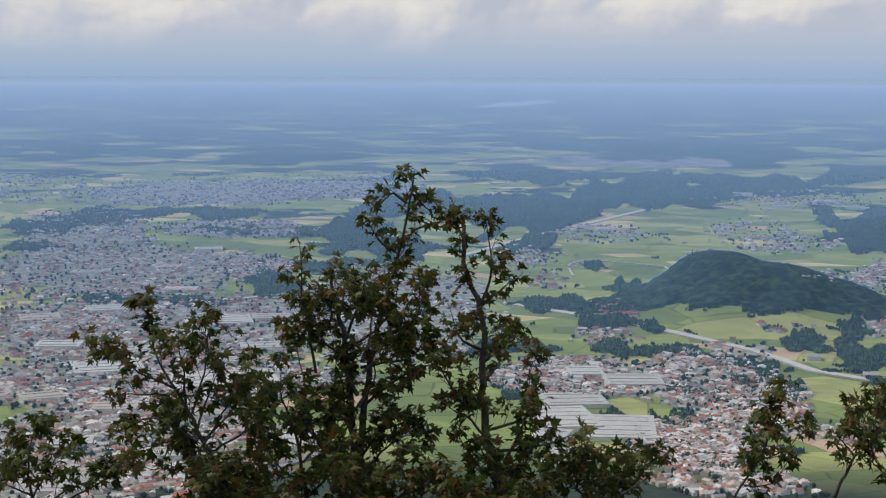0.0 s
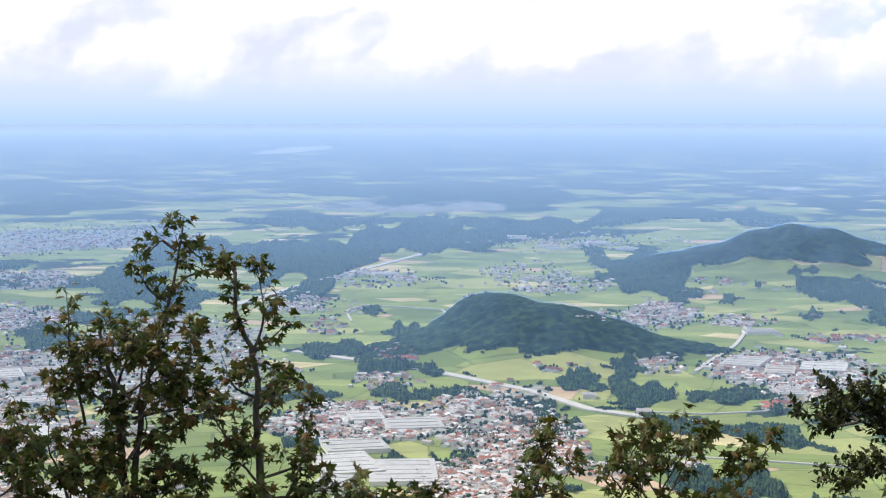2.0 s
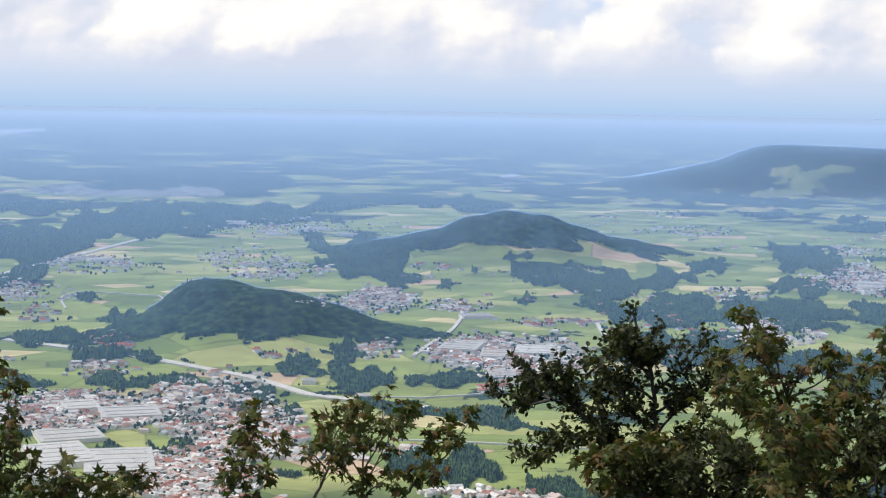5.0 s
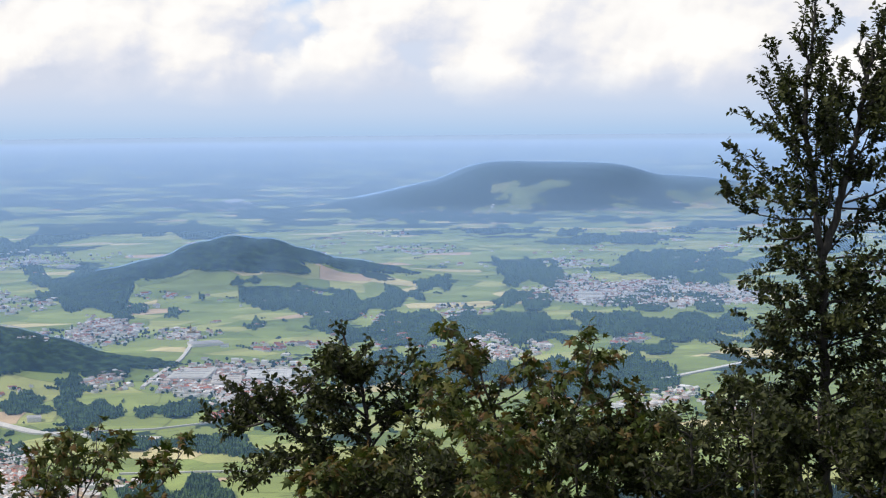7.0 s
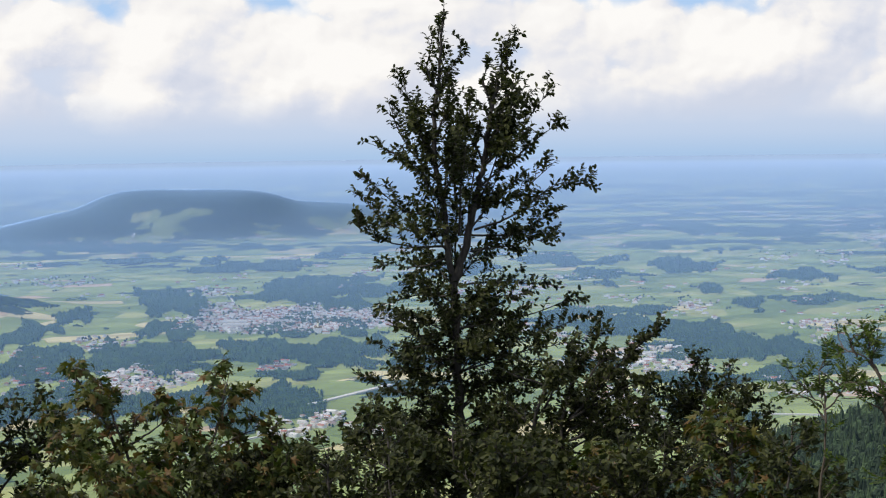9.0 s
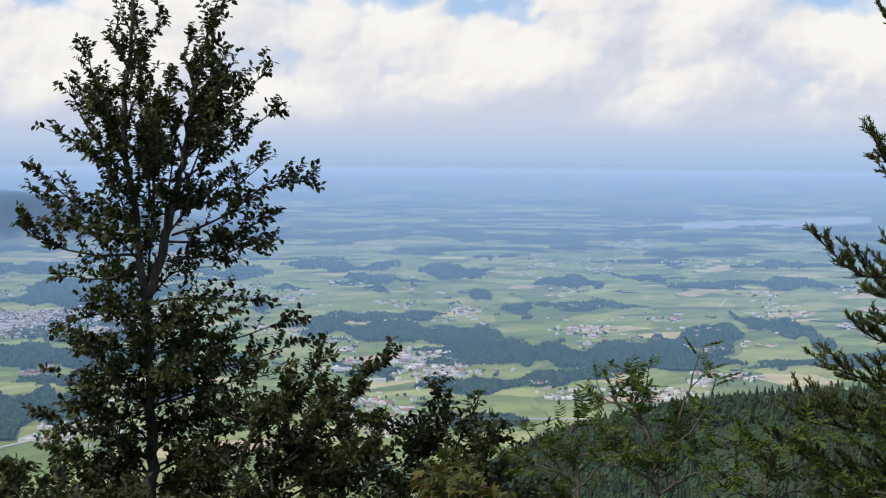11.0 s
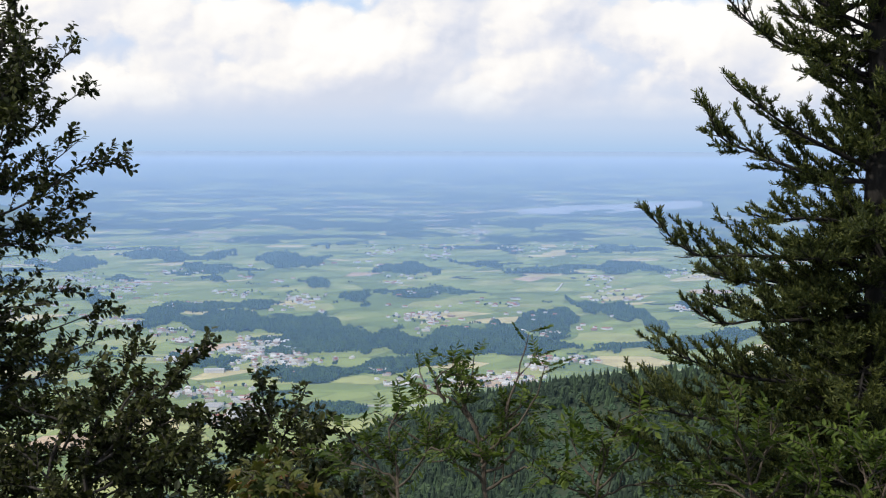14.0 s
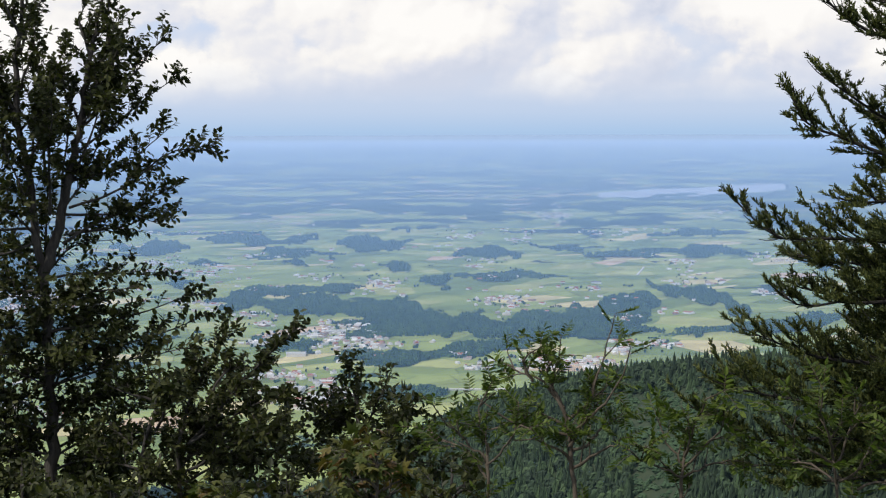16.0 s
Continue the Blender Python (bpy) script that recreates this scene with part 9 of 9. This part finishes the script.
plant.limb([(5.33, 6.92, -2.05), (5.29, 7.07, -2.02), (5.26, 7.21, -1.98)], 0.008, 1.05)
plant.limb([(5.34, 6.92, -2.10), (5.25, 6.97, -2.04), (5.18, 7.01, -1.96)], 0.008, 1.05)
plant.limb([(5.34, 6.91, -2.23), (5.45, 6.87, -2.19), (5.55, 6.84, -2.13)], 0.008, 1.05)
plant.limb([(5.33, 6.92, -2.01), (5.43, 6.93, -1.99), (5.52, 6.96, -1.97)], 0.008, 1.05)
plant.limb([(5.31, 6.93, -1.71), (5.40, 6.96, -1.69), (5.48, 6.99, -1.66)], 0.008, 1.05)
plant.limb([(5.34, 6.91, -2.25), (5.15, 6.92, -2.13), (4.98, 6.90, -1.99)], 0.008, 1.05)
plant.limb([(5.33, 6.92, -1.97), (5.32, 6.78, -1.91), (5.30, 6.64, -1.84)], 0.008, 1.05)
plant.finish()

plant = Plant("maple", "low maple scrub with olive leaves on the slope", "maple", 56)
plant.stem([(-2.42, 9.80, -3.67), (-2.39, 9.81, -3.15), (-2.36, 9.82, -2.77), (-2.34, 9.82, -2.59)], 0.022, 0.006)
plant.limb([(-2.37, 9.82, -2.82), (-2.24, 9.81, -2.72), (-2.14, 9.79, -2.60)], 0.008, 0.9)
plant.limb([(-2.38, 9.82, -2.97), (-2.53, 9.82, -2.90), (-2.66, 9.82, -2.82)], 0.008, 0.9)
plant.limb([(-2.39, 9.81, -3.06), (-2.57, 9.71, -2.86), (-2.71, 9.61, -2.63)], 0.008, 0.9)
plant.limb([(-2.39, 9.81, -3.06), (-2.53, 9.81, -3.01), (-2.65, 9.81, -2.94)], 0.008, 0.9)
plant.limb([(-2.37, 9.82, -2.87), (-2.56, 9.92, -2.78), (-2.72, 10.02, -2.65)], 0.008, 0.9)
plant.limb([(-2.37, 9.82, -2.84), (-2.48, 9.86, -2.82), (-2.57, 9.91, -2.79)], 0.008, 0.9)
plant.limb([(-2.39, 9.81, -3.07), (-2.12, 9.62, -2.93), (-1.90, 9.41, -2.78)], 0.008, 0.9)
plant.limb([(-2.37, 9.82, -2.82), (-2.22, 9.79, -2.71), (-2.10, 9.75, -2.58)], 0.008, 0.9)
plant.limb([(-2.37, 9.82, -2.84), (-2.48, 9.71, -2.72), (-2.56, 9.61, -2.59)], 0.008, 0.9)
plant.limb([(-2.36, 9.82, -2.76), (-2.43, 9.78, -2.72), (-2.48, 9.75, -2.67)], 0.008, 0.9)
plant.limb([(-2.35, 9.82, -2.67), (-2.30, 9.84, -2.63), (-2.27, 9.85, -2.58)], 0.008, 0.9)
plant.limb([(-2.39, 9.81, -3.05), (-2.22, 9.96, -2.95), (-2.08, 10.11, -2.81)], 0.008, 0.9)
plant.limb([(-2.37, 9.82, -2.84), (-2.25, 9.95, -2.77), (-2.16, 10.07, -2.68)], 0.008, 0.9)
plant.limb([(-2.37, 9.82, -2.89), (-2.49, 9.54, -2.70), (-2.57, 9.27, -2.50)], 0.008, 0.9)
plant.limb([(-2.39, 9.81, -3.05), (-2.15, 9.74, -2.94), (-1.96, 9.66, -2.81)], 0.008, 0.9)
plant.finish()

plant = Plant("maple", "low maple scrub with olive leaves on the slope", "maple", 57)
plant.stem([(-3.20, 9.48, -3.62), (-3.22, 9.47, -3.10), (-3.25, 9.46, -2.72), (-3.26, 9.45, -2.54)], 0.022, 0.006)
plant.limb([(-3.24, 9.46, -2.76), (-3.26, 9.71, -2.77), (-3.28, 9.95, -2.76)], 0.008, 0.9)
plant.limb([(-3.25, 9.46, -2.74), (-3.44, 9.61, -2.69), (-3.61, 9.77, -2.60)], 0.008, 0.9)
plant.limb([(-3.24, 9.46, -2.86), (-3.38, 9.51, -2.79), (-3.50, 9.56, -2.71)], 0.008, 0.9)
plant.limb([(-3.24, 9.46, -2.78), (-3.38, 9.44, -2.70), (-3.49, 9.43, -2.59)], 0.008, 0.9)
plant.limb([(-3.23, 9.46, -2.95), (-3.06, 9.48, -2.85), (-2.92, 9.49, -2.71)], 0.008, 0.9)
plant.limb([(-3.24, 9.46, -2.77), (-3.33, 9.37, -2.65), (-3.39, 9.30, -2.52)], 0.008, 0.9)
plant.limb([(-3.23, 9.46, -2.93), (-3.02, 9.30, -2.78), (-2.85, 9.12, -2.63)], 0.008, 0.9)
plant.limb([(-3.24, 9.46, -2.87), (-3.28, 9.19, -2.70), (-3.30, 8.93, -2.51)], 0.008, 0.9)
plant.limb([(-3.22, 9.47, -3.02), (-3.04, 9.40, -2.91), (-2.89, 9.33, -2.79)], 0.008, 0.9)
plant.limb([(-3.24, 9.46, -2.82), (-3.36, 9.53, -2.78), (-3.46, 9.60, -2.72)], 0.008, 0.9)
plant.limb([(-3.22, 9.47, -3.02), (-3.45, 9.50, -2.97), (-3.64, 9.55, -2.90)], 0.008, 0.9)
plant.limb([(-3.26, 9.45, -2.60), (-3.23, 9.50, -2.59), (-3.21, 9.55, -2.58)], 0.008, 0.9)
plant.limb([(-3.25, 9.46, -2.73), (-3.40, 9.52, -2.72), (-3.53, 9.59, -2.70)], 0.008, 0.9)
plant.limb([(-3.24, 9.46, -2.83), (-3.37, 9.35, -2.71), (-3.47, 9.25, -2.58)], 0.008, 0.9)
plant.limb([(-3.23, 9.46, -2.95), (-3.12, 9.61, -2.92), (-3.04, 9.75, -2.87)], 0.008, 0.9)
plant.finish()

plant = Plant("maple", "low maple scrub with olive leaves on the slope", "maple", 58)
plant.stem([(-1.74, 10.05, -3.71), (-1.74, 10.05, -3.18), (-1.73, 10.05, -2.85), (-1.73, 10.05, -2.72)], 0.022, 0.006)
plant.limb([(-1.74, 10.05, -3.03), (-1.89, 9.95, -2.96), (-2.01, 9.85, -2.87)], 0.008, 0.9)
plant.limb([(-1.74, 10.05, -3.00), (-1.58, 10.27, -2.90), (-1.45, 10.47, -2.76)], 0.008, 0.9)
plant.limb([(-1.74, 10.05, -3.06), (-1.58, 10.16, -2.96), (-1.46, 10.26, -2.82)], 0.008, 0.9)
plant.limb([(-1.73, 10.05, -2.87), (-1.78, 9.94, -2.81), (-1.82, 9.83, -2.75)], 0.008, 0.9)
plant.limb([(-1.74, 10.05, -3.04), (-1.87, 9.85, -2.86), (-1.98, 9.66, -2.66)], 0.008, 0.9)
plant.limb([(-1.73, 10.05, -2.95), (-1.84, 10.12, -2.94), (-1.93, 10.19, -2.93)], 0.008, 0.9)
plant.limb([(-1.74, 10.05, -3.07), (-1.56, 10.00, -2.93), (-1.41, 9.93, -2.77)], 0.008, 0.9)
plant.limb([(-1.73, 10.05, -2.96), (-1.82, 9.90, -2.86), (-1.88, 9.75, -2.75)], 0.008, 0.9)
plant.limb([(-1.73, 10.05, -2.89), (-1.82, 10.14, -2.87), (-1.90, 10.22, -2.84)], 0.008, 0.9)
plant.limb([(-1.73, 10.05, -2.93), (-1.83, 9.81, -2.76), (-1.90, 9.58, -2.58)], 0.008, 0.9)
plant.limb([(-1.74, 10.05, -3.09), (-1.56, 9.86, -2.97), (-1.42, 9.67, -2.85)], 0.008, 0.9)
plant.limb([(-1.73, 10.05, -2.77), (-1.71, 10.30, -2.81), (-1.69, 10.55, -2.83)], 0.008, 0.9)
plant.limb([(-1.73, 10.05, -2.99), (-1.57, 9.89, -2.81), (-1.43, 9.73, -2.61)], 0.008, 0.9)
plant.limb([(-1.74, 10.05, -3.03), (-1.64, 10.20, -3.00), (-1.56, 10.34, -2.95)], 0.008, 0.9)
plant.limb([(-1.73, 10.05, -2.93), (-1.83, 10.07, -2.87), (-1.92, 10.09, -2.79)], 0.008, 0.9)
plant.finish()
